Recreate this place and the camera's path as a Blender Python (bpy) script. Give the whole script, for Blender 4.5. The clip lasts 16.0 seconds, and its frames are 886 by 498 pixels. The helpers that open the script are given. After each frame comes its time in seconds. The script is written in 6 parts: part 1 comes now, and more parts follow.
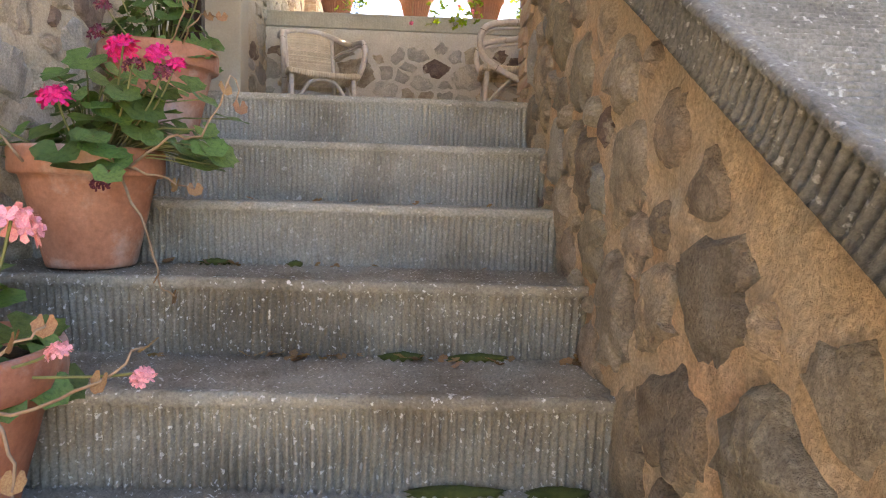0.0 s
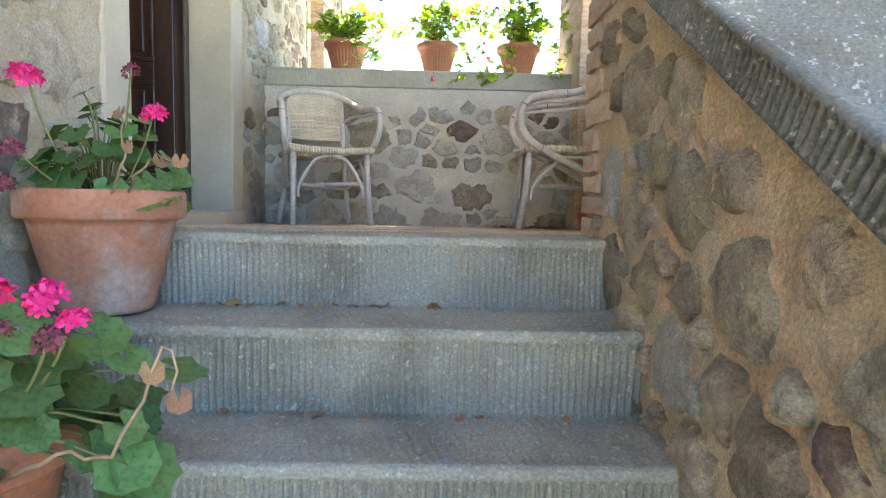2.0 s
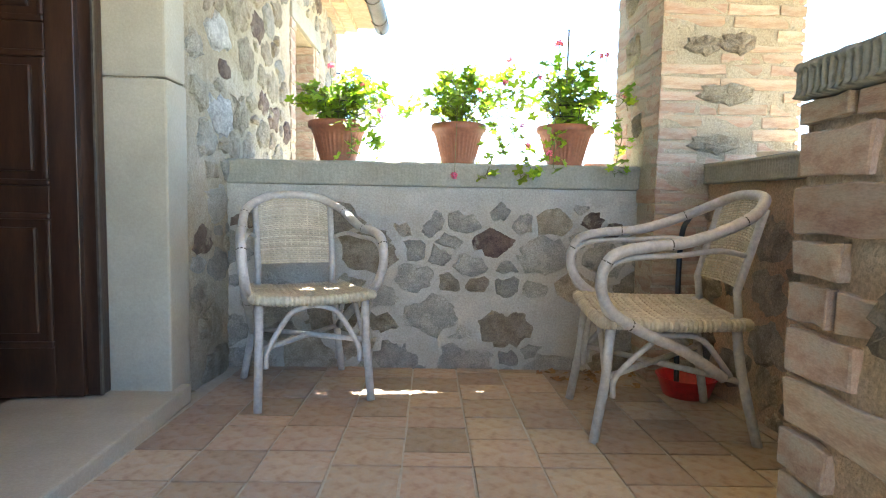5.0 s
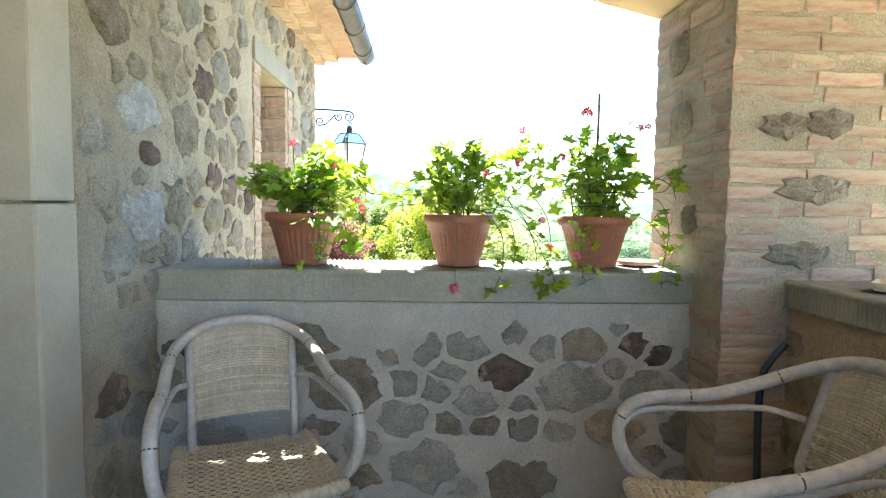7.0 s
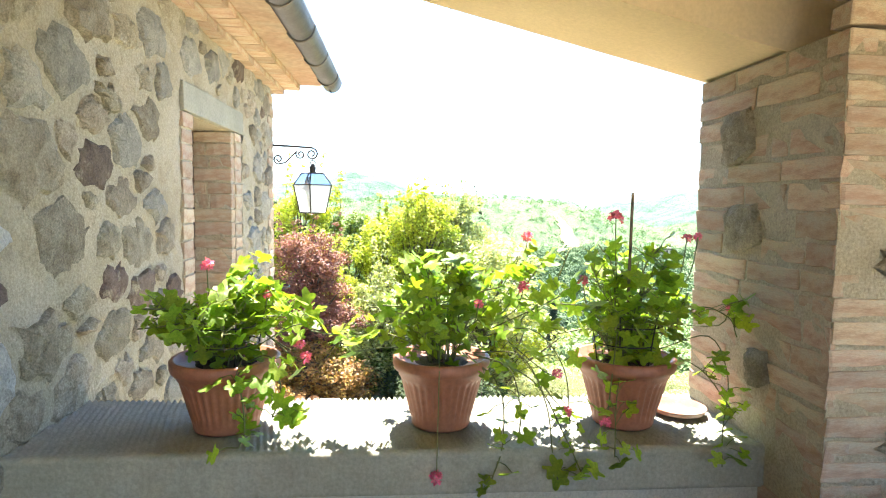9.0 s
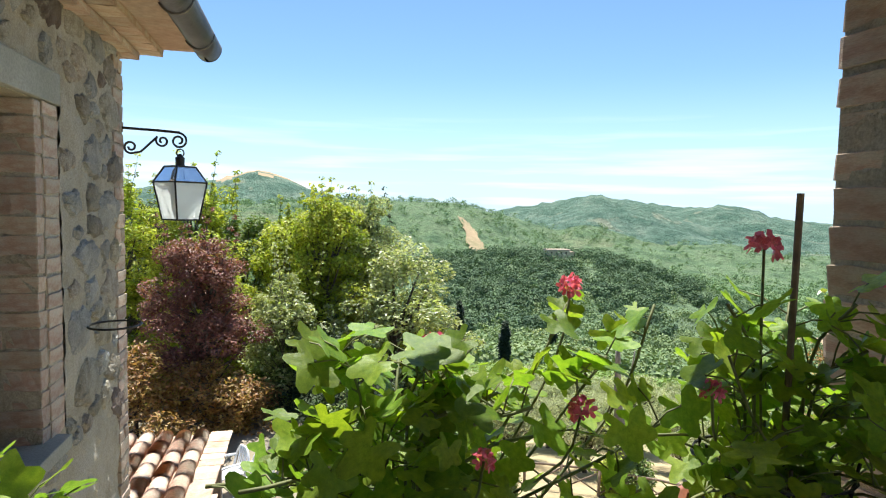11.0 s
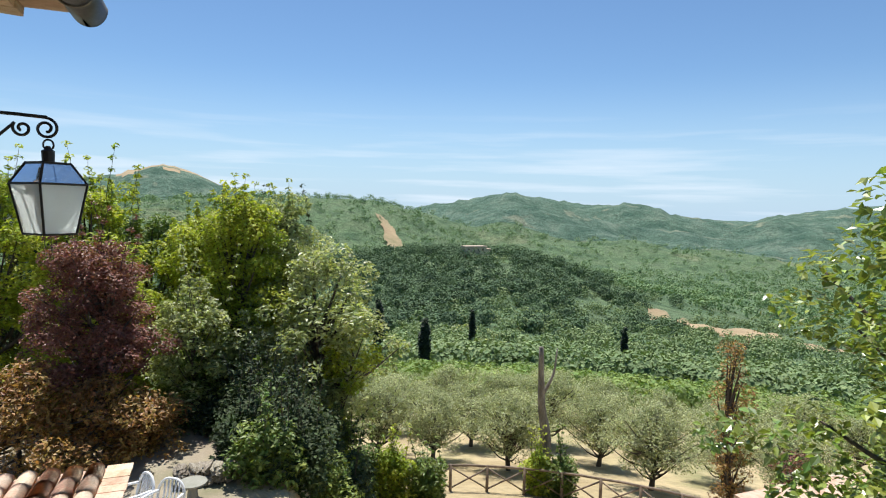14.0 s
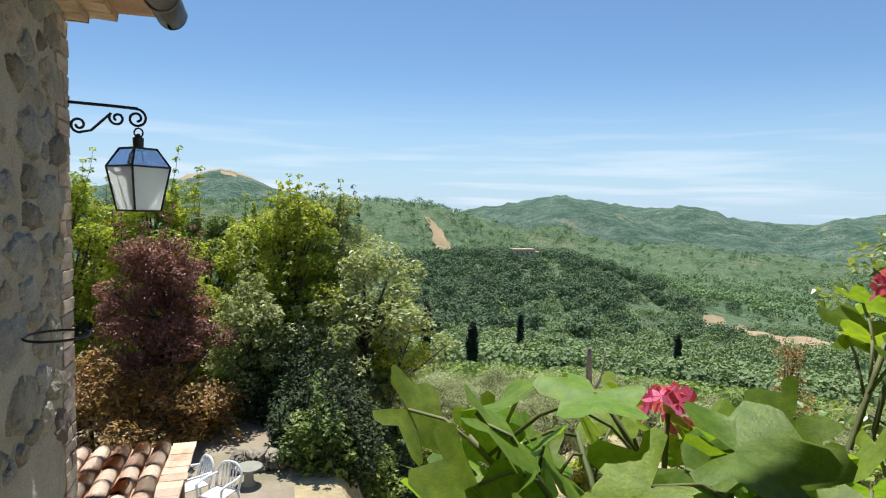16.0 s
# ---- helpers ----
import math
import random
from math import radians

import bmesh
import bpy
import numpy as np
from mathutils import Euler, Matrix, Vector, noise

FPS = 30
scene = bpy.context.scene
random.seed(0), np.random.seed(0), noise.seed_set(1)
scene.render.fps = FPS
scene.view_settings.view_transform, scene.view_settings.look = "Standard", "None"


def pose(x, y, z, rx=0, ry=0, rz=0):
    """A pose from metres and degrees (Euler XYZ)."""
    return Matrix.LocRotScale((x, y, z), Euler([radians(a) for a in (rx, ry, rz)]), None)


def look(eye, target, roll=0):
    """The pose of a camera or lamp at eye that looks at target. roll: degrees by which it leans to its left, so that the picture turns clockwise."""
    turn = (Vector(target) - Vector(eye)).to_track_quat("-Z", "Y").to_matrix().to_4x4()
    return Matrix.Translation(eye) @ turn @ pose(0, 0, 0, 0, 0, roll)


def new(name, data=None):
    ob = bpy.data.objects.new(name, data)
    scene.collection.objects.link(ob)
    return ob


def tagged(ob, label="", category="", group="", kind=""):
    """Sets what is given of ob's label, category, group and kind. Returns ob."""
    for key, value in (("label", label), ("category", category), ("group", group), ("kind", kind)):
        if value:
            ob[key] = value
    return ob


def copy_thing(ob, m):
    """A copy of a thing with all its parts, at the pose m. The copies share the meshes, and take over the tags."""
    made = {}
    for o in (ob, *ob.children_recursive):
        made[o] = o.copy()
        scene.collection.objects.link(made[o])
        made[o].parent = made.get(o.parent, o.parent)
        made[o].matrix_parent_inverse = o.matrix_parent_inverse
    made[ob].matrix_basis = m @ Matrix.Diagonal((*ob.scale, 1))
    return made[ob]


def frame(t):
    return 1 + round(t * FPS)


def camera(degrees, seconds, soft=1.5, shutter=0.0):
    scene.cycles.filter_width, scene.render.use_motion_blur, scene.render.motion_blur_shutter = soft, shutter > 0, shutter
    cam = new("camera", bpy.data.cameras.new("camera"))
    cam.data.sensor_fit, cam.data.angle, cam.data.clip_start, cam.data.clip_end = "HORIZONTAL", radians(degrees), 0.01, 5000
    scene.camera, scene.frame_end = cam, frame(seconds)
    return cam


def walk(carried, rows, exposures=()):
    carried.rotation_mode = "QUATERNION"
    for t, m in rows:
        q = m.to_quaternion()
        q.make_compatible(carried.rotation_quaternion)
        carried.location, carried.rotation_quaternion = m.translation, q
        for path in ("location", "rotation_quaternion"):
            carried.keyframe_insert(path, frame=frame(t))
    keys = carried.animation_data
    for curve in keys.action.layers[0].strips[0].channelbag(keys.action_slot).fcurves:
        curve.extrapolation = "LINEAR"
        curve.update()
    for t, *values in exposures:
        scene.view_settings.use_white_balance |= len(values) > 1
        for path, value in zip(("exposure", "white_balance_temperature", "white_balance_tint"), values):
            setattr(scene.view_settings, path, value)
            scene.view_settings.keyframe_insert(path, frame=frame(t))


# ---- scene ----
cam = camera(73.2, 16.0, soft=1.1)
PATH = [
    (0, (0.018, 0.053, -0.344), (0.096, 2.043, -0.534), 1.8),
    (0.5, (0.0, 0.259, -0.275), (0.088, 2.248, -0.461), 2.2),
    (1, (-0.036, 0.36, -0.12), (0.043, 2.348, -0.319), 1.2),
    (1.5, (-0.032, 0.521, 0.01), (0.028, 2.511, -0.184), 1.3),
    (2, (-0.07, 0.681, 0.111), (-0.032, 2.672, -0.064), 1.2),
    (2.5, (-0.097, 0.829, 0.234), (-0.065, 2.822, 0.069), 0.9),
    (3, (-0.089, 0.993, 0.308), (-0.05, 2.986, 0.145), 1.1),
    (3.5, (-0.092, 1.135, 0.404), (-0.052, 3.128, 0.238), 1.2),
    (4, (-0.124, 1.301, 0.51), (-0.09, 3.294, 0.344), 1.1),
    (6.5, (-0.2, 2.12, 0.955), (-0.131, 4.113, 0.802), 0.9),
    (7, (-0.196, 2.278, 1.072), (-0.12, 4.271, 0.921), 0.8),
    (7.5, (-0.229, 2.437, 1.171), (-0.145, 4.43, 1.018), 0.8),
    (8, (-0.228, 2.57, 1.281), (-0.134, 4.562, 1.127), 0.7),
    (8.5, (-0.193, 2.736, 1.375), (-0.079, 4.727, 1.222), 0.8),
    (9, (-0.175, 2.892, 1.435), (-0.024, 4.88, 1.281), 0.8),
    (9.5, (-0.204, 3.12, 1.451), (0.026, 5.101, 1.295), 0.9),
    (10, (-0.2, 3.357, 1.438), (0.139, 5.322, 1.28), 0.8),
    (10.2, (-0.176, 3.455, 1.435), (0.189, 5.416, 1.289), 0.9),
    (12.3, (-0.148, 4.237, 1.477), (0.418, 6.149, 1.33), 1.0),
    (12.5, (-0.152, 4.293, 1.482), (0.419, 6.204, 1.334), 1.1),
    (13, (-0.162, 4.388, 1.487), (0.425, 6.294, 1.34), 1.1),
    (13.5, (-0.168, 4.424, 1.493), (0.47, 6.313, 1.347), 1.1),
    (14, (-0.181, 4.436, 1.496), (0.541, 6.295, 1.352), 1.2),
    (14.5, (-0.185, 4.408, 1.487), (0.599, 6.242, 1.346), 1.2),
    (15, (-0.168, 4.322, 1.463), (0.644, 6.145, 1.322), 1.1),
    (15.5, (-0.179, 4.246, 1.428), (0.594, 6.086, 1.289), 1.3),
    (16, (-0.228, 4.207, 1.394), (0.341, 6.119, 1.256), 1.2),
]
EXPOSURES = [(0, 3.55, 8900, 26), (1, 3.8, 7300, 12), (2, 3.85, 6800, 9), (4, 3.95, 6600, 11), (6.5, 3.05, 6250, 6), (8, 3.0, 6500, 7), (9, 2.85, 6700, 8), (9.5, 2.55, 6700, 9), (10, 2.3, 6500, 7), (10.4, 1.75, 6400, 7), (11.6, 0.6, 6300, 9), (12.5, 0.45, 6300, 9), (16, 0.45, 6300, 9)]
walk(cam, [(t, look(eye, target, roll)) for t, eye, target, roll in PATH], EXPOSURES)

# ---- world, sun, exposure ----
SUN_EL, SUN_AZ = radians(69), radians(6)      # elevation; azimuth from +y towards +x
world = bpy.data.worlds.new("sky")
scene.world = world
world.use_nodes = True
wn = world.node_tree
sky = wn.nodes.new("ShaderNodeTexSky")
sky.sky_type, sky.sun_disc = 'NISHITA', False
sky.sun_elevation, sky.sun_rotation = SUN_EL, SUN_AZ
sky.altitude, sky.air_density, sky.dust_density, sky.ozone_density = 600, 1.0, 0.25, 3.5
wn.nodes["Background"].inputs["Strength"].default_value = 0.085
sky_co = wn.nodes.new("ShaderNodeTexCoord")
sky_map = wn.nodes.new("ShaderNodeMapping")
sky_map.inputs["Scale"].default_value = (2.0, 2.0, 34.0)
sky_map.inputs["Rotation"].default_value = (0.0, radians(2.0), 0.0)
cirrus = wn.nodes.new("ShaderNodeTexNoise")
cirrus.inputs["Scale"].default_value, cirrus.inputs["Detail"].default_value = 1.6, 7.0
cirrus_ramp = wn.nodes.new("ShaderNodeMapRange")
for k, v in ((1, 0.50), (2, 0.72), (3, 0.0), (4, 0.75)):
    cirrus_ramp.inputs[k].default_value = v
tinted = wn.nodes.new("ShaderNodeMix")
tinted.data_type, tinted.blend_type = 'RGBA', 'MULTIPLY'
tinted.inputs[0].default_value, tinted.inputs[7].default_value = 1.0, (0.90, 1.0, 1.05, 1)
cloudy = wn.nodes.new("ShaderNodeMix")
cloudy.data_type = 'RGBA'
cloudy.inputs[7].default_value = (7.5, 8.2, 9.0, 1)
wn.links.new(sky_co.outputs["Generated"], sky_map.inputs["Vector"])
wn.links.new(sky_map.outputs[0], cirrus.inputs["Vector"])
wn.links.new(cirrus.outputs["Fac"], cirrus_ramp.inputs[0])
wn.links.new(sky.outputs[0], tinted.inputs[6])
split = wn.nodes.new("ShaderNodeSeparateXYZ")
fade = wn.nodes.new("ShaderNodeMapRange")
for k, v in ((1, 0.04), (2, 0.16), (3, 1.0), (4, 0.0)):
    fade.inputs[k].default_value = v
both = wn.nodes.new("ShaderNodeMath")
both.operation = 'MULTIPLY'
wn.links.new(sky_co.outputs["Generated"], split.inputs[0])
wn.links.new(split.outputs["Z"], fade.inputs[0])
wn.links.new(cirrus_ramp.outputs[0], both.inputs[0])
wn.links.new(fade.outputs[0], both.inputs[1])
wn.links.new(both.outputs[0], cloudy.inputs[0])
haze = wn.nodes.new("ShaderNodeMix")
haze.data_type = 'RGBA'
haze.inputs[7].default_value = (4.6, 6.2, 7.8, 1)
low = wn.nodes.new("ShaderNodeMapRange")
low.interpolation_type = 'SMOOTHSTEP'
for k, v in ((1, -0.02), (2, 0.22), (3, 0.85), (4, 0.0)):
    low.inputs[k].default_value = v
wn.links.new(tinted.outputs[2], haze.inputs[6])
wn.links.new(haze.outputs[2], cloudy.inputs[6])
wn.links.new(cloudy.outputs[2], wn.nodes["Background"].inputs["Color"])
wn.links.new(split.outputs["Z"], low.inputs[0])
wn.links.new(low.outputs[0], haze.inputs[0])
sun = new("sun", bpy.data.lights.new("sun", 'SUN'))
sun.data.energy, sun.data.angle, sun.data.color = 5.0, radians(0.55), (1.0, 0.95, 0.87)
sun_way = Vector((math.sin(SUN_AZ) * math.cos(SUN_EL), math.cos(SUN_AZ) * math.cos(SUN_EL), math.sin(SUN_EL)))
sun.matrix_world = look(sun_way * 40, (0, 0, 0))


# ---- materials ----
def material(name, colors, scale=6.0, fine=60.0, rough=0.85, bump=0.3, bump_scale=None, spread=0.0, metal=0.0,
             stain=None, stain_amount=0.5, stain_scale=2.5, spots=None, spot_scale=40.0, spot_amount=0.35, stretch=(1, 1, 1),
             leafy=0.0, island=False, coords="Object", distance=0.01, sharp=(0.35, 0.65), grain_mix=0.55, stain_edge=(0.48, 0.68)):
    """Principled surface: two or three colours mixed by noise, fine grain, stains, spots, relief; per-object variation."""
    m = bpy.data.materials.new(name)
    m.use_nodes = True
    t = m.node_tree
    b = t.nodes["Principled BSDF"]
    L = t.links.new

    def node(kind, **values):
        n = t.nodes.new(kind)
        for k, v in values.items():
            n.inputs[k].default_value = v
        return n

    tc = node("ShaderNodeTexCoord")
    source = node("ShaderNodeNewGeometry").outputs["Position"] if coords == "World" else tc.outputs[coords]
    mp = node("ShaderNodeMapping", Scale=stretch)
    L(source, mp.inputs["Vector"])
    big = node("ShaderNodeTexNoise", Scale=scale, Detail=6.0, Roughness=0.6)
    L(mp.outputs[0], big.inputs["Vector"])
    grain = node("ShaderNodeTexNoise", Scale=fine, Detail=4.0, Roughness=0.7)
    L(mp.outputs[0], grain.inputs["Vector"])
    ramp = node("ShaderNodeValToRGB")
    ramp.color_ramp.elements[0].position, ramp.color_ramp.elements[1].position = sharp
    ramp.color_ramp.elements[0].color = (*colors[0], 1)
    ramp.color_ramp.elements[1].color = (*colors[-1], 1)
    if len(colors) == 3:
        e = ramp.color_ramp.elements.new(0.5)
        e.color = (*colors[1], 1)
    L(big.outputs["Fac"], ramp.inputs["Fac"])
    color = ramp.outputs["Color"]

    def mix(a, bcol, fac, kind="MIX"):
        x = t.nodes.new("ShaderNodeMix")
        x.data_type, x.blend_type = 'RGBA', kind
        L(a, x.inputs[6])
        if isinstance(bcol, tuple):
            x.inputs[7].default_value = (*bcol, 1)
        else:
            L(bcol, x.inputs[7])
        if isinstance(fac, float):
            x.inputs[0].default_value = fac
        else:
            L(fac, x.inputs[0])
        return x.outputs[2]

    def band(value, lo, hi, top):
        r = node("ShaderNodeMapRange")
        r.inputs[1].default_value, r.inputs[2].default_value, r.inputs[4].default_value = lo, hi, top
        L(value, r.inputs[0])
        return r.outputs[0]

    if stain:
        sn = node("ShaderNodeTexNoise", Scale=stain_scale, Detail=8.0, Roughness=0.65)
        L(mp.outputs[0], sn.inputs["Vector"])
        color = mix(color, stain, band(sn.outputs["Fac"], stain_edge[0], stain_edge[1], stain_amount))
    if spots:
        sp = node("ShaderNodeTexNoise", Scale=spot_scale, Detail=3.0, Roughness=0.5)
        L(mp.outputs[0], sp.inputs["Vector"])
        color = mix(color, spots, band(sp.outputs["Fac"], 0.62, 0.68, spot_amount))
    gr = node("ShaderNodeValToRGB")
    gr.color_ramp.elements[0].color, gr.color_ramp.elements[1].color = (0.62, 0.62, 0.62, 1), (1.25, 1.25, 1.25, 1)
    gr.color_ramp.elements[0].position, gr.color_ramp.elements[1].position = 0.3, 0.7
    L(grain.outputs["Fac"], gr.inputs["Fac"])
    color = mix(color, gr.outputs["Color"], grain_mix, "MULTIPLY")
    if spread:
        info = node("ShaderNodeNewGeometry").outputs["Random Per Island"] if island else node("ShaderNodeObjectInfo").outputs["Random"]
        hs = node("ShaderNodeHueSaturation")
        L(color, hs.inputs["Color"])
        mv = node("ShaderNodeMapRange")
        mv.inputs[3].default_value, mv.inputs[4].default_value = 1 - spread, 1 + spread
        L(info, mv.inputs[0])
        L(mv.outputs[0], hs.inputs["Value"])
        wn2 = node("ShaderNodeTexWhiteNoise")
        wn2.noise_dimensions = '1D'
        L(info, wn2.inputs["W"])
        mh = node("ShaderNodeMapRange")
        mh.inputs[3].default_value, mh.inputs[4].default_value = 0.5 - spread * 0.05, 0.5 + spread * 0.05
        L(wn2.outputs["Value"], mh.inputs[0])
        L(mh.outputs[0], hs.inputs["Hue"])
        color = hs.outputs["Color"]
    L(color, b.inputs["Base Color"])
    b.inputs["Roughness"].default_value, b.inputs["Metallic"].default_value = rough, metal
    if bump:
        bn = node("ShaderNodeTexNoise", Scale=bump_scale or fine, Detail=6.0, Roughness=0.7)
        L(mp.outputs[0], bn.inputs["Vector"])
        bp = node("ShaderNodeBump", Strength=bump, Distance=distance)
        L(bn.outputs["Fac"], bp.inputs["Height"])
        L(bp.outputs[0], b.inputs["Normal"])
    if leafy:
        tr = node("ShaderNodeBsdfTranslucent")
        brighter = mix(color, (1.25, 1.3, 0.5), 1.0, "MULTIPLY")
        L(brighter, tr.inputs["Color"])
        ms = node("ShaderNodeMixShader", Fac=leafy)
        L(b.outputs[0], ms.inputs[1])
        L(tr.outputs[0], ms.inputs[2])
        L(ms.outputs[0], t.nodes["Material Output"].inputs["Surface"])
    return m


M_MORTAR = material("lime_mortar", [(0.37, 0.315, 0.225), (0.45, 0.395, 0.295), (0.51, 0.465, 0.375)], 3.0, 140, 0.95, 1.0, 40, stain=(0.47, 0.425, 0.335), stain_amount=0.8, stain_scale=9, stain_edge=(0.5, 0.58), distance=0.02, coords="World", grain_mix=0.8)
M_MORTAR_OCHRE = material("ochre_mortar", [(0.62, 0.385, 0.235), (0.61, 0.46, 0.315), (0.58, 0.49, 0.37)], 2.5, 130, 0.95, 1.0, 35, stain=(0.57, 0.43, 0.29), stain_amount=0.8, stain_scale=9, stain_edge=(0.5, 0.58), distance=0.025, coords="World", grain_mix=0.9)
M_MORTAR_GREY = material("grey_mortar", [(0.40, 0.38, 0.33), (0.52, 0.495, 0.435)], 4.0, 130, 0.95, 0.7, 50, stain=(0.43, 0.415, 0.365), stain_amount=0.8, stain_scale=9, stain_edge=(0.5, 0.58), coords="World", distance=0.012)
M_STONE = material("field_stone", [(0.25, 0.215, 0.155), (0.36, 0.315, 0.24), (0.45, 0.41, 0.335)], 19, 170, 0.93, 1.0, 55, spread=0.24, stain=(0.47, 0.425, 0.335), stain_amount=0.85, stain_scale=9, stain_edge=(0.52, 0.6), distance=0.03, sharp=(0.3, 0.7), coords="World", grain_mix=1.0)
M_STONE_DARK = material("brown_stone", [(0.13, 0.09, 0.075), (0.26, 0.195, 0.16)], 19, 170, 0.9, 1.0, 55, spread=0.3, stain=(0.44, 0.39, 0.30), stain_amount=0.8, stain_scale=9, stain_edge=(0.56, 0.62), distance=0.03, sharp=(0.3, 0.7), coords="World", grain_mix=1.0)
M_STONE_GREY = material("grey_stone", [(0.27, 0.265, 0.235), (0.40, 0.385, 0.34)], 19, 170, 0.92, 1.0, 55, spread=0.18, stain=(0.44, 0.42, 0.365), stain_amount=0.85, stain_scale=9, stain_edge=(0.52, 0.6), distance=0.022, sharp=(0.3, 0.7), coords="World", grain_mix=1.0)
M_STONE_WHITE = material("pale_stone", [(0.46, 0.47, 0.47), (0.72, 0.72, 0.71)], 22, 130, 0.88, 1.0, 45, spread=0.1, distance=0.03, coords="World", grain_mix=0.9)
M_STONE_RED = material("ochre_stone", [(0.24, 0.19, 0.145), (0.38, 0.315, 0.235), (0.49, 0.415, 0.32)], 15, 170, 0.93, 1.0, 50, spread=0.28, stain=(0.57, 0.44, 0.30), stain_amount=0.85, stain_scale=9, stain_edge=(0.53, 0.62), distance=0.035, sharp=(0.3, 0.7), coords="World", grain_mix=1.0)
M_BRICK = material("old_brick", [(0.37, 0.25, 0.185), (0.45, 0.335, 0.25), (0.43, 0.36, 0.285)], 3.0, 25, 0.92, 0.6, 9, spread=0.2, stain=(0.49, 0.43, 0.34), stain_amount=0.7, stain_scale=2.5, distance=0.005)
M_STEP = material("chiselled_sandstone", [(0.20, 0.17, 0.125), (0.31, 0.285, 0.225), (0.33, 0.325, 0.27)], 3.0, 150, 0.94, 0.8, 80, stain=(0.105, 0.085, 0.055), stain_amount=0.75, stain_scale=2.6, spots=(0.70, 0.69, 0.64), spot_scale=85, spot_amount=0.85, coords="World", grain_mix=1.0, distance=0.012)
M_STEP_TOP = material("grey_chiselled_sandstone", [(0.235, 0.225, 0.185), (0.345, 0.335, 0.285), (0.33, 0.34, 0.30)], 3.0, 150, 0.94, 0.8, 80, stain=(0.165, 0.155, 0.12), stain_amount=0.65, stain_scale=2.6, spots=(0.62, 0.61, 0.57), spot_scale=62, spot_amount=0.5, coords="World", grain_mix=1.0, distance=0.012)
M_COPING = material("sandstone_coping", [(0.27, 0.27, 0.22), (0.36, 0.35, 0.30)], 3.0, 110, 0.92, 0.35, 90, stain=(0.20, 0.18, 0.15), stain_amount=0.4)
M_CONCRETE = material("cement_jamb", [(0.36, 0.33, 0.26), (0.45, 0.42, 0.34)], 2.0, 120, 0.9, 0.2, 80, stain=(0.30, 0.27, 0.20), stain_amount=0.4, grain_mix=0.25)
M_TILE = material("terracotta_tile", [(0.33, 0.24, 0.18), (0.42, 0.33, 0.25), (0.38, 0.33, 0.28)], 5.0, 70, 0.8, 0.2, 50, spread=0.2, stain=(0.50, 0.45, 0.38), stain_amount=0.45, stain_scale=4)
M_PLASTER = material("cream_plaster", [(0.62, 0.50, 0.34), (0.70, 0.58, 0.41)], 1.5, 90, 0.95, 0.15, 60, grain_mix=0.25)
M_WOOD = material("dark_walnut_wood", [(0.030, 0.014, 0.009), (0.065, 0.032, 0.02)], 6.0, 60, 0.28, 0.12, 40, stretch=(3, 3, 0.4))
# the gloom seen through the door is painted into this plaster colour
M_GLOOM = material("unlit_room_plaster", [(0.16, 0.13, 0.10), (0.2, 0.17, 0.13)], 2.0, 50, 0.95, 0.1)
M_POT = material("weathered_terracotta", [(0.34, 0.13, 0.075), (0.43, 0.19, 0.12), (0.40, 0.22, 0.15)], 4.0, 70, 0.88, 0.25, 50, spread=0.1, stain=(0.55, 0.48, 0.44), stain_amount=0.7, stain_scale=5)
M_POT_PLASTIC = material("terracotta_plastic", [(0.27, 0.095, 0.055), (0.33, 0.13, 0.075)], 3.0, 60, 0.5, 0.05, 50)
M_SOIL = material("potting_soil", [(0.05, 0.035, 0.025), (0.10, 0.075, 0.055)], 30, 120, 1.0, 1.0, 60)
M_METAL = material("dark_iron", [(0.025, 0.024, 0.025), (0.05, 0.045, 0.04)], 20, 90, 0.5, 0.2, metal=0.6)
M_GUTTER = material("zinc_gutter", [(0.12, 0.11, 0.10), (0.19, 0.18, 0.16)], 6, 60, 0.45, 0.1, metal=0.7)
M_CANE = material("painted_rattan_cane", [(0.44, 0.42, 0.40), (0.54, 0.52, 0.49)], 10, 60, 0.45, 0.1, stain=(0.34, 0.28, 0.22), stain_amount=0.4, stain_scale=9)
M_WEAVE = material("woven_rattan", [(0.46, 0.40, 0.30), (0.58, 0.52, 0.40)], 14, 90, 0.55, 0.15, spread=0.15, island=True)
M_GRASS = material("dry_grass", [(0.37, 0.285, 0.155), (0.48, 0.385, 0.225), (0.28, 0.26, 0.125)], 0.15, 2.0, 1.0, 1.0, 3.0, coords="World", distance=0.12, stain=(0.24, 0.25, 0.10), stain_amount=0.5, stain_scale=0.06)
M_YARD = material("gravel_yard", [(0.26, 0.21, 0.15), (0.36, 0.31, 0.23)], 0.8, 30, 1.0, 0.8, 25, coords="World", stain=(0.12, 0.14, 0.05), stain_amount=0.7, stain_scale=0.5)
M_CANOPY = material("wooded_hillside", [(0.06, 0.115, 0.05), (0.125, 0.195, 0.09), (0.20, 0.26, 0.135)], 0.02, 0.10, 1.0, 0.55, 0.07, coords="World", distance=40.0, stain=(0.05, 0.10, 0.04), stain_amount=0.7, stain_scale=0.02, spots=(0.34, 0.32, 0.18), spot_scale=0.006, spot_amount=0.3, grain_mix=1.0)
# forest green shifted to blue: the far range's haze is put into the colour
M_FAR = material("haze_tinted_forest", [(0.055, 0.125, 0.08), (0.115, 0.20, 0.135), (0.19, 0.265, 0.185)], 0.013, 0.09, 1.0, 0.8, 0.05, coords="World", distance=40.0, stain=(0.055, 0.125, 0.08), stain_amount=0.75, stain_scale=0.014, spots=(0.42, 0.40, 0.26), spot_scale=0.009, spot_amount=0.45, grain_mix=1.0)
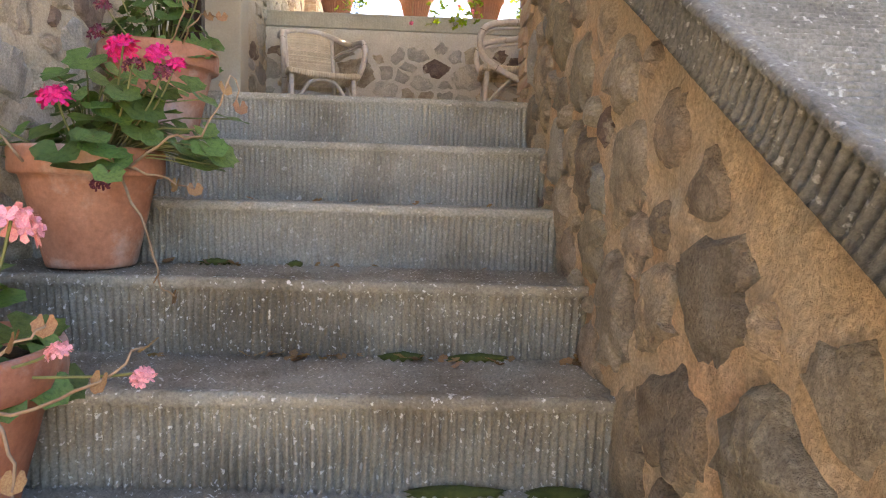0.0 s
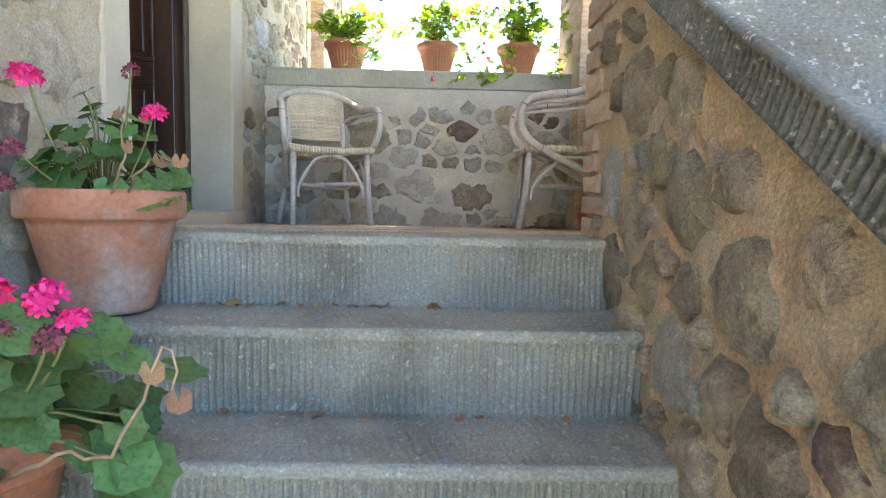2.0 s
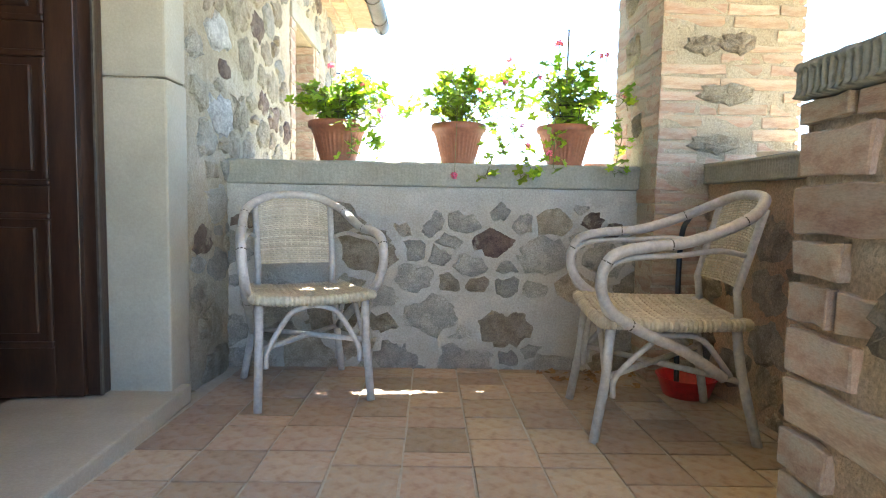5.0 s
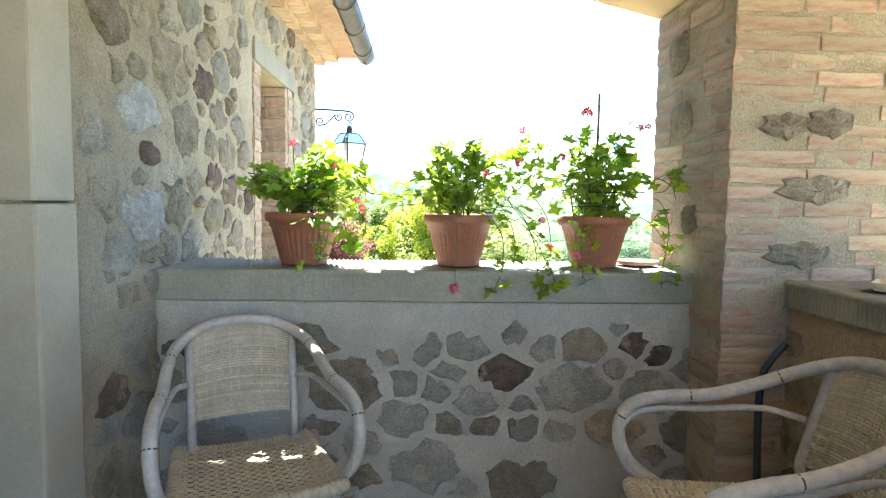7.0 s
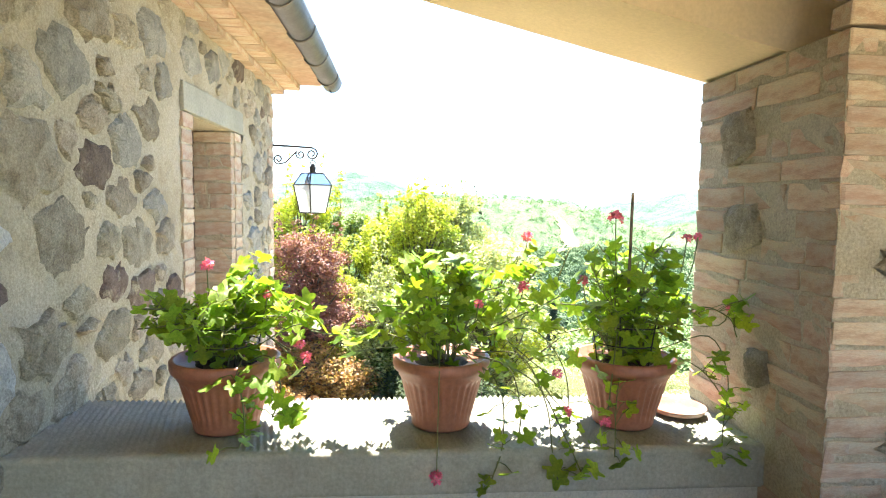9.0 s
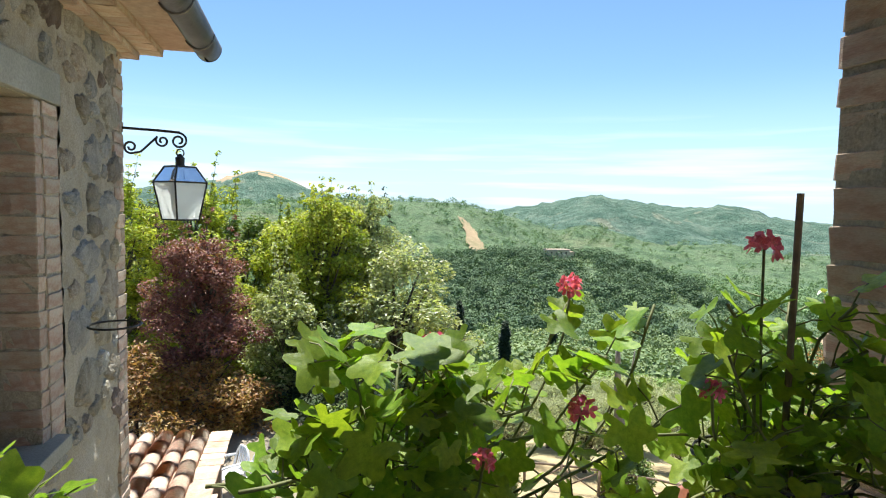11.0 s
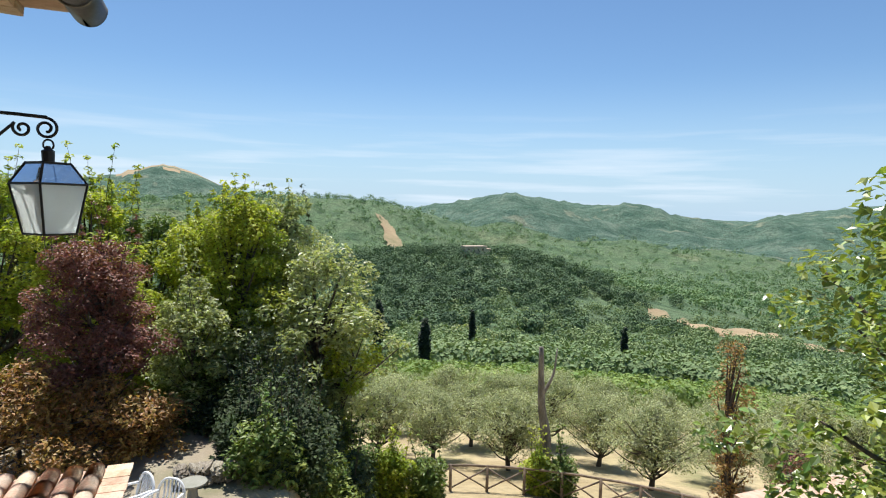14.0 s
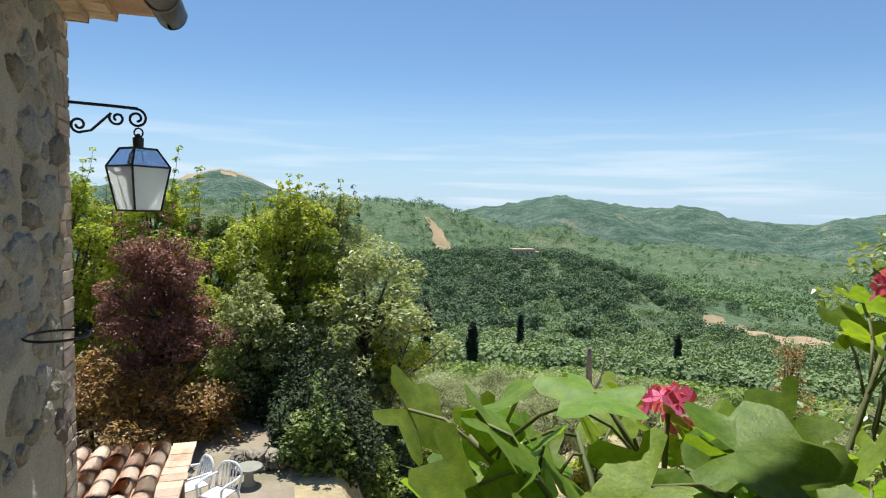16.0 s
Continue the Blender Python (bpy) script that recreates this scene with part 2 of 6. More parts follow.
M_FIELD = material("dry_field", [(0.32, 0.235, 0.135), (0.40, 0.30, 0.175)], 0.03, 0.5, 1.0, 0.6, 0.1, coords="World", distance=2.0, stain=(0.12, 0.15, 0.06), stain_amount=0.5, stain_scale=0.02)


# ---- building helpers ----
def thing(name, label, category, group="", kind="", at=None):
    return tagged(move(new(name), at), label, category, group, kind)


def move(ob, m):
    if m is not None:
        ob.matrix_world = m
    return ob


def mesh_of(name, bm, mat, smooth=False):
    me = bpy.data.meshes.new(name)
    bm.to_mesh(me)
    bm.free()
    if smooth:
        me.polygons.foreach_set("use_smooth", [True] * len(me.polygons))
    for m in (mat if isinstance(mat, (list, tuple)) else [mat]):
        me.materials.append(m)
    return me


def part(name, bm, mat, parent=None, label="", smooth=False, m=None, kind=""):
    """Links a bmesh (or a shared mesh) as one mesh object under a thing or a part."""
    ob = new(name, mesh_of(name, bm, mat, smooth) if isinstance(bm, bmesh.types.BMesh) else bm)
    if parent:
        ob.parent = parent
    if m is not None:
        ob.matrix_basis = m
    return tagged(ob, label, kind=kind)


def structure(name, bm, mat, label, category, smooth=False):
    return tagged(part(name, bm, mat, None, "", smooth), label, category, "", "structure")


def box(bm, x0, x1, y0, y1, z0, z1, m=None, bevel=0.0):
    v = [bm.verts.new(Vector(p) if m is None else m @ Vector(p)) for p in
         ((x0, y0, z0), (x1, y0, z0), (x1, y1, z0), (x0, y1, z0), (x0, y0, z1), (x1, y0, z1), (x1, y1, z1), (x0, y1, z1))]
    faces = [bm.faces.new([v[i] for i in f]) for f in ((0, 3, 2, 1), (4, 5, 6, 7), (0, 1, 5, 4), (1, 2, 6, 5), (2, 3, 7, 6), (3, 0, 4, 7))]
    if bevel:
        bmesh.ops.bevel(bm, geom=list({e for f in faces for e in f.edges}), offset=bevel, segments=2, affect='EDGES', profile=0.6)
    return bm


def boxes(*rows, bevel=0.0):
    bm = bmesh.new()
    for r in rows:
        box(bm, *r, bevel=bevel)
    return bm


def sweep(bm, points, radius, sides=8, closed=False):
    """A tube along points; radius is a number or one per point."""
    pts = [Vector(p) for p in points]
    n = len(pts)
    rings, normal = [], None
    for i, p in enumerate(pts):
        a, b = pts[(i - 1) % n if closed else max(i - 1, 0)], pts[(i + 1) % n if closed else min(i + 1, n - 1)]
        d = (b - a).normalized()
        if normal is None:
            normal = d.orthogonal().normalized()
        normal = (normal - d * normal.dot(d)).normalized()
        side = d.cross(normal)
        r = radius[i] if isinstance(radius, (list, tuple)) else radius
        rings.append([bm.verts.new(p + (normal * math.cos(k * math.tau / sides) + side * math.sin(k * math.tau / sides)) * r) for k in range(sides)])
    for i in range(n if closed else n - 1):
        a, b = rings[i], rings[(i + 1) % n]
        for k in range(sides):
            bm.faces.new((a[k], a[(k + 1) % sides], b[(k + 1) % sides], b[k]))
    if not closed:
        bm.faces.new(rings[0][::-1])
        bm.faces.new(rings[-1])
    return bm


def spline(points, steps=6):
    """Catmull-Rom points through the given ones."""
    p = [Vector(q) for q in points]
    p = [p[0] * 2 - p[1]] + p + [p[-1] * 2 - p[-2]]
    out = []
    for i in range(1, len(p) - 2):
        a, b, c, d = p[i - 1:i + 3]
        for k in range(steps):
            t = k / steps
            out.append(0.5 * ((2 * b) + (c - a) * t + (2 * a - 5 * b + 4 * c - d) * t * t + (3 * b - a - 3 * c + d) * t ** 3))
    return out + [p[-2]]


def lathe(bm, profile, sides=32, rib=0.0, ribs=0, ribspan=(0, 0)):
    """Turns (radius, z) rows about z; ribs flute the rows whose z lies in ribspan."""
    rings = []
    for r, z in profile:
        flute = rib if ribspan[0] <= z <= ribspan[1] else 0.0
        rings.append([bm.verts.new(((r - flute * (0.5 + 0.5 * math.cos(ribs * k * math.tau / sides))) * math.cos(k * math.tau / sides),
                                    (r - flute * (0.5 + 0.5 * math.cos(ribs * k * math.tau / sides))) * math.sin(k * math.tau / sides), z)) for k in range(sides)])
    for a, b in zip(rings, rings[1:]):
        for k in range(sides):
            bm.faces.new((a[k], a[(k + 1) % sides], b[(k + 1) % sides], b[k]))
    bm.faces.new(rings[0][::-1])
    bm.faces.new(rings[-1])
    return bm


def sheet(fn, nu, nv, keep=None):
    """A grid surface from fn(i, j) with i in 0..nu, j in 0..nv."""
    bm = bmesh.new()
    v = [[bm.verts.new(fn(i, j)) for j in range(nv + 1)] for i in range(nu + 1)]
    for i in range(nu):
        for j in range(nv):
            if keep is None or keep(i, j):
                bm.faces.new((v[i][j], v[i + 1][j], v[i + 1][j + 1], v[i][j + 1]))
    for q in [q for row in v for q in row if not q.link_faces]:
        bm.verts.remove(q)
    return bm


def grid_mesh(name, pts, nu, nv, mat, keep=None):
    """Smooth grid of (nu + 1) x (nv + 1) points, row by row."""
    k = np.arange((nu + 1) * (nv + 1)).reshape(nu + 1, nv + 1)
    faces = np.stack([k[:-1, :-1], k[1:, :-1], k[1:, 1:], k[:-1, 1:]], axis=-1).reshape(-1, 4)
    if keep is not None:
        faces = faces[np.array(keep, dtype=bool)]
    me = bpy.data.meshes.new(name)
    me.from_pydata(pts, [], faces.tolist())
    me.materials.append(mat)
    me.polygons.foreach_set("use_smooth", [True] * len(me.polygons))
    return me


def mortar_face(parent, origin, u, v, w, h, mat, res=0.014, amp=0.006, keep=lambda a, b: True):
    """Hand-trowelled mortar, uneven at three scales, so that stones sink in along ragged lines."""
    o, u, v = Vector(origin), Vector(u), Vector(v)
    n = u.cross(v)
    nu, nv = max(1, int(w / res)), max(1, int(h / res))
    pts = []
    for i in range(nu + 1):
        for j in range(nv + 1):
            p = o + u * (w * i / nu) + v * (h * j / nv)
            if keep(w * i / nu, h * j / nv):
                p = p + n * amp * (0.8 * noise.noise(p * 5.0) + 0.95 * noise.noise(p * 17.0) + 0.45 * noise.noise(p * 48.0))
            pts.append(p)
    return part("mortar_face", grid_mesh("mortar_face", pts, nu, nv, mat, [keep(w * (i + .5) / nu, h * (j + .5) / nv) for i in range(nu) for j in range(nv)]), None, parent)


def rough_face(origin, u, v, w, h, res=0.035, amp=0.010, freq=7.0, keep=lambda a, b: True):
    """Hand-laid mortar surface in the plane of u and v."""
    o, u, v = Vector(origin), Vector(u), Vector(v)
    n = u.cross(v)
    nu, nv = max(1, int(w / res)), max(1, int(h / res))

    def fn(i, j):
        p = o + u * (w * i / nu) + v * (h * j / nv)
        return p + n * amp * (noise.noise(p * freq) + 0.5 * noise.noise(p * freq * 2.7))
    return sheet(fn, nu, nv, lambda i, j: keep(w * (i + .5) / nu, h * (j + .5) / nv))


# ---- stones and bricks, shared shapes ----
def stone_mesh(seed, mat):
    rnd = random.Random(seed)
    bm = bmesh.new()
    n = rnd.randint(13, 16)
    power = rnd.uniform(3.0, 7)
    outline = []
    for k in range(n):
        a = (k + rnd.uniform(-0.28, 0.28)) * math.tau / n
        c, s = math.cos(a), math.sin(a)
        r = (abs(c) ** power + abs(s) ** power) ** (-1 / power) * rnd.uniform(0.66, 1.12)
        outline.append((0.5 * r * c, 0.5 * r * s))
    rings = []
    for f, z in ((1.06, -0.6), (0.98, 0.2), (0.88, 0.62), (0.5, 0.9)):
        rings.append([bm.verts.new((x * f, y * f, z + (rnd.uniform(-0.34, 0.34) if z > 0 else 0))) for x, y in outline])
    top = bm.verts.new((rnd.uniform(-.1, .1), rnd.uniform(-.1, .1), 1.0))
    for a, b in zip(rings, rings[1:]):
        for k in range(n):
            bm.faces.new((a[k], a[(k + 1) % n], b[(k + 1) % n], b[k]))
    for k in range(n):
        bm.faces.new((rings[-1][k], rings[-1][(k + 1) % n], top))
    return mesh_of("stone", bm, mat)


def brick_mesh(seed, mat):
    rnd = random.Random(seed)
    bm = bmesh.new()
    box(bm, -0.5, 0.5, -0.5, 0.5, -0.5, 0.5)
    bmesh.ops.subdivide_edges(bm, edges=[e for e in bm.edges if abs(e.verts[0].co.x - e.verts[1].co.x) > 0.5], cuts=2)
    for q in bm.verts:
        q.co += Vector((rnd.uniform(-.02, .02), rnd.uniform(-.06, .06), rnd.uniform(-.07, .07)))
    bmesh.ops.bevel(bm, geom=list(bm.edges), offset=0.03, segments=1, affect='EDGES')
    return mesh_of("brick", bm, mat)


STONE_MATS = {"plain": M_STONE, "dark": M_STONE_DARK, "grey": M_STONE_GREY, "white": M_STONE_WHITE, "ochre": M_STONE_RED}
STONES = {k: [stone_mesh(100 * i + s, m) for s in range(8)] for i, (k, m) in enumerate(STONE_MATS.items())}
BRICKS = [brick_mesh(s, M_BRICK) for s in range(8)]


def lay_stone(parent, origin, u, v, a, b, w, h, proud, mesh, spin=0.0):
    u, v = Vector(u), Vector(v)
    n = u.cross(v)
    m = Matrix.Translation(Vector(origin) + u * a + v * b) @ Matrix((u, v, n)).transposed().to_4x4()
    part("stone", mesh, None, parent, m=m @ Matrix.Rotation(spin, 4, 'Z') @ Matrix.Diagonal((w, h, proud, 1)))


def clip(poly, point, normal):
    """The part of a convex polygon behind a line."""
    out = []
    for (ax, ay), (bx, by) in zip(poly, poly[1:] + poly[:1]):
        da = (ax - point[0]) * normal[0] + (ay - point[1]) * normal[1]
        db = (bx - point[0]) * normal[0] + (by - point[1]) * normal[1]
        if da <= 0:
            out.append((ax, ay))
        if da * db < 0:
            k = da / (da - db)
            out.append((ax + (bx - ax) * k, ay + (by - ay) * k))
    return out


def stone_shell(rnd, outline, proud):
    """Rings of a rough-faced stone about its middle, in metres: a ragged edge sunk in the mortar and an uneven face."""
    n = len(outline)
    tilt = (rnd.uniform(-.05, .05), rnd.uniform(-.06, .06))
    verts = [(x * 1.05, y * 1.05, -0.016) for x, y in outline]
    for f, z, wild in ((0.95, -0.1, .45), (0.80, 0.62, .32), (0.45, 0.93, .14)):
        for x, y in outline:
            g = f * rnd.uniform(.95, 1.04)
            verts.append((x * g, y * g, proud * (z + rnd.uniform(-wild, wild)) + tilt[0] * x * f + tilt[1] * y * f))
    verts.append((0, 0, proud * rnd.uniform(.92, 1.02)))
    faces = [(r * n + k, r * n + (k + 1) % n, (r + 1) * n + (k + 1) % n, (r + 1) * n + k) for r in range(3) for k in range(n)]
    faces += [(3 * n + k, 3 * n + (k + 1) % n, 4 * n) for k in range(n)]
    return verts, faces


def masonry(parent, origin, u, v, w, h, seed, mixture, size=(0.05, 0.22), aspect=1.5, joint=0.012, proud=(0.008, 0.018), keep=lambda a, b: True,
            near=(0, 0), fixed=(), tries=6000, skip=0.0, most=290):
    """Random rubble: stones of many sizes that fit round one another, the nearest ones each an object."""
    rnd = random.Random(seed)
    kinds, weights = list(mixture), list(mixture.values())
    u, v = Vector(u), Vector(v)
    frame_m = Matrix((u, v, u.cross(v))).transposed().to_4x4()
    seeds = [(a, b, d, kind) for a, b, d, kind in fixed]
    for k in range(tries):
        d = size[1] + (size[0] - size[1]) * (k / tries) ** 0.55
        a, b = rnd.uniform(-.05, w + .05), rnd.uniform(-.05, h + .05)
        if all(((a - p) / aspect) ** 2 + (b - q) ** 2 > (0.47 * (d + e)) ** 2 for p, q, e, _ in seeds):
            seeds.append((a, b, d, rnd.choices(kinds, weights)[0]))
    laid = []
    for i, (a, b, d, kind) in enumerate(seeds):
        if rnd.random() < skip and i >= len(fixed) or not keep(a, b):
            continue
        turn = rnd.uniform(0, math.tau)
        poly = [(r * d * math.cos(turn + k * math.tau / 6), r * d * math.sin(turn + k * math.tau / 6)) for k, r in enumerate(rnd.uniform(.56, .82) for _ in range(6))]
        for p, q, e, _ in seeds:
            dx, dy = (p - a) / aspect, q - b
            dist = math.hypot(dx, dy)
            if 0 < dist < 1.4 * (d + e):
                cut = 0.5 * dist + (d * d - e * e) / (8 * dist) - joint * .5
                poly = clip(poly, (dx / dist * cut, dy / dist * cut), (dx / dist, dy / dist))
        if len(poly) < 3:
            continue
        poly = [(x * aspect, y) for x, y in poly]
        cx, cy = sum(p[0] for p in poly) / len(poly), sum(p[1] for p in poly) / len(poly)
        ring = []
        for (ax, ay), (bx, by) in zip(poly, poly[1:] + poly[:1]):
            span = math.hypot(bx - ax, by - ay)
            for f in (.03, .35, .68) if span > .07 else (.05, .55) if span > .03 else (.1,):
                ring.append((ax + (bx - ax) * f - cx + rnd.uniform(-.16, .16) * min(span, .10), ay + (by - ay) * f - cy + rnd.uniform(-.16, .16) * min(span, .10)))
        if len(ring) < 4 or not all(keep(a + cx + x, b + cy + y) for x, y in ring):
            ring = [(x * .62, y * .62) for x, y in ring]
            if len(ring) < 4 or not all(keep(a + cx + x, b + cy + y) for x, y in ring):
                continue
        laid.append((math.hypot(a - near[0], b - near[1]), a + cx, b + cy, kind, stone_shell(rnd, ring, rnd.uniform(*proud))))
    laid.sort(key=lambda row: row[0])
    rest = {}
    for k, (_, a, b, kind, (verts, faces)) in enumerate(laid):
        m = Matrix.Translation(Vector(origin) + u * a + v * b) @ frame_m
        if k < most:
            me = bpy.data.meshes.new("stone")
            me.from_pydata(verts, [], faces)
            me.materials.append(STONE_MATS[kind])
            part("stone", me, None, parent, m=m)
        else:
            vs, fs = rest.setdefault(kind, ([], []))
            fs += [tuple(q + len(vs) for q in f) for f in faces]
            vs += [m @ Vector(q) for q in verts]
    for kind, (vs, fs) in rest.items():
        me = bpy.data.meshes.new("stones")
        me.from_pydata(vs, [], fs)
        me.materials.append(STONE_MATS[kind])
        part("stones", me, None, parent, kind="stuff")


def lay_brick(parent, origin, u, v, a0, a1, b0, b1, proud, rnd, depth=0.06):
    u, v = Vector(u), Vector(v)
    n = u.cross(v)
    c = Vector(origin) + u * (a0 + a1) / 2 + v * (b0 + b1) / 2 + n * (proud - depth / 2)
    m = Matrix.Translation(c) @ Matrix((u, n, v)).transposed().to_4x4()
    part("brick", rnd.choice(BRICKS), None, parent, m=m @ Matrix.Rotation(rnd.uniform(-.012, .012), 4, 'Y') @ Matrix.Diagonal((a1 - a0, depth, b1 - b0, 1)))


def brickwork(parent, origin, u, v, w, h, seed, course=0.062, joint=0.009, length=(0.13, 0.27), proud=0.008, keep=lambda a, b: True, skip=0.0):
    rnd = random.Random(seed)
    b = 0.0
    while b < h - 0.02:
        ch = course * rnd.uniform(0.82, 1.15)
        top = min(b + ch, h)
        a = 0.0
        while a < w - 0.01:
            bl = rnd.uniform(*length)
            end = a + bl if w - a - bl > 0.06 else w
            if rnd.random() > skip and keep((a + end) / 2, (b + top) / 2):
                lay_brick(parent, origin, u, v, a, end, b, top, proud + rnd.uniform(-0.002, 0.003), rnd)
            a = end + joint
        b = top + joint * rnd.uniform(0.7, 1.4)


# ---- the house wall beside the stairs and porch ----
WX = -1.07                       # face of the house wall
DOOR_Y0, DOOR_Y1, DOOR_TOP = 2.69, 3.63, 1.98
WIN_Y0, WIN_Y1, WIN_Z0, WIN_Z1 = 5.58, 6.25, 0.55, 1.80
WALL_END, WALL_TOP = 7.25, 2.20


def floor_z(y):
    return -0.04 * (y - 2.57)


def wall_open(y, z):
    return not (DOOR_Y0 - 0.02 < y < 3.80 and -0.05 < z < DOOR_TOP + 0.16) and not (WIN_Y0 - 0.13 < y < WIN_Y1 + 0.16 and WIN_Z0 < z < WIN_Z1 + 0.13)


bm = boxes((-1.55, WX - .015, -2.0, DOOR_Y0 - .015, -4.3, WALL_TOP), (-1.55, WX - .015, DOOR_Y1 + .015, WIN_Y0, -4.3, WALL_TOP),
           (-1.55, WX - .015, DOOR_Y0 - .015, DOOR_Y1 + .015, -4.3, -0.05), (-1.55, WX - .015, DOOR_Y0 - .015, DOOR_Y1 + .015, DOOR_TOP + .015, WALL_TOP),
           (-1.55, WX - .015, WIN_Y0, WIN_Y1, -4.3, WIN_Z0), (-1.55, WX - .015, WIN_Y0, WIN_Y1, WIN_Z1, WALL_TOP),
           (-1.55, WX - .015, WIN_Y1, WALL_END - .01, -4.3, WALL_TOP))
wall_west = structure("wall_west", bm, M_MORTAR, "rubble stone house wall with pale lime mortar beside the porch", "wall")
wy0, wz0 = -0.6, -1.9
mortar_face(wall_west, (WX, wy0, wz0), (0, 1, 0), (0, 0, 1), WALL_END - wy0, WALL_TOP - wz0, M_MORTAR, 0.017, 0.009, lambda a, b: wall_open(a + wy0, b + wz0))
# the gable end of the house wall, and an added room with gloom-coloured plaster
structure("wall_gable", boxes((-5.0, -1.551, WALL_END - .45, WALL_END - .012, -4.3, WALL_TOP)), M_MORTAR, "stone end wall of the house", "wall")
structure("wall_room", boxes((-3.6, -3.5, 1.5, 7.0, -0.3, 2.4), (-3.5, -1.56, 1.5, 1.6, -0.3, 2.4), (-3.5, -1.56, 4.6, 4.7, -0.3, 2.4)), M_GLOOM, "plain inner walls behind the door, coloured dark for the unlit room", "wall")
structure("floor_room", boxes((-3.5, -1.24, 1.6, 4.6, -0.15, -0.025)), M_TILE, "dim terracotta floor inside the house", "floor")
structure("ceiling_room", boxes((-3.5, -1.56, 1.6, 4.6, 2.4, 2.5)), M_GLOOM, "plaster ceiling inside the house, coloured dark for the unlit room", "ceiling")

# cement jambs, lintel and threshold of the door
door_frame = thing("door_1", "dark walnut double door standing ajar in a cement surround", "door", kind="structure")
part("jamb", boxes((-1.50, -1.045, DOOR_Y1, 3.79, 0.0, 1.06), (-1.50, -1.048, DOOR_Y1 + .003, 3.788, 1.066, DOOR_TOP), bevel=0.008), M_CONCRETE, door_frame, "weathered cement jamb")
part("jamb", boxes((-1.50, -1.06, 2.52, DOOR_Y0, -0.02, DOOR_TOP), bevel=0.012), M_CONCRETE, door_frame, "weathered cement jamb")
part("lintel", boxes((-1.50, -1.05, 2.52, 3.79, DOOR_TOP + .002, DOOR_TOP + 0.16), bevel=0.008), M_CONCRETE, door_frame, "cement lintel")
part("threshold", boxes((-1.52, -1.015, 2.585, 3.72, -0.045, 0.022), bevel=0.008), M_CONCRETE, door_frame, "worn cement threshold slab")
part("frame", boxes((-1.34, -1.245, DOOR_Y1 - .06, DOOR_Y1 - .004, 0.025, DOOR_TOP), (-1.34, -1.245, DOOR_Y0 + .004, DOOR_Y0 + .06, 0.025, DOOR_TOP), (-1.34, -1.245, DOOR_Y0 + .062, DOOR_Y1 - .062, DOOR_TOP - .06, DOOR_TOP), bevel=0.006), M_WOOD, door_frame)
part("strip", boxes((-1.243, -1.236, DOOR_Y1 - .075, DOOR_Y1 - .063, 0.03, DOOR_TOP - .07)), M_GUTTER, door_frame, "narrow metal weather strip")


def door_leaf(hinge_y, width, turn, handed, name):
    """A panelled leaf; local x runs from the hinge along the leaf."""
    z0, z1 = 0.03, DOOR_TOP - .065
    bm = bmesh.new()
    s = 0.085
    rails = (z0, 0.62, 1.12, z1 - s)
    for a, b in ((0, s), (width - s, width)):
        box(bm, a, b, -0.022, 0.022, z0, z1, bevel=0.004)
    for r in rails:
        box(bm, s + .001, width - s - .001, -0.021, 0.021, r, r + (0.16 if r == z0 else s), bevel=0.004)
    box(bm, s, width - s, -0.010, 0.010, z0, z1)
    ob = part(name, bm, M_WOOD, door_frame, "dark glossy walnut leaf with moulded panels", m=pose(-1.29, hinge_y, 0, 0, 0, turn))
    edges = [z0 + .16, 0.62, 0.62 + s, 1.12, 1.12 + s, z1 - s]
    for lo, hi in zip(edges[::2], edges[1::2]):
        bm = bmesh.new()
        box(bm, s + .045, width - s - .045, -0.019, 0.019, lo + .045, hi - .045, bevel=0.008)
        part("panel", bm, M_WOOD, ob)
        bm = bmesh.new()
        for a, b, c, d in ((s, width - s, lo, lo + .02), (s, width - s, hi - .02, hi), (s, s + .02, lo + .02, hi - .02), (width - s - .02, width - s, lo + .02, hi - .02)):
            box(bm, a, b, -0.026, 0.026, c, d, bevel=0.006)
        part("moulding", bm, M_WOOD, ob)
    return ob


door_leaf(DOOR_Y0 + .062, 0.42, 122, 1, "door_leaf")
leaf_b = door_leaf(DOOR_Y1 - .064, 0.42, 186, 1, "door_leaf")

# window in the far stretch of the wall
window_1 = thing("window_1", "small brown wooden casement window set deep in brick reveals", "window", kind="structure")
part("lintel", boxes((-1.45, WX + .012, WIN_Y0 - .12, WIN_Y1 + .16, WIN_Z1 + .004, WIN_Z1 + .125), bevel=0.006), M_COPING, window_1, "grey stone lintel")
part("window_sill", boxes((-1.45, WX + .06, WIN_Y0 - .05, WIN_Y1 + .05, WIN_Z0 - .05, WIN_Z0 + .004), bevel=0.006), M_COPING, window_1, "grey stone sill")
M_BROWN = material("brown_window_paint", [(0.07, 0.025, 0.015), (0.10, 0.04, 0.025)], 8, 60, 0.45, 0.1)
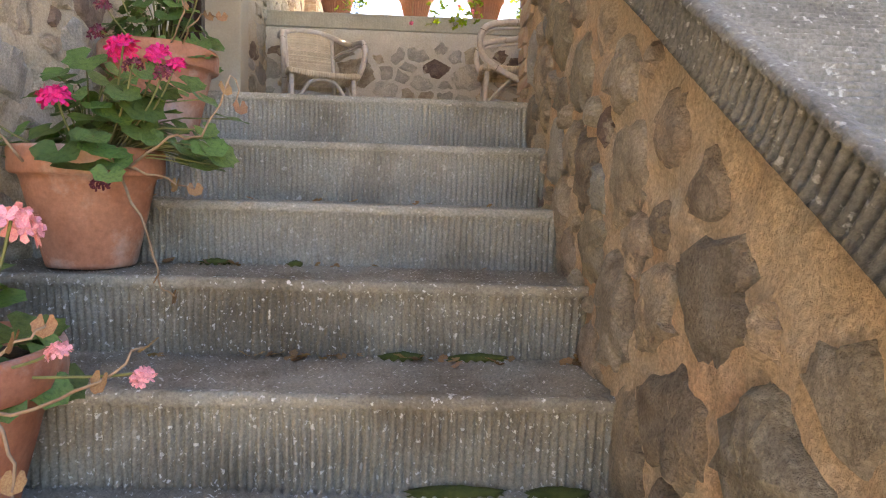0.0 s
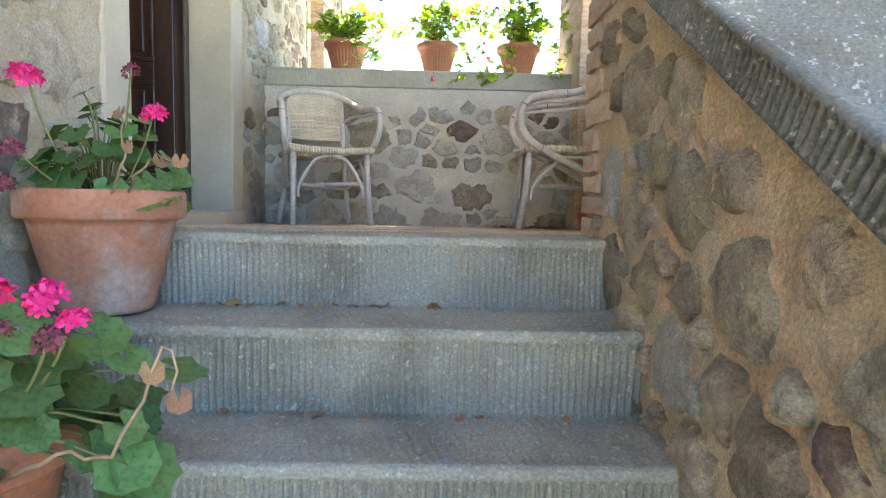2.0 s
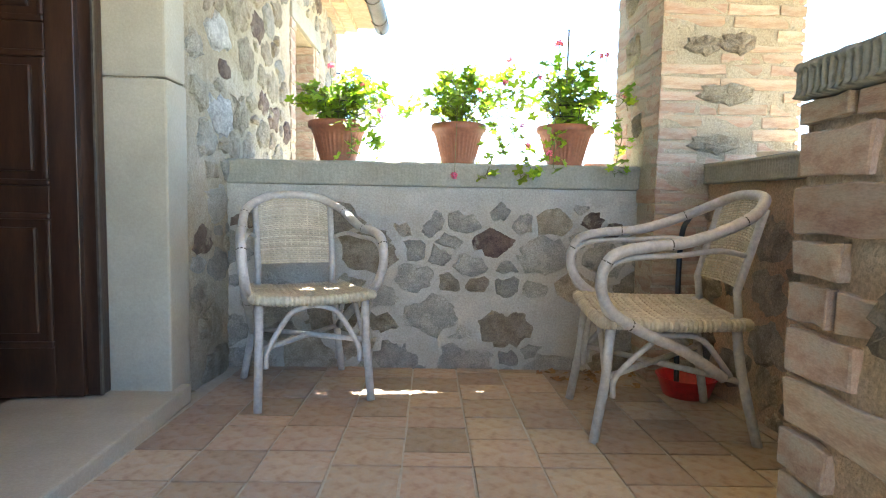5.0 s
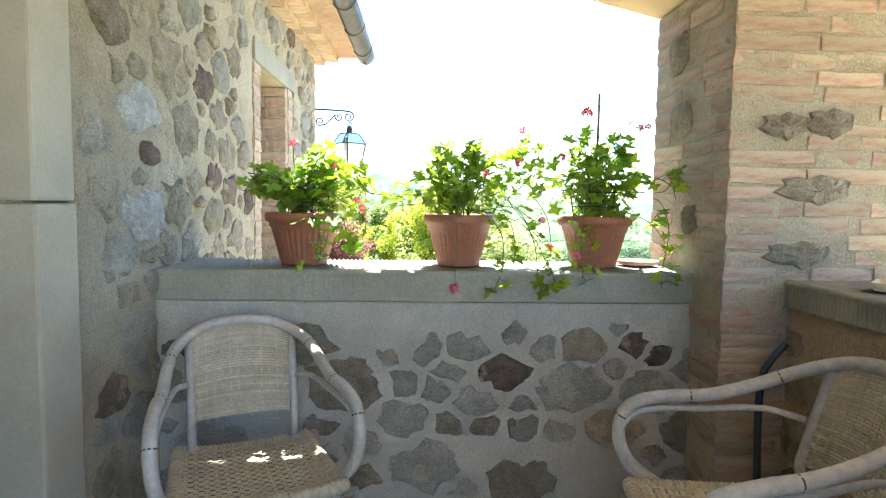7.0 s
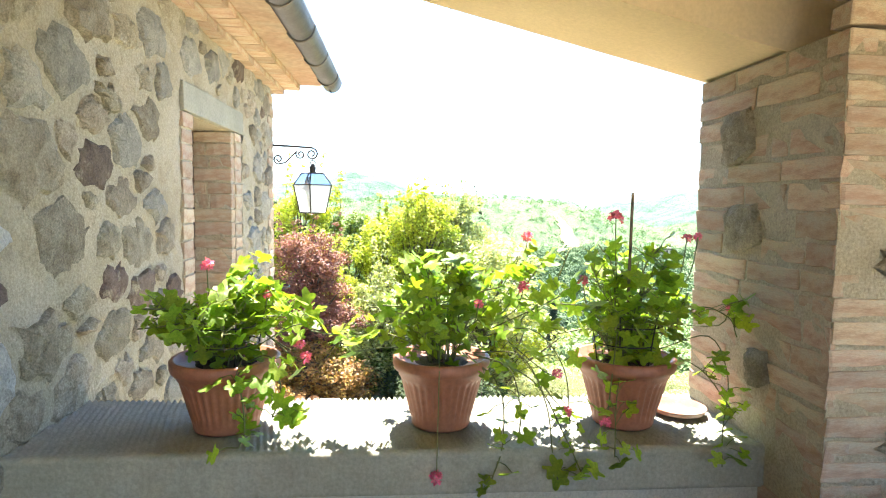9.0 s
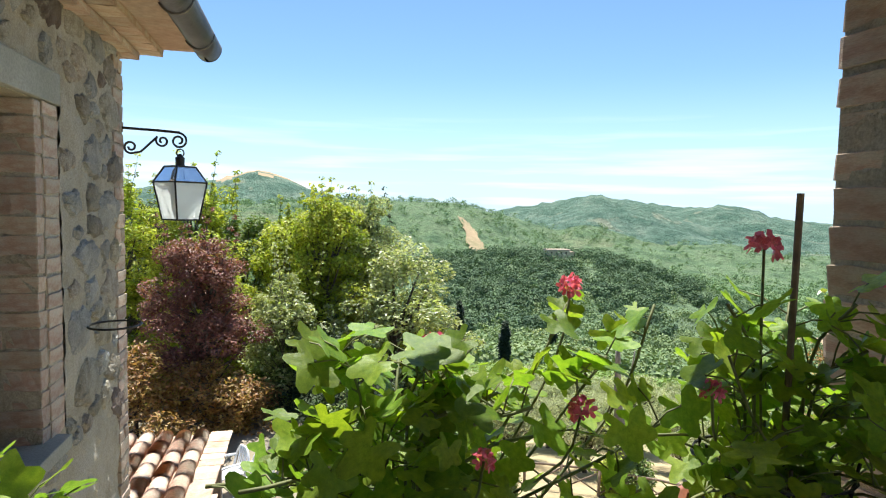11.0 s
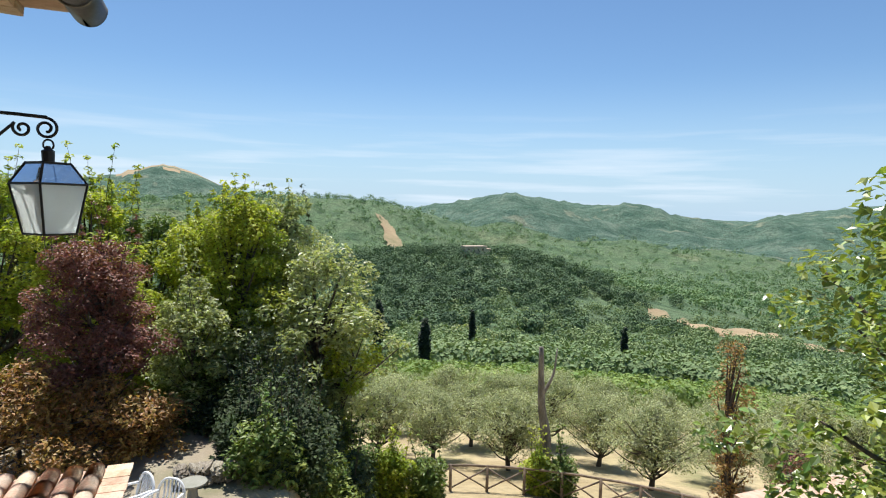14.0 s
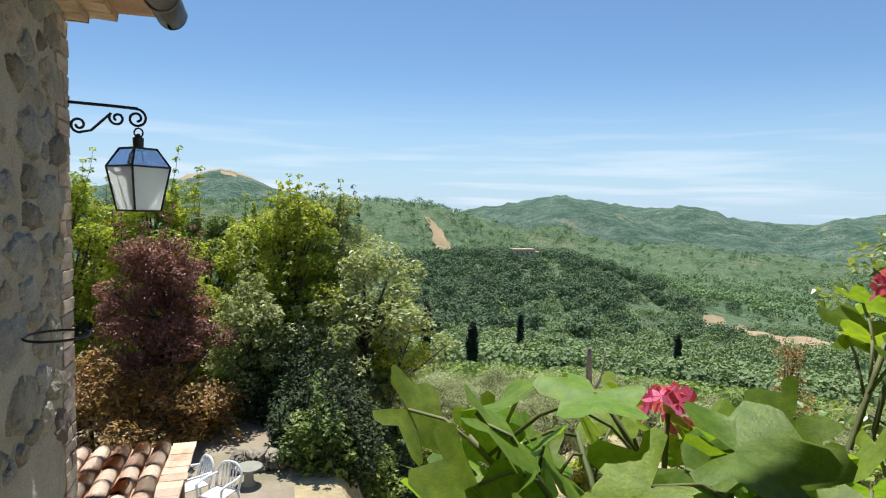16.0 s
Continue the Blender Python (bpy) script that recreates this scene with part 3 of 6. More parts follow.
part("window_frame", boxes((-1.33, -1.27, WIN_Y0 + .003, WIN_Y0 + .07, WIN_Z0 + .01, WIN_Z1 - .003), (-1.33, -1.27, WIN_Y1 - .07, WIN_Y1 - .003, WIN_Z0 + .01, WIN_Z1 - .003),
                           (-1.33, -1.27, WIN_Y0 + .07, WIN_Y1 - .07, WIN_Z0 + .01, WIN_Z0 + .08), (-1.33, -1.27, WIN_Y0 + .07, WIN_Y1 - .07, WIN_Z1 - .07, WIN_Z1 - .003),
                           (-1.33, -1.275, .5 * (WIN_Y0 + WIN_Y1) - .04, .5 * (WIN_Y0 + WIN_Y1) + .04, WIN_Z0 + .08, WIN_Z1 - .07)), M_BROWN, window_1)
M_GLASS = bpy.data.materials.new("window_glass")
M_GLASS.use_nodes = True
M_GLASS.node_tree.nodes["Principled BSDF"].inputs["Transmission Weight"].default_value = 1.0
M_GLASS.node_tree.nodes["Principled BSDF"].inputs["Roughness"].default_value = 0.02
for a, b in ((WIN_Y0 + .07, .5 * (WIN_Y0 + WIN_Y1) - .04), (.5 * (WIN_Y0 + WIN_Y1) + .04, WIN_Y1 - .07)):
    pane = part("pane", boxes((-1.305, -1.300, a, b, WIN_Z0 + .08, WIN_Z1 - .07)), M_GLASS, window_1)
    pane.visible_shadow = False

# eave with brick courses, rafters and half-round gutter
eave = thing("eave", "brick and tile eave of the house with a grey metal gutter", "eave", kind="structure")
bm = bmesh.new()
box(bm, WX - .45, -0.72, 4.70, WALL_END + .20, 2.285, 2.33)
part("soffit", bm, M_BRICK, eave, "flat terracotta soffit tiles")
rnd = random.Random(5)
for row, (x1, z) in enumerate(((-1.00, 2.20), (-0.90, 2.245))):
    y = 4.70
    while y < WALL_END + .10 * (row + 1) - .02:
        e = min(y + rnd.uniform(0.13, 0.16), WALL_END + .10 * (row + 1))
        part("brick", rnd.choice(BRICKS), None, eave, m=pose(0.5 * (x1 + WX) - .05, 0.5 * (y + e), z + .018) @ Matrix.Diagonal((x1 - WX + .10, e - y - .008, 0.038, 1)))
        y = e
bm = bmesh.new()
n = 14
def gutter_point(i, j):
    a = math.pi * (i / n) + math.pi
    return (-0.68 + 0.075 * math.cos(a), 4.70 + (WALL_END + .27 - 4.70) * j / 12, 2.335 + 0.085 * math.sin(a))
gut = sheet(gutter_point, n, 12)
bmesh.ops.solidify(gut, geom=gut.faces[:], thickness=0.004)
part("gutter", gut, M_GUTTER, eave, "grey half-round metal gutter", smooth=True)
bm = bmesh.new()
ends = [bm.verts.new((-0.68 + 0.075 * math.cos(math.pi + math.pi * i / n), WALL_END + .272, 2.335 + 0.085 * math.sin(math.pi + math.pi * i / n))) for i in range(n + 1)]
bm.faces.new(ends)
part("end_cap", bm, M_GUTTER, eave)
for y in (4.95, 5.5, 6.05, 6.6, 7.2):
    part("bracket", sweep(bmesh.new(), [gutter_point(i, 0)[:1] + (y,) + (gutter_point(i, 0)[2] - .006,) for i in range(n + 1)], 0.006, 5), M_GUTTER, eave)
roof_house = structure("roof_house", boxes((-5.0, -0.78, 0.5, WALL_END + .22, 2.34, 2.42)), M_BRICK, "terracotta house roof above the eave", "roof")

# ---- stairs ----
TREAD, RISE, N_STEPS = 0.285, 0.185, 9
STEP_FRONT = [2.305, 2.015, 1.738, 1.45, 1.165] + [1.165 - 0.285 * k for k in range(1, 5)]
STEP_TOP = [0.0, -0.192, -0.386, -0.560, -0.737] + [-0.737 - 0.185 * k for k in range(1, 5)]
SX0, SX1 = -1.06, 0.43


def step_mesh(front, top, depth, width_res=0.0026):
    """Chiselled block: ribs run across the tread and up the riser, with a plain margin at the arris."""
    nu = int((SX1 - SX0) / width_res)
    prof = []                       # (y, z, ribbing, outward y, outward z)
    for k in range(10):
        prof.append((front + depth - (depth - .03) * k / 9, top, 1.0, 0, 1))
    prof += [(front + .022, top, 0.0, 0, 1), (front + .008, top - .001, 0, 0, 1), (front + .001, top - .008, 0, -.7, .7), (front, top - .018, 0, -1, 0), (front, top - .026, 0.0, -1, 0)]
    for k in range(9):
        prof.append((front + .003, top - .032 - .145 * k / 8, 1.0, -1, 0))
    prof.append((front + .003, top - .205, 0.2, -1, 0))
    period = 0.017

    def fn(i, j):
        x = SX0 + (SX1 - SX0) * i / nu
        y, z, rib, oy, oz = prof[j]
        wob = noise.noise((x * 9, y * 5 + z * 7, top * 3)) * 0.005
        phase = (x + wob + (0.30 * (y - front) if oz == 1 else 0)) / (period * (1.25 if oz == 1 else 1.0))
        d = -(0.012 if oz == 1 else 0.016) * rib * (0.5 + 0.5 * math.cos(phase * math.tau)) ** (1.2 if oz == 1 else 2.2) * (0.7 + 0.6 * noise.noise((x * 5, y * 9, z * 9 + top)))
        d += 0.004 * noise.noise((x * 3, y * 4 + top * 9, z * 4)) + 0.0018 * noise.noise((x * 40, y * 40, z * 40))
        return (x, y + oy * d, z + oz * d)
    nv = len(prof) - 1
    return [fn(i, j) for i in range(nu + 1) for j in range(nv + 1)], nu, nv


for k in range(N_STEPS):
    front, top = STEP_FRONT[k], STEP_TOP[k]
    step = thing("stair_step", "worn grey sandstone step with chiselled ribs and lichen spots", "step", "steps up to the porch", "structure")
    part("ribbed_face", grid_mesh("ribbed_face", *step_mesh(front, top, STEP_FRONT[k - 1] - front if k else 0.255), M_STEP_TOP if k < 3 else M_STEP), None, step)
    part("core", boxes((SX0 + .01, SX1, front + .024, front + TREAD + .02, top - RISE - .3, top - .03)), M_STEP, step)

# ---- stair wall with sloping coping, pier ----
SWX = 0.42
SLOPE = 0.635


def slab_under(y):               # underside of the sloping coping
    return 0.55 + SLOPE * (y - 2.03)


wall_stair = structure("wall_stair", boxes((SWX + .015, 0.93, 2.03, 2.585, -2.0, 0.85)), M_MORTAR_OCHRE, "ochre rubble wall beside the stairs with brick quoins", "wall")
bm = bmesh.new()
prof = [(-1.6, -2.0), (2.03, -2.0), (2.03, slab_under(2.03)), (-1.6, slab_under(-1.6))]
a = [bm.verts.new((SWX + .015, y, z)) for y, z in prof]
b = [bm.verts.new((1.1, y, z)) for y, z in prof]
bm.faces.new(a[::-1]); bm.faces.new(b)
for k in range(4):
    bm.faces.new((a[k], a[(k + 1) % 4], b[(k + 1) % 4], b[k]))
bmesh.ops.recalc_face_normals(bm, faces=bm.faces)
part("core", bm, M_MORTAR_OCHRE, wall_stair)
mortar_face(wall_stair, (SWX, 2.585, -2.0), (0, -1, 0), (0, 0, 1), 3.6, 2.86, M_MORTAR_OCHRE, 0.013, 0.010,
            lambda a, b: b - 2.0 < (0.85 if 2.585 - a > 2.03 else slab_under(2.585 - a) + .01))
part("mortar_face", rough_face((SWX, 2.03, slab_under(2.03)), (1, 0, 0), (0, 0, 1), 0.51, 0.30, 0.03, 0.006, 6), M_MORTAR, wall_stair, smooth=True)
part("mortar_face", rough_face((0.93, 2.587, -0.1), (-1, 0, 0), (0, 0, 1), 0.51, 0.95, 0.03, 0.006, 6), M_MORTAR_OCHRE, wall_stair, smooth=True)


def ribbed_slab(name, m, length, depth, thick, label, parent=None, slant=0.35, period=0.016, mat=None, side=1.0):
    """A coping slab in local x (length), y (depth), z (thickness): ribs on the long front edge and across the top."""
    nu = int(length / 0.003)
    prof = [(0.02, 0.0, 0, 0, -1)]
    prof += [(0, 0.004, 0, -1, 0)] + [(0.002, 0.012 + (thick - .03) * k / 7, side, -1, 0) for k in range(8)] + [(0, thick - .012, 0, -1, 0), (0.004, thick - .003, 0, -.7, .7), (0.014, thick, 0, 0, 1), (0.024, thick, 0, 0, 1)]
    prof += [(0.03 + (depth - .03) * k / 16, thick, 1.0, 0, 1) for k in range(17)]

    def fn(i, j):
        x = length * i / nu
        y, z, rib, oy, oz = prof[j]
        phase = (x + noise.noise((x * 8, y * 6, z * 6)) * .006 + (slant * y if oz == 1 else 0)) / period
        d = -0.013 * rib * (0.5 + 0.5 * math.cos(phase * math.tau)) ** 1.4 * (0.7 + 0.6 * noise.noise((x * 6, y * 9, z * 9)))
        d += 0.003 * noise.noise((x * 4, y * 5, z * 5)) + 0.0018 * noise.noise((x * 45, y * 45, z * 45))
        return (x, y + oy * d, z + oz * d)
    if parent is None:
        parent = thing(name, label, "coping", kind="structure", at=m)
    else:
        parent = part(name, bmesh.new(), mat, parent, label, m=m)
    nv = len(prof) - 1
    part("ribbed_face", grid_mesh("ribbed_face", [fn(i, j) for i in range(nu + 1) for j in range(nv + 1)], nu, nv, mat or M_COPING), None, parent)
    part("core", boxes((0.003, length - .003, 0.024, depth, 0.002, thick - .022)), mat or M_COPING, parent)
    return parent


ang = math.degrees(math.atan(SLOPE))
# sloping coping: local x runs down the stairs, y away from them
M_SLAB = material("grey_stone_coping", [(0.14, 0.137, 0.12), (0.25, 0.247, 0.215)], 6, 140, 0.94, 0.8, 80, stain=(0.085, 0.062, 0.045), stain_amount=0.65, stain_scale=3.0, spots=(0.46, 0.46, 0.42), spot_scale=70, spot_amount=0.6, grain_mix=1.0, distance=0.012)
slope_m = Matrix.Translation((0.385, 2.03, slab_under(2.03))) @ Matrix((Vector((0, -math.cos(radians(ang)), -math.sin(radians(ang)))), Vector((1, 0, 0)), Vector((0, -math.sin(radians(ang)), math.cos(radians(ang)))))).transposed().to_4x4()
ribbed_slab("sloping_coping", slope_m, 3.6, 0.62, 0.085, "grey ribbed stone slab sloping along the stair wall", mat=M_SLAB, period=0.019, slant=0.5)
ribbed_slab("pier_coping", Matrix.Translation((0.395, 2.60, 0.852)) @ Matrix.Rotation(radians(-90), 4, 'Z'), 0.60, 0.56, 0.06, "flat ribbed stone slab on the wall pier", mat=M_COPING)

# ---- parapets, pillar, roof ----
PY = 4.27
parapet = structure("parapet_south", boxes((WX, 0.752, PY + .012, 4.655, -4.3, 0.735)), M_MORTAR_GREY, "low grey stone parapet closing the porch", "wall")
mortar_face(parapet, (WX, PY, -0.16), (1, 0, 0), (0, 0, 1), 1.822, 0.90, M_MORTAR_GREY, 0.012, 0.005)
ribbed_slab("parapet_coping", pose(WX + .004, PY - .012, 0.74), 1.815, 0.405, 0.108, "ribbed sandstone coping slab on the parapet", slant=-1.2, period=0.017, side=0.06)
parapet_e = structure("parapet_east", boxes((0.965, 1.27, 2.585, 4.06, -4.3, 0.765)), M_MORTAR_OCHRE, "low ochre masonry parapet along the open side", "wall")
mortar_face(parapet_e, (0.95, 4.06, -0.12), (0, -1, 0), (0, 0, 1), 1.48, 0.89, M_MORTAR_OCHRE, 0.014, 0.006)
ribbed_slab("parapet_coping", Matrix.Translation((0.925, 4.062, 0.768)) @ Matrix.Rotation(radians(-90), 4, "Z"), 1.47, 0.36, 0.085, "ribbed brown sandstone slab on the side parapet", slant=0.2, mat=M_COPING)
PX0, PX1, PYF = 0.735, 1.31, 4.065
pillar = structure("pillar", boxes((PX0 - .0005, PX1 - .012, PYF - .0005, 4.648, -4.3, 1.80)), M_MORTAR, "square pillar of old pink bricks and stones", "pillar")

# sloping porch roof with a plastered beam over the parapet
def roof_z(x):
    return 1.808 - 0.243 * (x - 0.741)


def slanted(x0, x1, y0, y1, lo, hi):
    bm = bmesh.new()
    v = [bm.verts.new(p) for x in (x0, x1) for p in ((x, y0, roof_z(x) + lo), (x, y1, roof_z(x) + lo), (x, y1, roof_z(x) + hi), (x, y0, roof_z(x) + hi))]
    for f in ((0, 1, 2, 3), (7, 6, 5, 4), (0, 4, 5, 1), (1, 5, 6, 2), (2, 6, 7, 3), (3, 7, 4, 0)):
        bm.faces.new([v[i] for i in f])
    bmesh.ops.recalc_face_normals(bm, faces=bm.faces)
    return bm


structure("roof_beam", slanted(WX, 1.35, PY + .01, 4.66, 0.0, 0.32), M_PLASTER, "cream plastered beam over the parapet", "beam")
# ceiling and roof reach on unseen over the stairs to keep the sun off
structure("ceiling", slanted(WX, 1.5, 1.4, PY + .005, 0.20, 0.26), M_PLASTER, "cream plaster porch ceiling", "ceiling")
# widened to the right, out of view, to cut sky light on the pillar
structure("roof_porch", slanted(WX - .2, 2.1, 1.35, 4.69, 0.322, 0.42), M_BRICK, "sloping porch roof, run on unseen to shade stairs and pillar", "roof")

# ---- porch floor ----
structure("floor", boxes((-1.02, 0.96, 2.555, PY + .01, -0.5, -0.075)), M_MORTAR_GREY, "mortar bed of the porch floor", "floor")
floor_tiles = bpy.data.objects["floor"]
bm = bmesh.new()
v = [bm.verts.new((x, y, floor_z(y) - .006)) for x, y in ((-1.07, 2.55), (0.965, 2.55), (0.965, 4.29), (-1.07, 4.29))]
bm.faces.new(v)
part("bed", bm, M_MORTAR_GREY, floor_tiles)
TILES = []
for s in range(6):
    rnd = random.Random(40 + s)
    bm = bmesh.new()
    box(bm, -.5, .5, -.5, .5, -1, 0)
    for q in bm.verts:
        q.co.x += rnd.uniform(-.012, .012); q.co.y += rnd.uniform(-.012, .012)
    bmesh.ops.bevel(bm, geom=[e for e in bm.edges if e.verts[0].co.z > -.5 and e.verts[1].co.z > -.5], offset=0.02, segments=2, affect='EDGES')
    TILES.append(mesh_of("tile", bm, M_TILE))
rnd = random.Random(9)
cols = [-0.056 + 0.1895 * k for k in range(-6, 7)]
for x in cols:
    x0, x1 = max(x, -1.015), min(x + 0.1895, 0.95)
    if x1 - x0 < 0.03:
        continue
    y = 2.563
    while y < 4.26:
        e = min(y + 0.205 * rnd.choice((1, 1, 1, 1, 0.5)), 4.268)
        if e - y > 0.03:
            part("tile", rnd.choice(TILES), None, floor_tiles, m=pose((x0 + x1) / 2, (y + e) / 2, floor_z((y + e) / 2) + rnd.uniform(-.002, .001), -2.29 + rnd.uniform(-.25, .25), rnd.uniform(-.3, .3)) @ Matrix.Diagonal((x1 - x0 - .007, e - y - .007, 0.02, 1)))
        y = e


# ---- ground and hills ----
def interp(x, table):
    for (a, va), (b, vb) in zip(table, table[1:]):
        if x <= b:
            k = min(1, max(0, (x - a) / (b - a)))
            return va + (vb - va) * k
    return table[-1][1]


BASE_RIGHT = [(0, -1.86), (3, -1.9), (7, -3.4), (14, -6.2), (20, -8.6), (30, -11.4), (60, -18), (105, -29), (210, -50), (400, -74), (700, -105), (1200, -120), (5000, -60)]
BASE = [(0, -1.86), (4, -1.9), (9, -4.1), (17.5, -4.15), (20.5, -7.7), (30, -10.6), (60, -17), (105, -28), (210, -50), (400, -74), (700, -105), (1200, -120), (5000, -60)]
DARK_HILL = [(-60, -8), (0, -7), (10, -6), (14.7, -5.2), (20, -4.9), (27.7, -4.7), (33.9, -6.4), (41, -9.0), (48, -10.4), (60, -12), (100, -12)]
RIDGE = [(-60, -2), (-15, -0.5), (0, 0.2), (8, 0.5), (12.5, 0.5), (15, -0.1), (17.9, -1.2), (21, -3.3), (25, -5.5), (32, -7.5), (60, -8), (100, -8)]
SUMMIT = [(-60, 0), (-15, 1.0), (-7.5, 2.1), (-5, 2.9), (-3.6, 3.2), (-1.5, 2.5), (1, 1.4), (6, 0.2), (10, -1), (20, -3), (100, -3)]
FAR = [(-60, -2), (10, -2), (14, -1.2), (17.4, -0.65), (20, -0.2), (23.8, 0.3), (25.5, 0.9), (27.2, 1.15), (31, 0.6), (35, 0.1), (38, 0.35), (43, -0.55), (47.7, -1.0), (50, -0.3), (53, 0.2), (60, 1.0), (100, 0)]
EYE0 = Vector((-0.17, 4.39, 1.5))


def smooth01(k):
    k = min(1, max(0, k))
    return k * k * (3 - 2 * k)


def ground_z(x, y):
    dx, dy = x - EYE0.x, y - EYE0.y
    r = math.hypot(dx, dy)
    az = math.degrees(math.atan2(dx, dy))
    d = r if dy > 0 else max(r * 0.4, 0.0)
    if dy <= 0:
        return -1.86 - 0.02 * max(0, r - 10)
    ahead = smooth01((dy + 0.0) / max(r, 1) * 3)
    z = -1.86 * (1 - ahead) + (interp(r, BASE) + (interp(r, BASE_RIGHT) - interp(r, BASE)) * smooth01((az - 6) / 5)) * ahead
    if r > 40:
        z += (noise.noise((x * .012, y * .012, 3)) * 5 + noise.noise((x * .04, y * .04, 7)) * 1.5) * smooth01((r - 40) / 300)
    for table, r0, rise, fall, rug in ((DARK_HILL, 480, 300, 420, 5), (RIDGE, 1300, 620, 900, 22), (SUMMIT, 2900, 1400, 900, 90), (FAR, 3300, 2500, 1200, 130)):
        top = 1.5 + r0 * math.tan(radians(interp(az, table)))
        top += rug * 0.12 * noise.noise((az * 1.3, r0, 0))
        k = smooth01((r - (r0 - rise)) / rise) if r < r0 else 1 - smooth01((r - r0) / fall)
        if r < r0 and rise > 1000:
            k = 0.55 * k + 0.45 * min(1, max(0, (r - (r0 - rise)) / rise))
        rugged = rug * (noise.noise((x * 2.2 / r0, y * 2.2 / r0, r0)) + .6 * noise.noise((x * 7 / r0, y * 7 / r0, r0)) + .3 * noise.noise((x * 20 / r0, y * 20 / r0, r0))) * 4 * k * (1 - k)
        hz = (z * (1 - k) + top * k) + rugged
        z = max(z, hz)
    return z


def is_field(x, y):
    dx, dy = x - EYE0.x, y - EYE0.y
    r, az = math.hypot(dx, dy), math.degrees(math.atan2(dx, dy))
    if dy < 0 or r < 100:
        return False
    w = noise.noise((az * .8, r * .01, 2))
    if 880 < r < 1150:
        k = (1150 - r) / 270
        return 15.0 + .3 * w + 1.1 * k < az + .35 * noise.noise((az * 3, r * .03, 8)) < 15.2 + 4.4 * k + .5 * w
    if 330 < r < 520 and 40.5 < az < 56:
        return abs(r - 455 + (az - 41) * 6 + w * 40) < 19
    if 1500 < r < 3300 and az > 20:
        return noise.noise((x * .007, y * .013, 5)) > 0.5
    if 2450 < r < 3100 and -7.5 < az < 1:
        return noise.noise((x * .006, y * .006, 9)) + (r - 2680) / 400 > 0.1
    return False


az_list = [-180 + 12 * k for k in range(11)] + [-48 + 0.45 * k for k in range(0, 254)] + [67, 75, 85, 97, 110, 125, 140, 155, 170, 180]
r_list = [0.01, 2, 4, 5, 6, 7, 8, 9, 10, 11, 12, 13, 14, 15, 16, 17, 17.8, 18.6, 19.4, 20.2, 21, 22, 24, 26, 28, 30, 33, 36, 40, 45, 50, 56, 63]
while r_list[-1] < 4800:
    r_list.append(r_list[-1] * 1.035)
bm = bmesh.new()
rows = []
for r in r_list:
    row = []
    for az in az_list[:-1]:
        x, y = EYE0.x + r * math.sin(radians(az)), EYE0.y + r * math.cos(radians(az))
        row.append(bm.verts.new((x, y, ground_z(x, y))))
    rows.append(row)
n = len(az_list) - 1
for i in range(len(rows) - 1):
    for k in range(n):
        f = bm.faces.new((rows[i][k], rows[i][(k + 1) % n], rows[i + 1][(k + 1) % n], rows[i + 1][k]))
        c = f.calc_center_median()
        r = math.hypot(c.x - EYE0.x, c.y - EYE0.y)
        # slot 3, past 1500 m, carries the haze-tinted forest colour
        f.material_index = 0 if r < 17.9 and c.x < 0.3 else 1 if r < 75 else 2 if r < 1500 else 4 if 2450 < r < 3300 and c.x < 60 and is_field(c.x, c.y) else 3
        f.smooth = True
bmesh.ops.recalc_face_normals(bm, faces=bm.faces)
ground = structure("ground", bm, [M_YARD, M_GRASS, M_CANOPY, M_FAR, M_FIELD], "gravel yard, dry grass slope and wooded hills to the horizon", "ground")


# dry fields, a bare landslip and the bald summit, lying on the slopes
def field_patch(name, label, az0, az1, daz, r0, r1, dr, lift, mat):
    nu, nv = int((az1 - az0) / daz), int((r1 - r0) / dr)

    def fn(i, j):
        az, r = az0 + daz * i, r0 + dr * j
        x, y = EYE0.x + r * math.sin(radians(az)), EYE0.y + r * math.cos(radians(az))
        return (x, y, ground_z(x, y) + lift)

    def inside(i, j):
        az, r = az0 + daz * (i + .5), r0 + dr * (j + .5)
        return is_field(EYE0.x + r * math.sin(radians(az)), EYE0.y + r * math.cos(radians(az)))
    structure(name, sheet(fn, nu, nv, inside), mat, label, "field", True)


field_patch("landslip", "bare sandy landslip on the wooded ridge", 13.4, 19.5, 0.06, 880, 1230, 7, 3.0, M_FIELD)
field_patch("field_near", "dry ploughed fields across the valley", 40, 57, 0.12, 330, 525, 4, 1.2, M_FIELD)


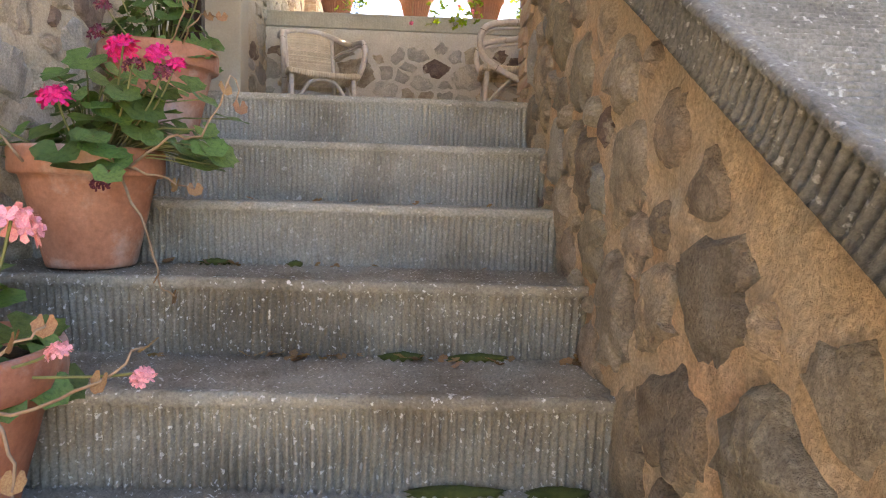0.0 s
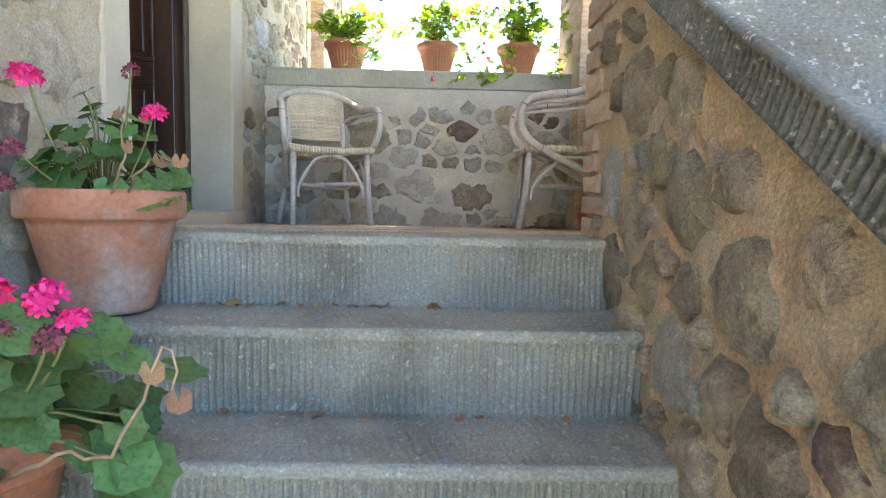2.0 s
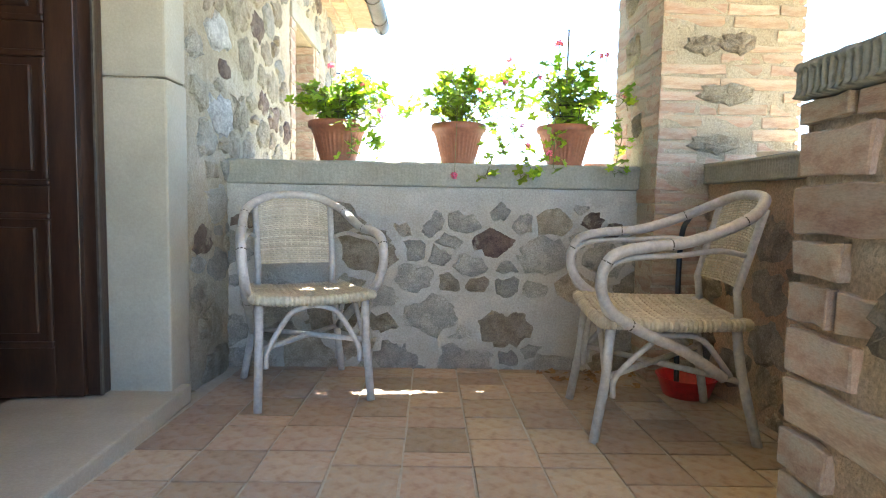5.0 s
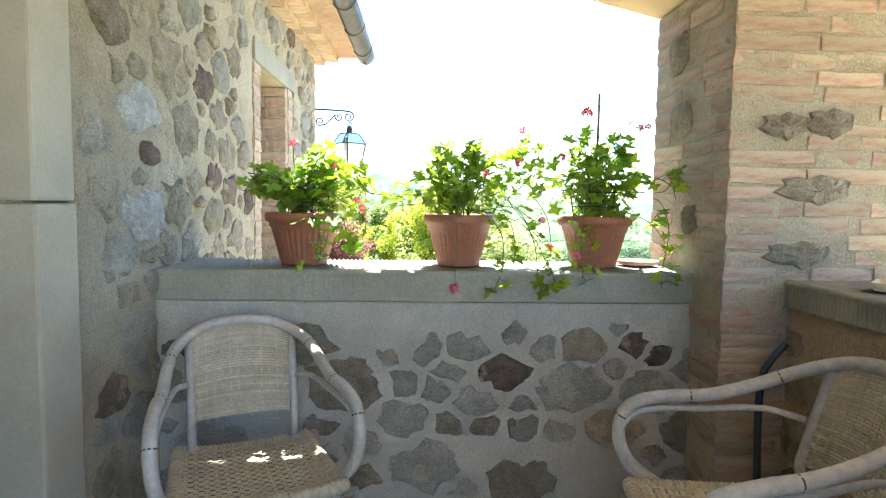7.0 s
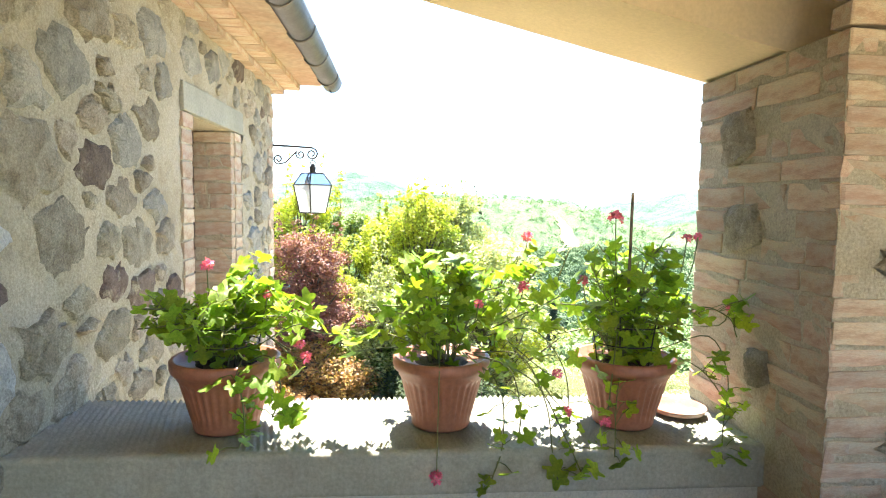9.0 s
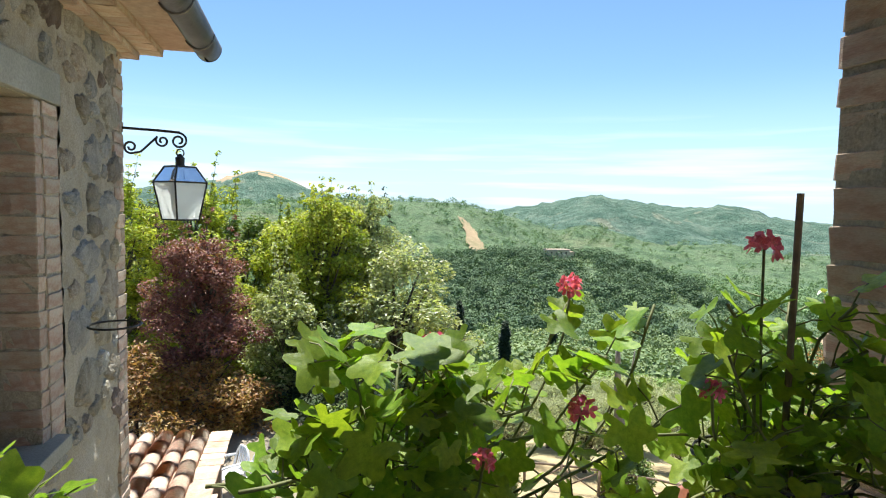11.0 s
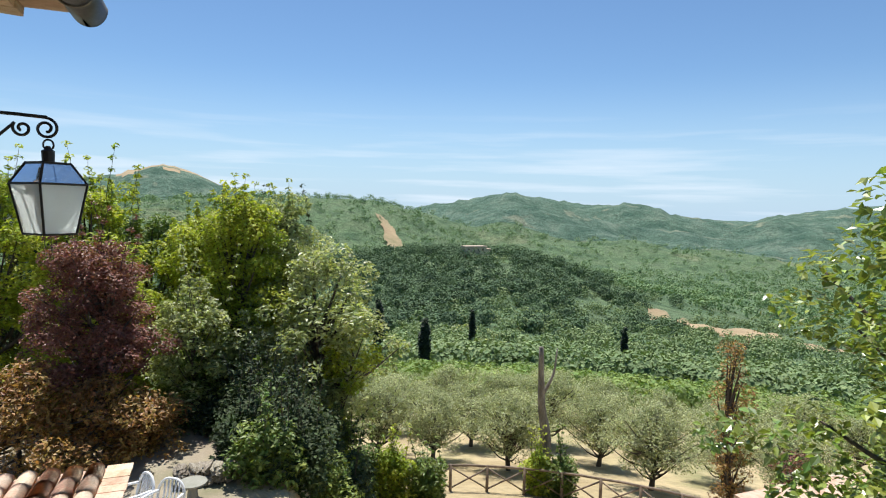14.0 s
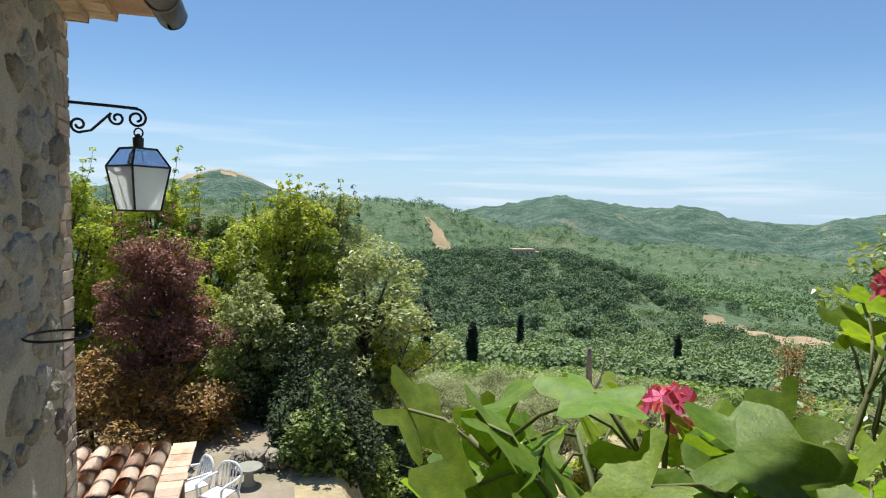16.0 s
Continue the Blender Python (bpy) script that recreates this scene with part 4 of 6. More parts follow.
# ---- trees ----
def leaves_mesh(name, centres, per, spread_r, size, mat, seed, droop=0.3, narrow=0.5, shell=0.45):
    """Many small pointed leaves in uneven clumps round the given centres, as one mesh."""
    g = np.random.default_rng(seed)
    radii = np.array([r for p, r in centres])
    count = np.maximum(3, (per * np.minimum(1.6, (radii / np.median(radii)) ** 2))).astype(int)
    c = np.repeat(np.array([tuple(p)[:3] for p, r in centres]), count, axis=0)
    rad = np.repeat(radii, count)
    n = len(c)
    off = g.normal(size=(n, 3))
    off /= np.linalg.norm(off, axis=1, keepdims=True)
    outward = off.copy()
    off *= (rad * spread_r * (shell + (1 - shell) * g.random(n) ** 0.45))[:, None]
    off[:, 2] *= 0.75
    c = c + off
    d = g.normal(size=(n, 3)) + np.array([0, 0, -droop])
    d /= np.linalg.norm(d, axis=1, keepdims=True)
    up = g.normal(size=(n, 3)) * (0.42 if shell < 0.6 else 0.2) + (np.array([0, 0, 1.0]) + outward * 0.35 if shell < 0.6 else np.array([0, 0, 0.45]) + outward * 1.2)
    d -= up * ((d * up).sum(axis=1) / ((up * up).sum(axis=1) + 1e-9))[:, None] * 0.8
    d /= np.linalg.norm(d, axis=1, keepdims=True) + 1e-9
    side = np.cross(d, up)
    side /= np.linalg.norm(side, axis=1, keepdims=True) + 1e-9
    s = (size * (0.6 + 0.8 * g.random(n)))[:, None]
    base, tip = c - d * s * 0.5, c + d * s * 0.5
    lift = np.cross(side, d) * s * 0.10
    left, right = c + side * s * narrow * 0.5 + lift, c - side * s * narrow * 0.5 + lift
    verts = np.stack([base, left, tip, right], axis=1).reshape(-1, 3)
    k = np.arange(n) * 4
    faces = np.stack([k, k + 1, k + 2, k + 3], axis=1)
    me = bpy.data.meshes.new(name)
    me.from_pydata(verts.tolist(), [], faces.tolist())
    me.materials.append(mat)
    return me


def branch_points(rnd, start, direction, length, bend=0.25, steps=5):
    p, d = Vector(start), Vector(direction).normalized()
    out = [p.copy()]
    for _ in range(steps):
        d = (d + Vector((rnd.uniform(-bend, bend), rnd.uniform(-bend, bend), rnd.uniform(-bend, bend) + .05))).normalized()
        p = p + d * (length / steps)
        out.append(p.copy())
    return out


def tree(name, label, category, at, height, crown_r, trunk_h, seed, leaf_mat, leaf=0.14, clumps=60, per=160, trunk_r=0.13, bark=None,
         squash=1.0, clump_r=0.55, group="", shoots=0, low=0.15, droop=0.3, narrow=0.5):
    """Tapered trunk, limbs, and a crown of leaf clumps along the limb ends."""
    rnd = random.Random(seed)
    ob = thing(name, label, category, group, at=Matrix.Translation(at))
    top = Vector((rnd.uniform(-.3, .3), rnd.uniform(-.3, .3), height * 0.72))
    bm = bmesh.new()
    spine = spline([(0, 0, -0.3), (rnd.uniform(-.12, .12), rnd.uniform(-.12, .12), trunk_h * .6), (top.x * .5, top.y * .5, (trunk_h + top.z) * .5), top], 4)
    sweep(bm, spine, [trunk_r * (1.25 - 1.1 * i / (len(spine) - 1)) for i in range(len(spine))], 8)
    part("trunk", bm, bark or M_BARK, ob, smooth=True)
    centres = []
    bm = bmesh.new()
    for k in range(clumps):
        a = k * 2.39996 + rnd.uniform(-.4, .4)
        f = (k + .5) / clumps
        z = trunk_h * (1 - low) + (height - trunk_h * (1 - low)) * f
        wide = crown_r * math.sqrt(max(0.05, 1 - abs(2 * f - 0.85) ** 2.2 / 1.6)) * rnd.uniform(0.30, 1.08) * (0.85 + 0.75 * noise.noise((math.cos(a) * 1.4 + seed, math.sin(a) * 1.4, f * 3.2)))
        end = Vector((math.cos(a) * wide, math.sin(a) * wide * squash, z + rnd.uniform(-.25, .25)))
        centres.append((end, clump_r * rnd.uniform(0.6, 1.25)))
        if k % 2 == 0:
            i = min(len(spine) - 2, max(2, int(len(spine) * (0.25 + 0.6 * f))))
            s = spine[i]
            mid = s.lerp(end, 0.5) + Vector((0, 0, -0.12 * wide))
            pts = spline([s, mid, end], 4)
            sweep(bm, pts, [trunk_r * .38 * (1.1 - i2 / (len(pts) - 1)) + .006 for i2 in range(len(pts))], 5)
    for k in range(shoots):
        a, w = rnd.uniform(0, math.tau), crown_r * rnd.uniform(0, .75)
        s = Vector((math.cos(a) * w, math.sin(a) * w * squash, height * rnd.uniform(.86, .97)))
        pts = branch_points(rnd, s, (rnd.uniform(-.25, .25), rnd.uniform(-.25, .25), 1), rnd.uniform(.7, 1.7), .12)
        sweep(bm, pts, [0.012 - .0015 * i for i in range(len(pts))], 4)
        centres += [(p, clump_r * 0.22) for p in pts]
    part("branchwork", bm, bark or M_BARK, ob, smooth=True, kind="stuff")
    part("crown", leaves_mesh("crown", centres, per, 1.0, leaf, leaf_mat, seed, droop, narrow), None, ob, kind="stuff")
    return ob


M_BARK = material("rough_bark", [(0.055, 0.042, 0.032), (0.13, 0.105, 0.085)], 6, 40, 0.95, 0.8, 18, stretch=(1, 1, 0.3), distance=0.03)
M_DEADWOOD = material("bleached_dead_wood", [(0.12, 0.10, 0.085), (0.30, 0.27, 0.23)], 5, 40, 0.95, 0.8, 18, stretch=(1, 1, 0.25), distance=0.03)


def leaf_material(name, a, b, spread=0.45, trans=0.22, rough=0.5, patch=0.8):
    return material(name, [a, b], patch, 25, rough, 0.0, spread=spread, leafy=trans, island=True)


L_BRIGHT = leaf_material("sunny_green_leaves", (0.24, 0.31, 0.035), (0.52, 0.54, 0.075), trans=0.42)
L_DARK = leaf_material("dark_green_leaves", (0.022, 0.044, 0.014), (0.065, 0.098, 0.026), trans=0.12, rough=0.75)
L_MID = leaf_material("green_leaves", (0.10, 0.165, 0.032), (0.25, 0.31, 0.065), trans=0.3)
L_SILVER = leaf_material("grey_green_leaves", (0.25, 0.30, 0.12), (0.50, 0.52, 0.29), 0.4, 0.40, 0.4)
L_PURPLE = leaf_material("purple_plum_leaves", (0.15, 0.055, 0.042), (0.31, 0.135, 0.10), 0.4, 0.25)
L_RUST = leaf_material("rusty_brown_leaves", (0.26, 0.13, 0.045), (0.44, 0.28, 0.09), 0.5, 0.3)
L_OLIVE = leaf_material("olive_leaves", (0.29, 0.325, 0.16), (0.48, 0.50, 0.30), 0.4, 0.25, 0.55)
L_OAK = leaf_material("oak_leaves", (0.12, 0.19, 0.045), (0.32, 0.38, 0.085), 0.5, 0.28, 0.32)
L_CYPRESS = leaf_material("cypress_needles", (0.013, 0.03, 0.013), (0.032, 0.055, 0.022), 0.3, 0.1)
L_THICKET = leaf_material("thicket_leaves", (0.14, 0.225, 0.06), (0.30, 0.38, 0.12), 0.3, 0.2, 0.9, 0.2)
L_WOODS = leaf_material("woodland_leaves", (0.115, 0.185, 0.075), (0.28, 0.35, 0.16), 0.25, 0.12, 0.9, 0.11)
L_WOODS_DARK = leaf_material("dark_woodland_leaves", (0.045, 0.09, 0.048), (0.155, 0.23, 0.105), 0.25, 0.08, 0.9, 0.11)
# lighter than L_WOODS, the ridge's haze painted into the leaf colour
L_WOODS_FAR = leaf_material("haze_paled_ridge_leaves", (0.12, 0.215, 0.095), (0.27, 0.37, 0.17), 0.25, 0.1, 0.9, 0.05)


def polar(az, r, dz=0.0):
    x, y = EYE0.x + r * math.sin(radians(az)), EYE0.y + r * math.cos(radians(az))
    return Vector((x, y, ground_z(x, y) + dz))


def reach(az, r, el):
    """Height above the ground at (az, r) of a point seen under elevation el from the porch."""
    return EYE0.z + r * math.tan(radians(el)) - polar(az, r).z


# near trees beyond the yard
for az, r, el, wide, mat, seed, label, shoots, leaf in (
        (-16.5, 20.0, 0.9, 2.6, L_BRIGHT, 11, "tall sunlit bushy tree with yellow-green leaves", 9, 0.17),
        (-9.5, 19.0, 0.3, 2.0, L_BRIGHT, 12, "tall sunlit bushy tree with yellow-green leaves", 9, 0.17),
        (-1.0, 20.5, -1.7, 2.2, L_BRIGHT, 13, "tall sunlit bushy tree with yellow-green leaves", 9, 0.17),
        (2.6, 18.5, -0.2, 1.3, L_BRIGHT, 14, "slender green tree with upright shoots", 10, 0.16),
        (5.8, 20.0, -0.6, 1.5, L_SILVER, 15, "bushy tree with pale shimmering leaves", 8, 0.17),
        (-5.5, 22.5, -1.8, 2.8, L_MID, 16, "dense green tree in the hedge", 0, 0.2),
        (4.0, 23.0, -1.0, 2.6, L_DARK, 17, "dense dark green tree in the hedge", 0, 0.2),
        (-14.0, 23.5, -1.0, 3.0, L_DARK, 18, "dense dark green tree in the hedge", 0, 0.2)):
    p = polar(az, r)
    h = reach(az, r, el)
    tree("tree", label, "tree", p, h, wide, h * 0.22, seed, mat, leaf * .72, 150, 180, 0.14, shoots=shoots + 4, clump_r=0.44, group="trees beyond the yard", low=0.6)
p = polar(9.6, 17.6)
tree("tree", "small tree with a dark leaning trunk and yellow-green tips", "tree", p, reach(9.6, 17.6, -5.4), 2.1, 3.0, 21, L_SILVER, 0.15, 90, 150, 0.17, clump_r=0.5, group="trees beyond the yard", low=0.25)
p = polar(12.0, 17.0)
tree("shrub", "yellow-green sprays of young foliage", "shrub", p + Vector((0, 0, 2.2)), 3.4, 0.9, 1.6, 22, L_BRIGHT, 0.13, 22, 110, 0.05, clump_r=0.3)
p = polar(-9.2, 15.2)
tree("plum_tree", "purple-leaved plum tree half dried out", "tree", p, reach(-9.2, 15.2, -4.6), 1.55, 2.2, 23, L_PURPLE, 0.085, 110, 170, 0.1, clump_r=0.33, low=0.2, shoots=10)
for az, r, el, wide, seed in ((-14.5, 14.6, -13.5, 1.3, 24), (-9.5, 14.2, -15.5, 1.4, 25), (-6.0, 14.9, -17.0, 0.9, 26)):
    tree("shrub", "rusty brown half-withered shrub", "shrub", polar(az, r), reach(az, r, el), wide, 0.8, seed, L_RUST, 0.10, 60, 110, 0.05, clump_r=0.36, group="withered shrubs", low=0.8)
for az, r, el, wide, mat, seed in ((-1.0, 17.0, -13.5, 1.5, L_MID, 31), (3.2, 16.8, -12.5, 1.4, L_SILVER, 32), (6.8, 17.4, -17.5, 1.3, L_DARK, 33), (-1.8, 16.5, -8.0, 1.3, L_SILVER, 34), (11.2, 17.0, -21, 0.9, L_MID, 35),
                                   (13.5, 19.0, -23.0, 1.0, L_MID, 36), (16.5, 19.0, -23.3, 0.7, L_BRIGHT, 37), (30.8, 21.8, -23.0, 0.5, L_BRIGHT, 38), (33.0, 21.8, -23.2, 0.6, L_MID, 39), (20.0, 19.0, -24.3, 0.7, L_MID, 40), (2.6, 15.6, -20.0, 0.9, L_DARK, 41), (5.2, 15.0, -21.5, 1.0, L_DARK, 42), (8.0, 15.2, -22.5, 1.0, L_DARK, 43), (4.0, 16.4, -18.0, 1.1, L_DARK, 44), (10.5, 15.5, -24.0, .8, L_BRIGHT, 45), (3.4, 13.6, -23.6, .8, L_DARK, 47), (5.0, 12.4, -24.6, .7, L_MID, 57), (7.2, 12.6, -24.2, .8, L_DARK, 58), (2.8, 14.8, -22.0, .7, L_DARK, 59), (6.4, 13.8, -23.2, .9, L_DARK, 48), (9.2, 14.2, -23.4, .9, L_MID, 49), (12.0, 15.0, -24.2, .8, L_DARK, 50), (7.6, 16.4, -19.5, 1.0, L_DARK, 53), (9.4, 17.0, -20.5, .9, L_DARK, 54), (0.8, 17.2, -17.5, 1.0, L_DARK, 46)):
    tree("shrub", "leafy green shrub on the bank", "shrub", polar(az, r), max(0.9, reach(az, r, el)), wide, 0.4, seed, mat, 0.12, 64, 75, 0.03, clump_r=0.34, shoots=7, group="shrubs on the bank", low=0.9)

# oak beside the porch
tree("oak_tree", "young oak with sunlit lobed leaves beside the porch", "tree", polar(67.6, 6.6), reach(67.6, 6.6, 3.5), 2.25, 2.0, 51, L_OAK, 0.095, 240, 150, 0.12, clump_r=0.40, low=0.75, shoots=5, narrow=0.62)

# olive grove
OLIVE_SPOTS = ((28.1, 26.5), (41.3, 26.0), (36.5, 30.5), (20.5, 28.5), (24.3, 33.0), (15.0, 30.0), (31.8, 35.0), (47.5, 31.0), (52.5, 29.0), (17.0, 37.5), (22.0, 42.0), (27.5, 41.0), (36.5, 41.0), (42.0, 38.0), (47.0, 41.0), (53.0, 38.0), (12.5, 41.0), (32.0, 48.0), (57.0, 44.0))
olives = []
for k, (az, r) in enumerate(OLIVE_SPOTS):
    p = polar(az, r)
    if k < 3:
        olives.append(tree("olive_tree", "silvery olive tree on dry grass", "tree", p, 3.35, 2.2, 1.15, 60 + k, L_OLIVE, 0.125, 130, 110, 0.11, clump_r=0.45, group="olive grove", low=-0.2, narrow=0.32))
    else:
        s = 0.9 + 0.35 * random.Random(k).random()
        copy_thing(olives[k % 3], Matrix.Translation(p) @ Matrix.Rotation(k * 1.3, 4, 'Z') @ Matrix.Scale(s, 4))

# bare snag, dead ivy-clad trunk
p = polar(31.3, 23.0)
snag = thing("dead_tree", "bare bleached tree stump with one forked limb", "tree", at=Matrix.Translation(p))
h = reach(31.3, 23.0, -13.0)
bm = sweep(bmesh.new(), spline([(0, 0, -.3), (0.1, 0, h * .35), (-.1, .05, h * .6), (-.22, 0, h)], 5), [0.27 - 0.012 * i for i in range(16)], 9)
for q in bm.verts:
    q.co += Vector((1, 1, 0)) * 0.04 * noise.noise(q.co * 3)
part("trunk", bm, M_DEADWOOD, snag, smooth=True)
part("limb", sweep(bmesh.new(), spline([(-.1, .02, h * .66), (.35, 0, h * .8), (.5, 0, h * .98)], 4), [0.08 - .007 * i for i in range(9)], 6), M_DEADWOOD, snag, smooth=True)
p = polar(47.7, 24.5)
h = reach(47.7, 24.5, -11.8)
tree("dead_tree", "dead trunk wrapped in withered brown ivy", "tree", p, h, 0.75, h * .12, 72, L_RUST, 0.10, 80, 45, 0.14, clump_r=0.3, low=0.5, shoots=6)
tree("shrub", "reddish dried shrub among the olives", "shrub", polar(52.8, 26.0), 2.6, 0.9, .5, 73, L_PURPLE, 0.10, 30, 60, 0.05, clump_r=0.4, low=.8)

# cypresses
for k, (az, r, h) in enumerate(((19.6, 105, 10.5), (24.2, 185, 14.0), (15.1, 120, 14.5), (38.5, 180, 13.0))):
    p = polar(az, r)
    cy = thing("cypress", "slim dark green cypress on the slope", "tree", "cypresses", at=Matrix.Translation(p))
    part("trunk", sweep(bmesh.new(), [(0, 0, -.5), (0, 0, h * .5)], 0.15, 6), M_BARK, cy)
    rnd = random.Random(k)
    cs = [(Vector((rnd.uniform(-.3, .3), rnd.uniform(-.3, .3), h * (0.03 + .94 * f / 39))), 0.95 * math.sin(math.pi * (0.12 + 0.86 * (1 - f / 39))) ** .8 + .12) for f in range(40)]
    part("crown", leaves_mesh("crown", cs, 130, 1.0, 0.42, L_CYPRESS, k, -1.2, 0.5), None, cy)

# far woods on the slopes, uncountable
def woods(name, label, mat, seed, count, where, size, leaf, per):
    rnd = random.Random(seed)
    cs = []
    while count > 0:
        az, r = rnd.uniform(-20, 58), math.exp(rnd.uniform(math.log(where[0]), math.log(where[1])))
        k = where[2](az, r)
        if rnd.random() > k:
            continue
        p = polar(az, r)
        if is_field(p.x, p.y):
            continue
        count -= 1
        s = size * rnd.uniform(0.55, 1.25) * (1.0 + r / 900)
        cs.append((p + Vector((0, 0, s * .55)), s * .72))
        cs.append((p + Vector((rnd.uniform(-.5, .5) * s, rnd.uniform(-.5, .5) * s, s * rnd.uniform(.3, .9))), s * rnd.uniform(.3, .5)))
    ob = new(name, leaves_mesh(name, cs, per, 1.0, leaf, mat, seed, 0.2, 0.85, 0.75))
    return tagged(ob, label, "woods", "", "stuff")


def dark_hill(az, r):
    if not (11 < az < 43 and 230 < r < 570):
        return 0.0
    return 0.9 if noise.noise((az * .35, r * .012, 4)) > -0.45 + 0.045 * max(0, az - 24) - (r - 400) * .002 else 0.05


woods("woods_near", "bright green thicket on the slope below the olives", L_THICKET, 81, 620, (58, 130, lambda az, r: 1.0 if az > 4 else .3), 2.3, 0.46, 66)
woods("woods_slope", "green woodland down the valley slope", L_WOODS, 82, 2500, (110, 560, lambda az, r: 1.0 if dark_hill(az, r) < .5 else .02), 4.0, 0.95, 40)
woods("woods_hill", "dark woodland covering the near hill", L_WOODS_DARK, 83, 950, (250, 570, dark_hill), 5.0, 1.15, 60)
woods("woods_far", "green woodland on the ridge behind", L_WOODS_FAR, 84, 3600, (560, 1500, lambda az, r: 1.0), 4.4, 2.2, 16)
woods("woods_willow", "pale silvery trees at the foot of the hill", L_SILVER, 85, 40, (150, 260, lambda az, r: 1.0 if 22 < az < 29 else 0), 2.6, 0.9, 50)

# villa on the hill
villa = thing("villa", "pale stone farmhouse with a tiled roof on the wooded hill", "house", at=Matrix.Translation(polar(24.2, 470, 5.0)))
part("wall", boxes((-9, 9, -4, 4, -8, 3.4), (5, 13, -3, 3, -8, 1.5)), M_PLASTER, villa)
part("roof", boxes((-9.5, 9.5, -4.6, 4.6, 3.4, 4.3), (5, 13.5, -3.5, 3.5, 1.5, 2.3)), M_BRICK, villa)
for x in (-6, -2, 2, 6):
    part("window", boxes((x - .6, x + .6, -4.15, -3.95, .8, 2.4)), M_WOOD, villa)

# ---- fence ----
M_RAIL = material("grey_fence_wood", [(0.14, 0.10, 0.075), (0.26, 0.20, 0.15)], 5, 40, 0.9, 0.4, 20)
fence = thing("fence", "rustic wooden post and cross-rail fence along the slope", "fence")
posts = [polar(11.5 + 3.62 * k, 20.2 + 0.9 * math.sin(k * .4) + (k * .08)) for k in range(13)]
for a, b in zip(posts, posts[1:]):
    up = Vector((0, 0, 1.0))
    part("rail", sweep(bmesh.new(), [a + up * .98, a.lerp(b, .5) + up * 1.0, b + up * .98], 0.045, 7), M_RAIL, fence, smooth=True)
    part("brace", sweep(bmesh.new(), [a + up * .12, b + up * .9], 0.032, 6), M_RAIL, fence, smooth=True)
    part("brace", sweep(bmesh.new(), [a + up * .9 + Vector((0, .07, 0)), b + up * .12 + Vector((0, .07, 0))], 0.032, 6), M_RAIL, fence, smooth=True)
for p in posts:
    part("post", sweep(bmesh.new(), [p + Vector((0, 0, -.3)), p + Vector((0, 0, 1.02))], [0.06, 0.055], 8), M_RAIL, fence, smooth=True)
# ---- small tiled roof over the yard shed ----
M_ROOFTILE = material("old_roof_tile", [(0.56, 0.34, 0.22), (0.66, 0.46, 0.32), (0.62, 0.50, 0.38)], 4, 40, 0.9, 0.3, 30, spread=0.22, stain=(0.42, 0.38, 0.26), stain_amount=0.5, stain_scale=6)
shed = thing("shed", "low shed with sun-bleached terracotta barrel tiles on a wooden beam", "shed", at=Matrix.Translation((-1.15, 12.66, -1.84)))
tilt = pose(0, 0, 0, 0, 9, 0)


def barrel(length, r0, r1):
    bm = sheet(lambda i, j: ((r0 + (r1 - r0) * j / 3) * math.cos(math.pi * i / 8), -length * j / 3, (r0 + (r1 - r0) * j / 3) * 0.8 * math.sin(math.pi * i / 8)), 8, 3)
    bmesh.ops.solidify(bm, geom=bm.faces[:], thickness=0.012)
    return mesh_of("tile", bm, M_ROOFTILE, True)


TILE_A, FLAT = barrel(0.42, 0.098, 0.116), None
rnd = random.Random(77)
deck = part("deck", boxes((-3.2, 0, -4.2, 0.0, -0.05, -0.015)), M_ROOFTILE, shed, "flat edge tiles")
for c in range(12):
    for k in range(9):
        part("tile", TILE_A, None, shed, m=Matrix.Translation((-0.38 - 0.235 * c, -0.03 - 0.36 * k, 0.012 + 0.008 * (k % 2))) @ pose(0, 0, 0, 2.0, 0, rnd.uniform(-2, 2)))
for k in range(22):
    part("edge_tile", boxes((-0.26, 0.03, -0.185 - .185 * k, -0.008 - .185 * k, -0.012, 0.012), bevel=0.004), M_ROOFTILE, shed, m=pose(0, 0, 0.012 + .003 * (k % 2), 1.5, 0, rnd.uniform(-1.5, 1.5)))
part("beam", boxes((-0.25, -0.10, -4.1, -0.03, -0.24, -0.055), bevel=.01), M_RAIL, shed, "grey weathered beam")
part("wall", boxes((-3.1, -0.35, -4.0, -0.25, -2.5, -0.06)), M_MORTAR, shed, "rough plastered wall")
part("post", boxes((-0.24, -0.10, -0.34, -0.20, -2.4, -0.245), bevel=.01), M_RAIL, shed)

# white plastic garden chairs and a round table
M_PLASTIC = material("white_plastic", [(0.78, 0.79, 0.80), (0.84, 0.85, 0.86)], 3, 50, 0.35, 0.02)


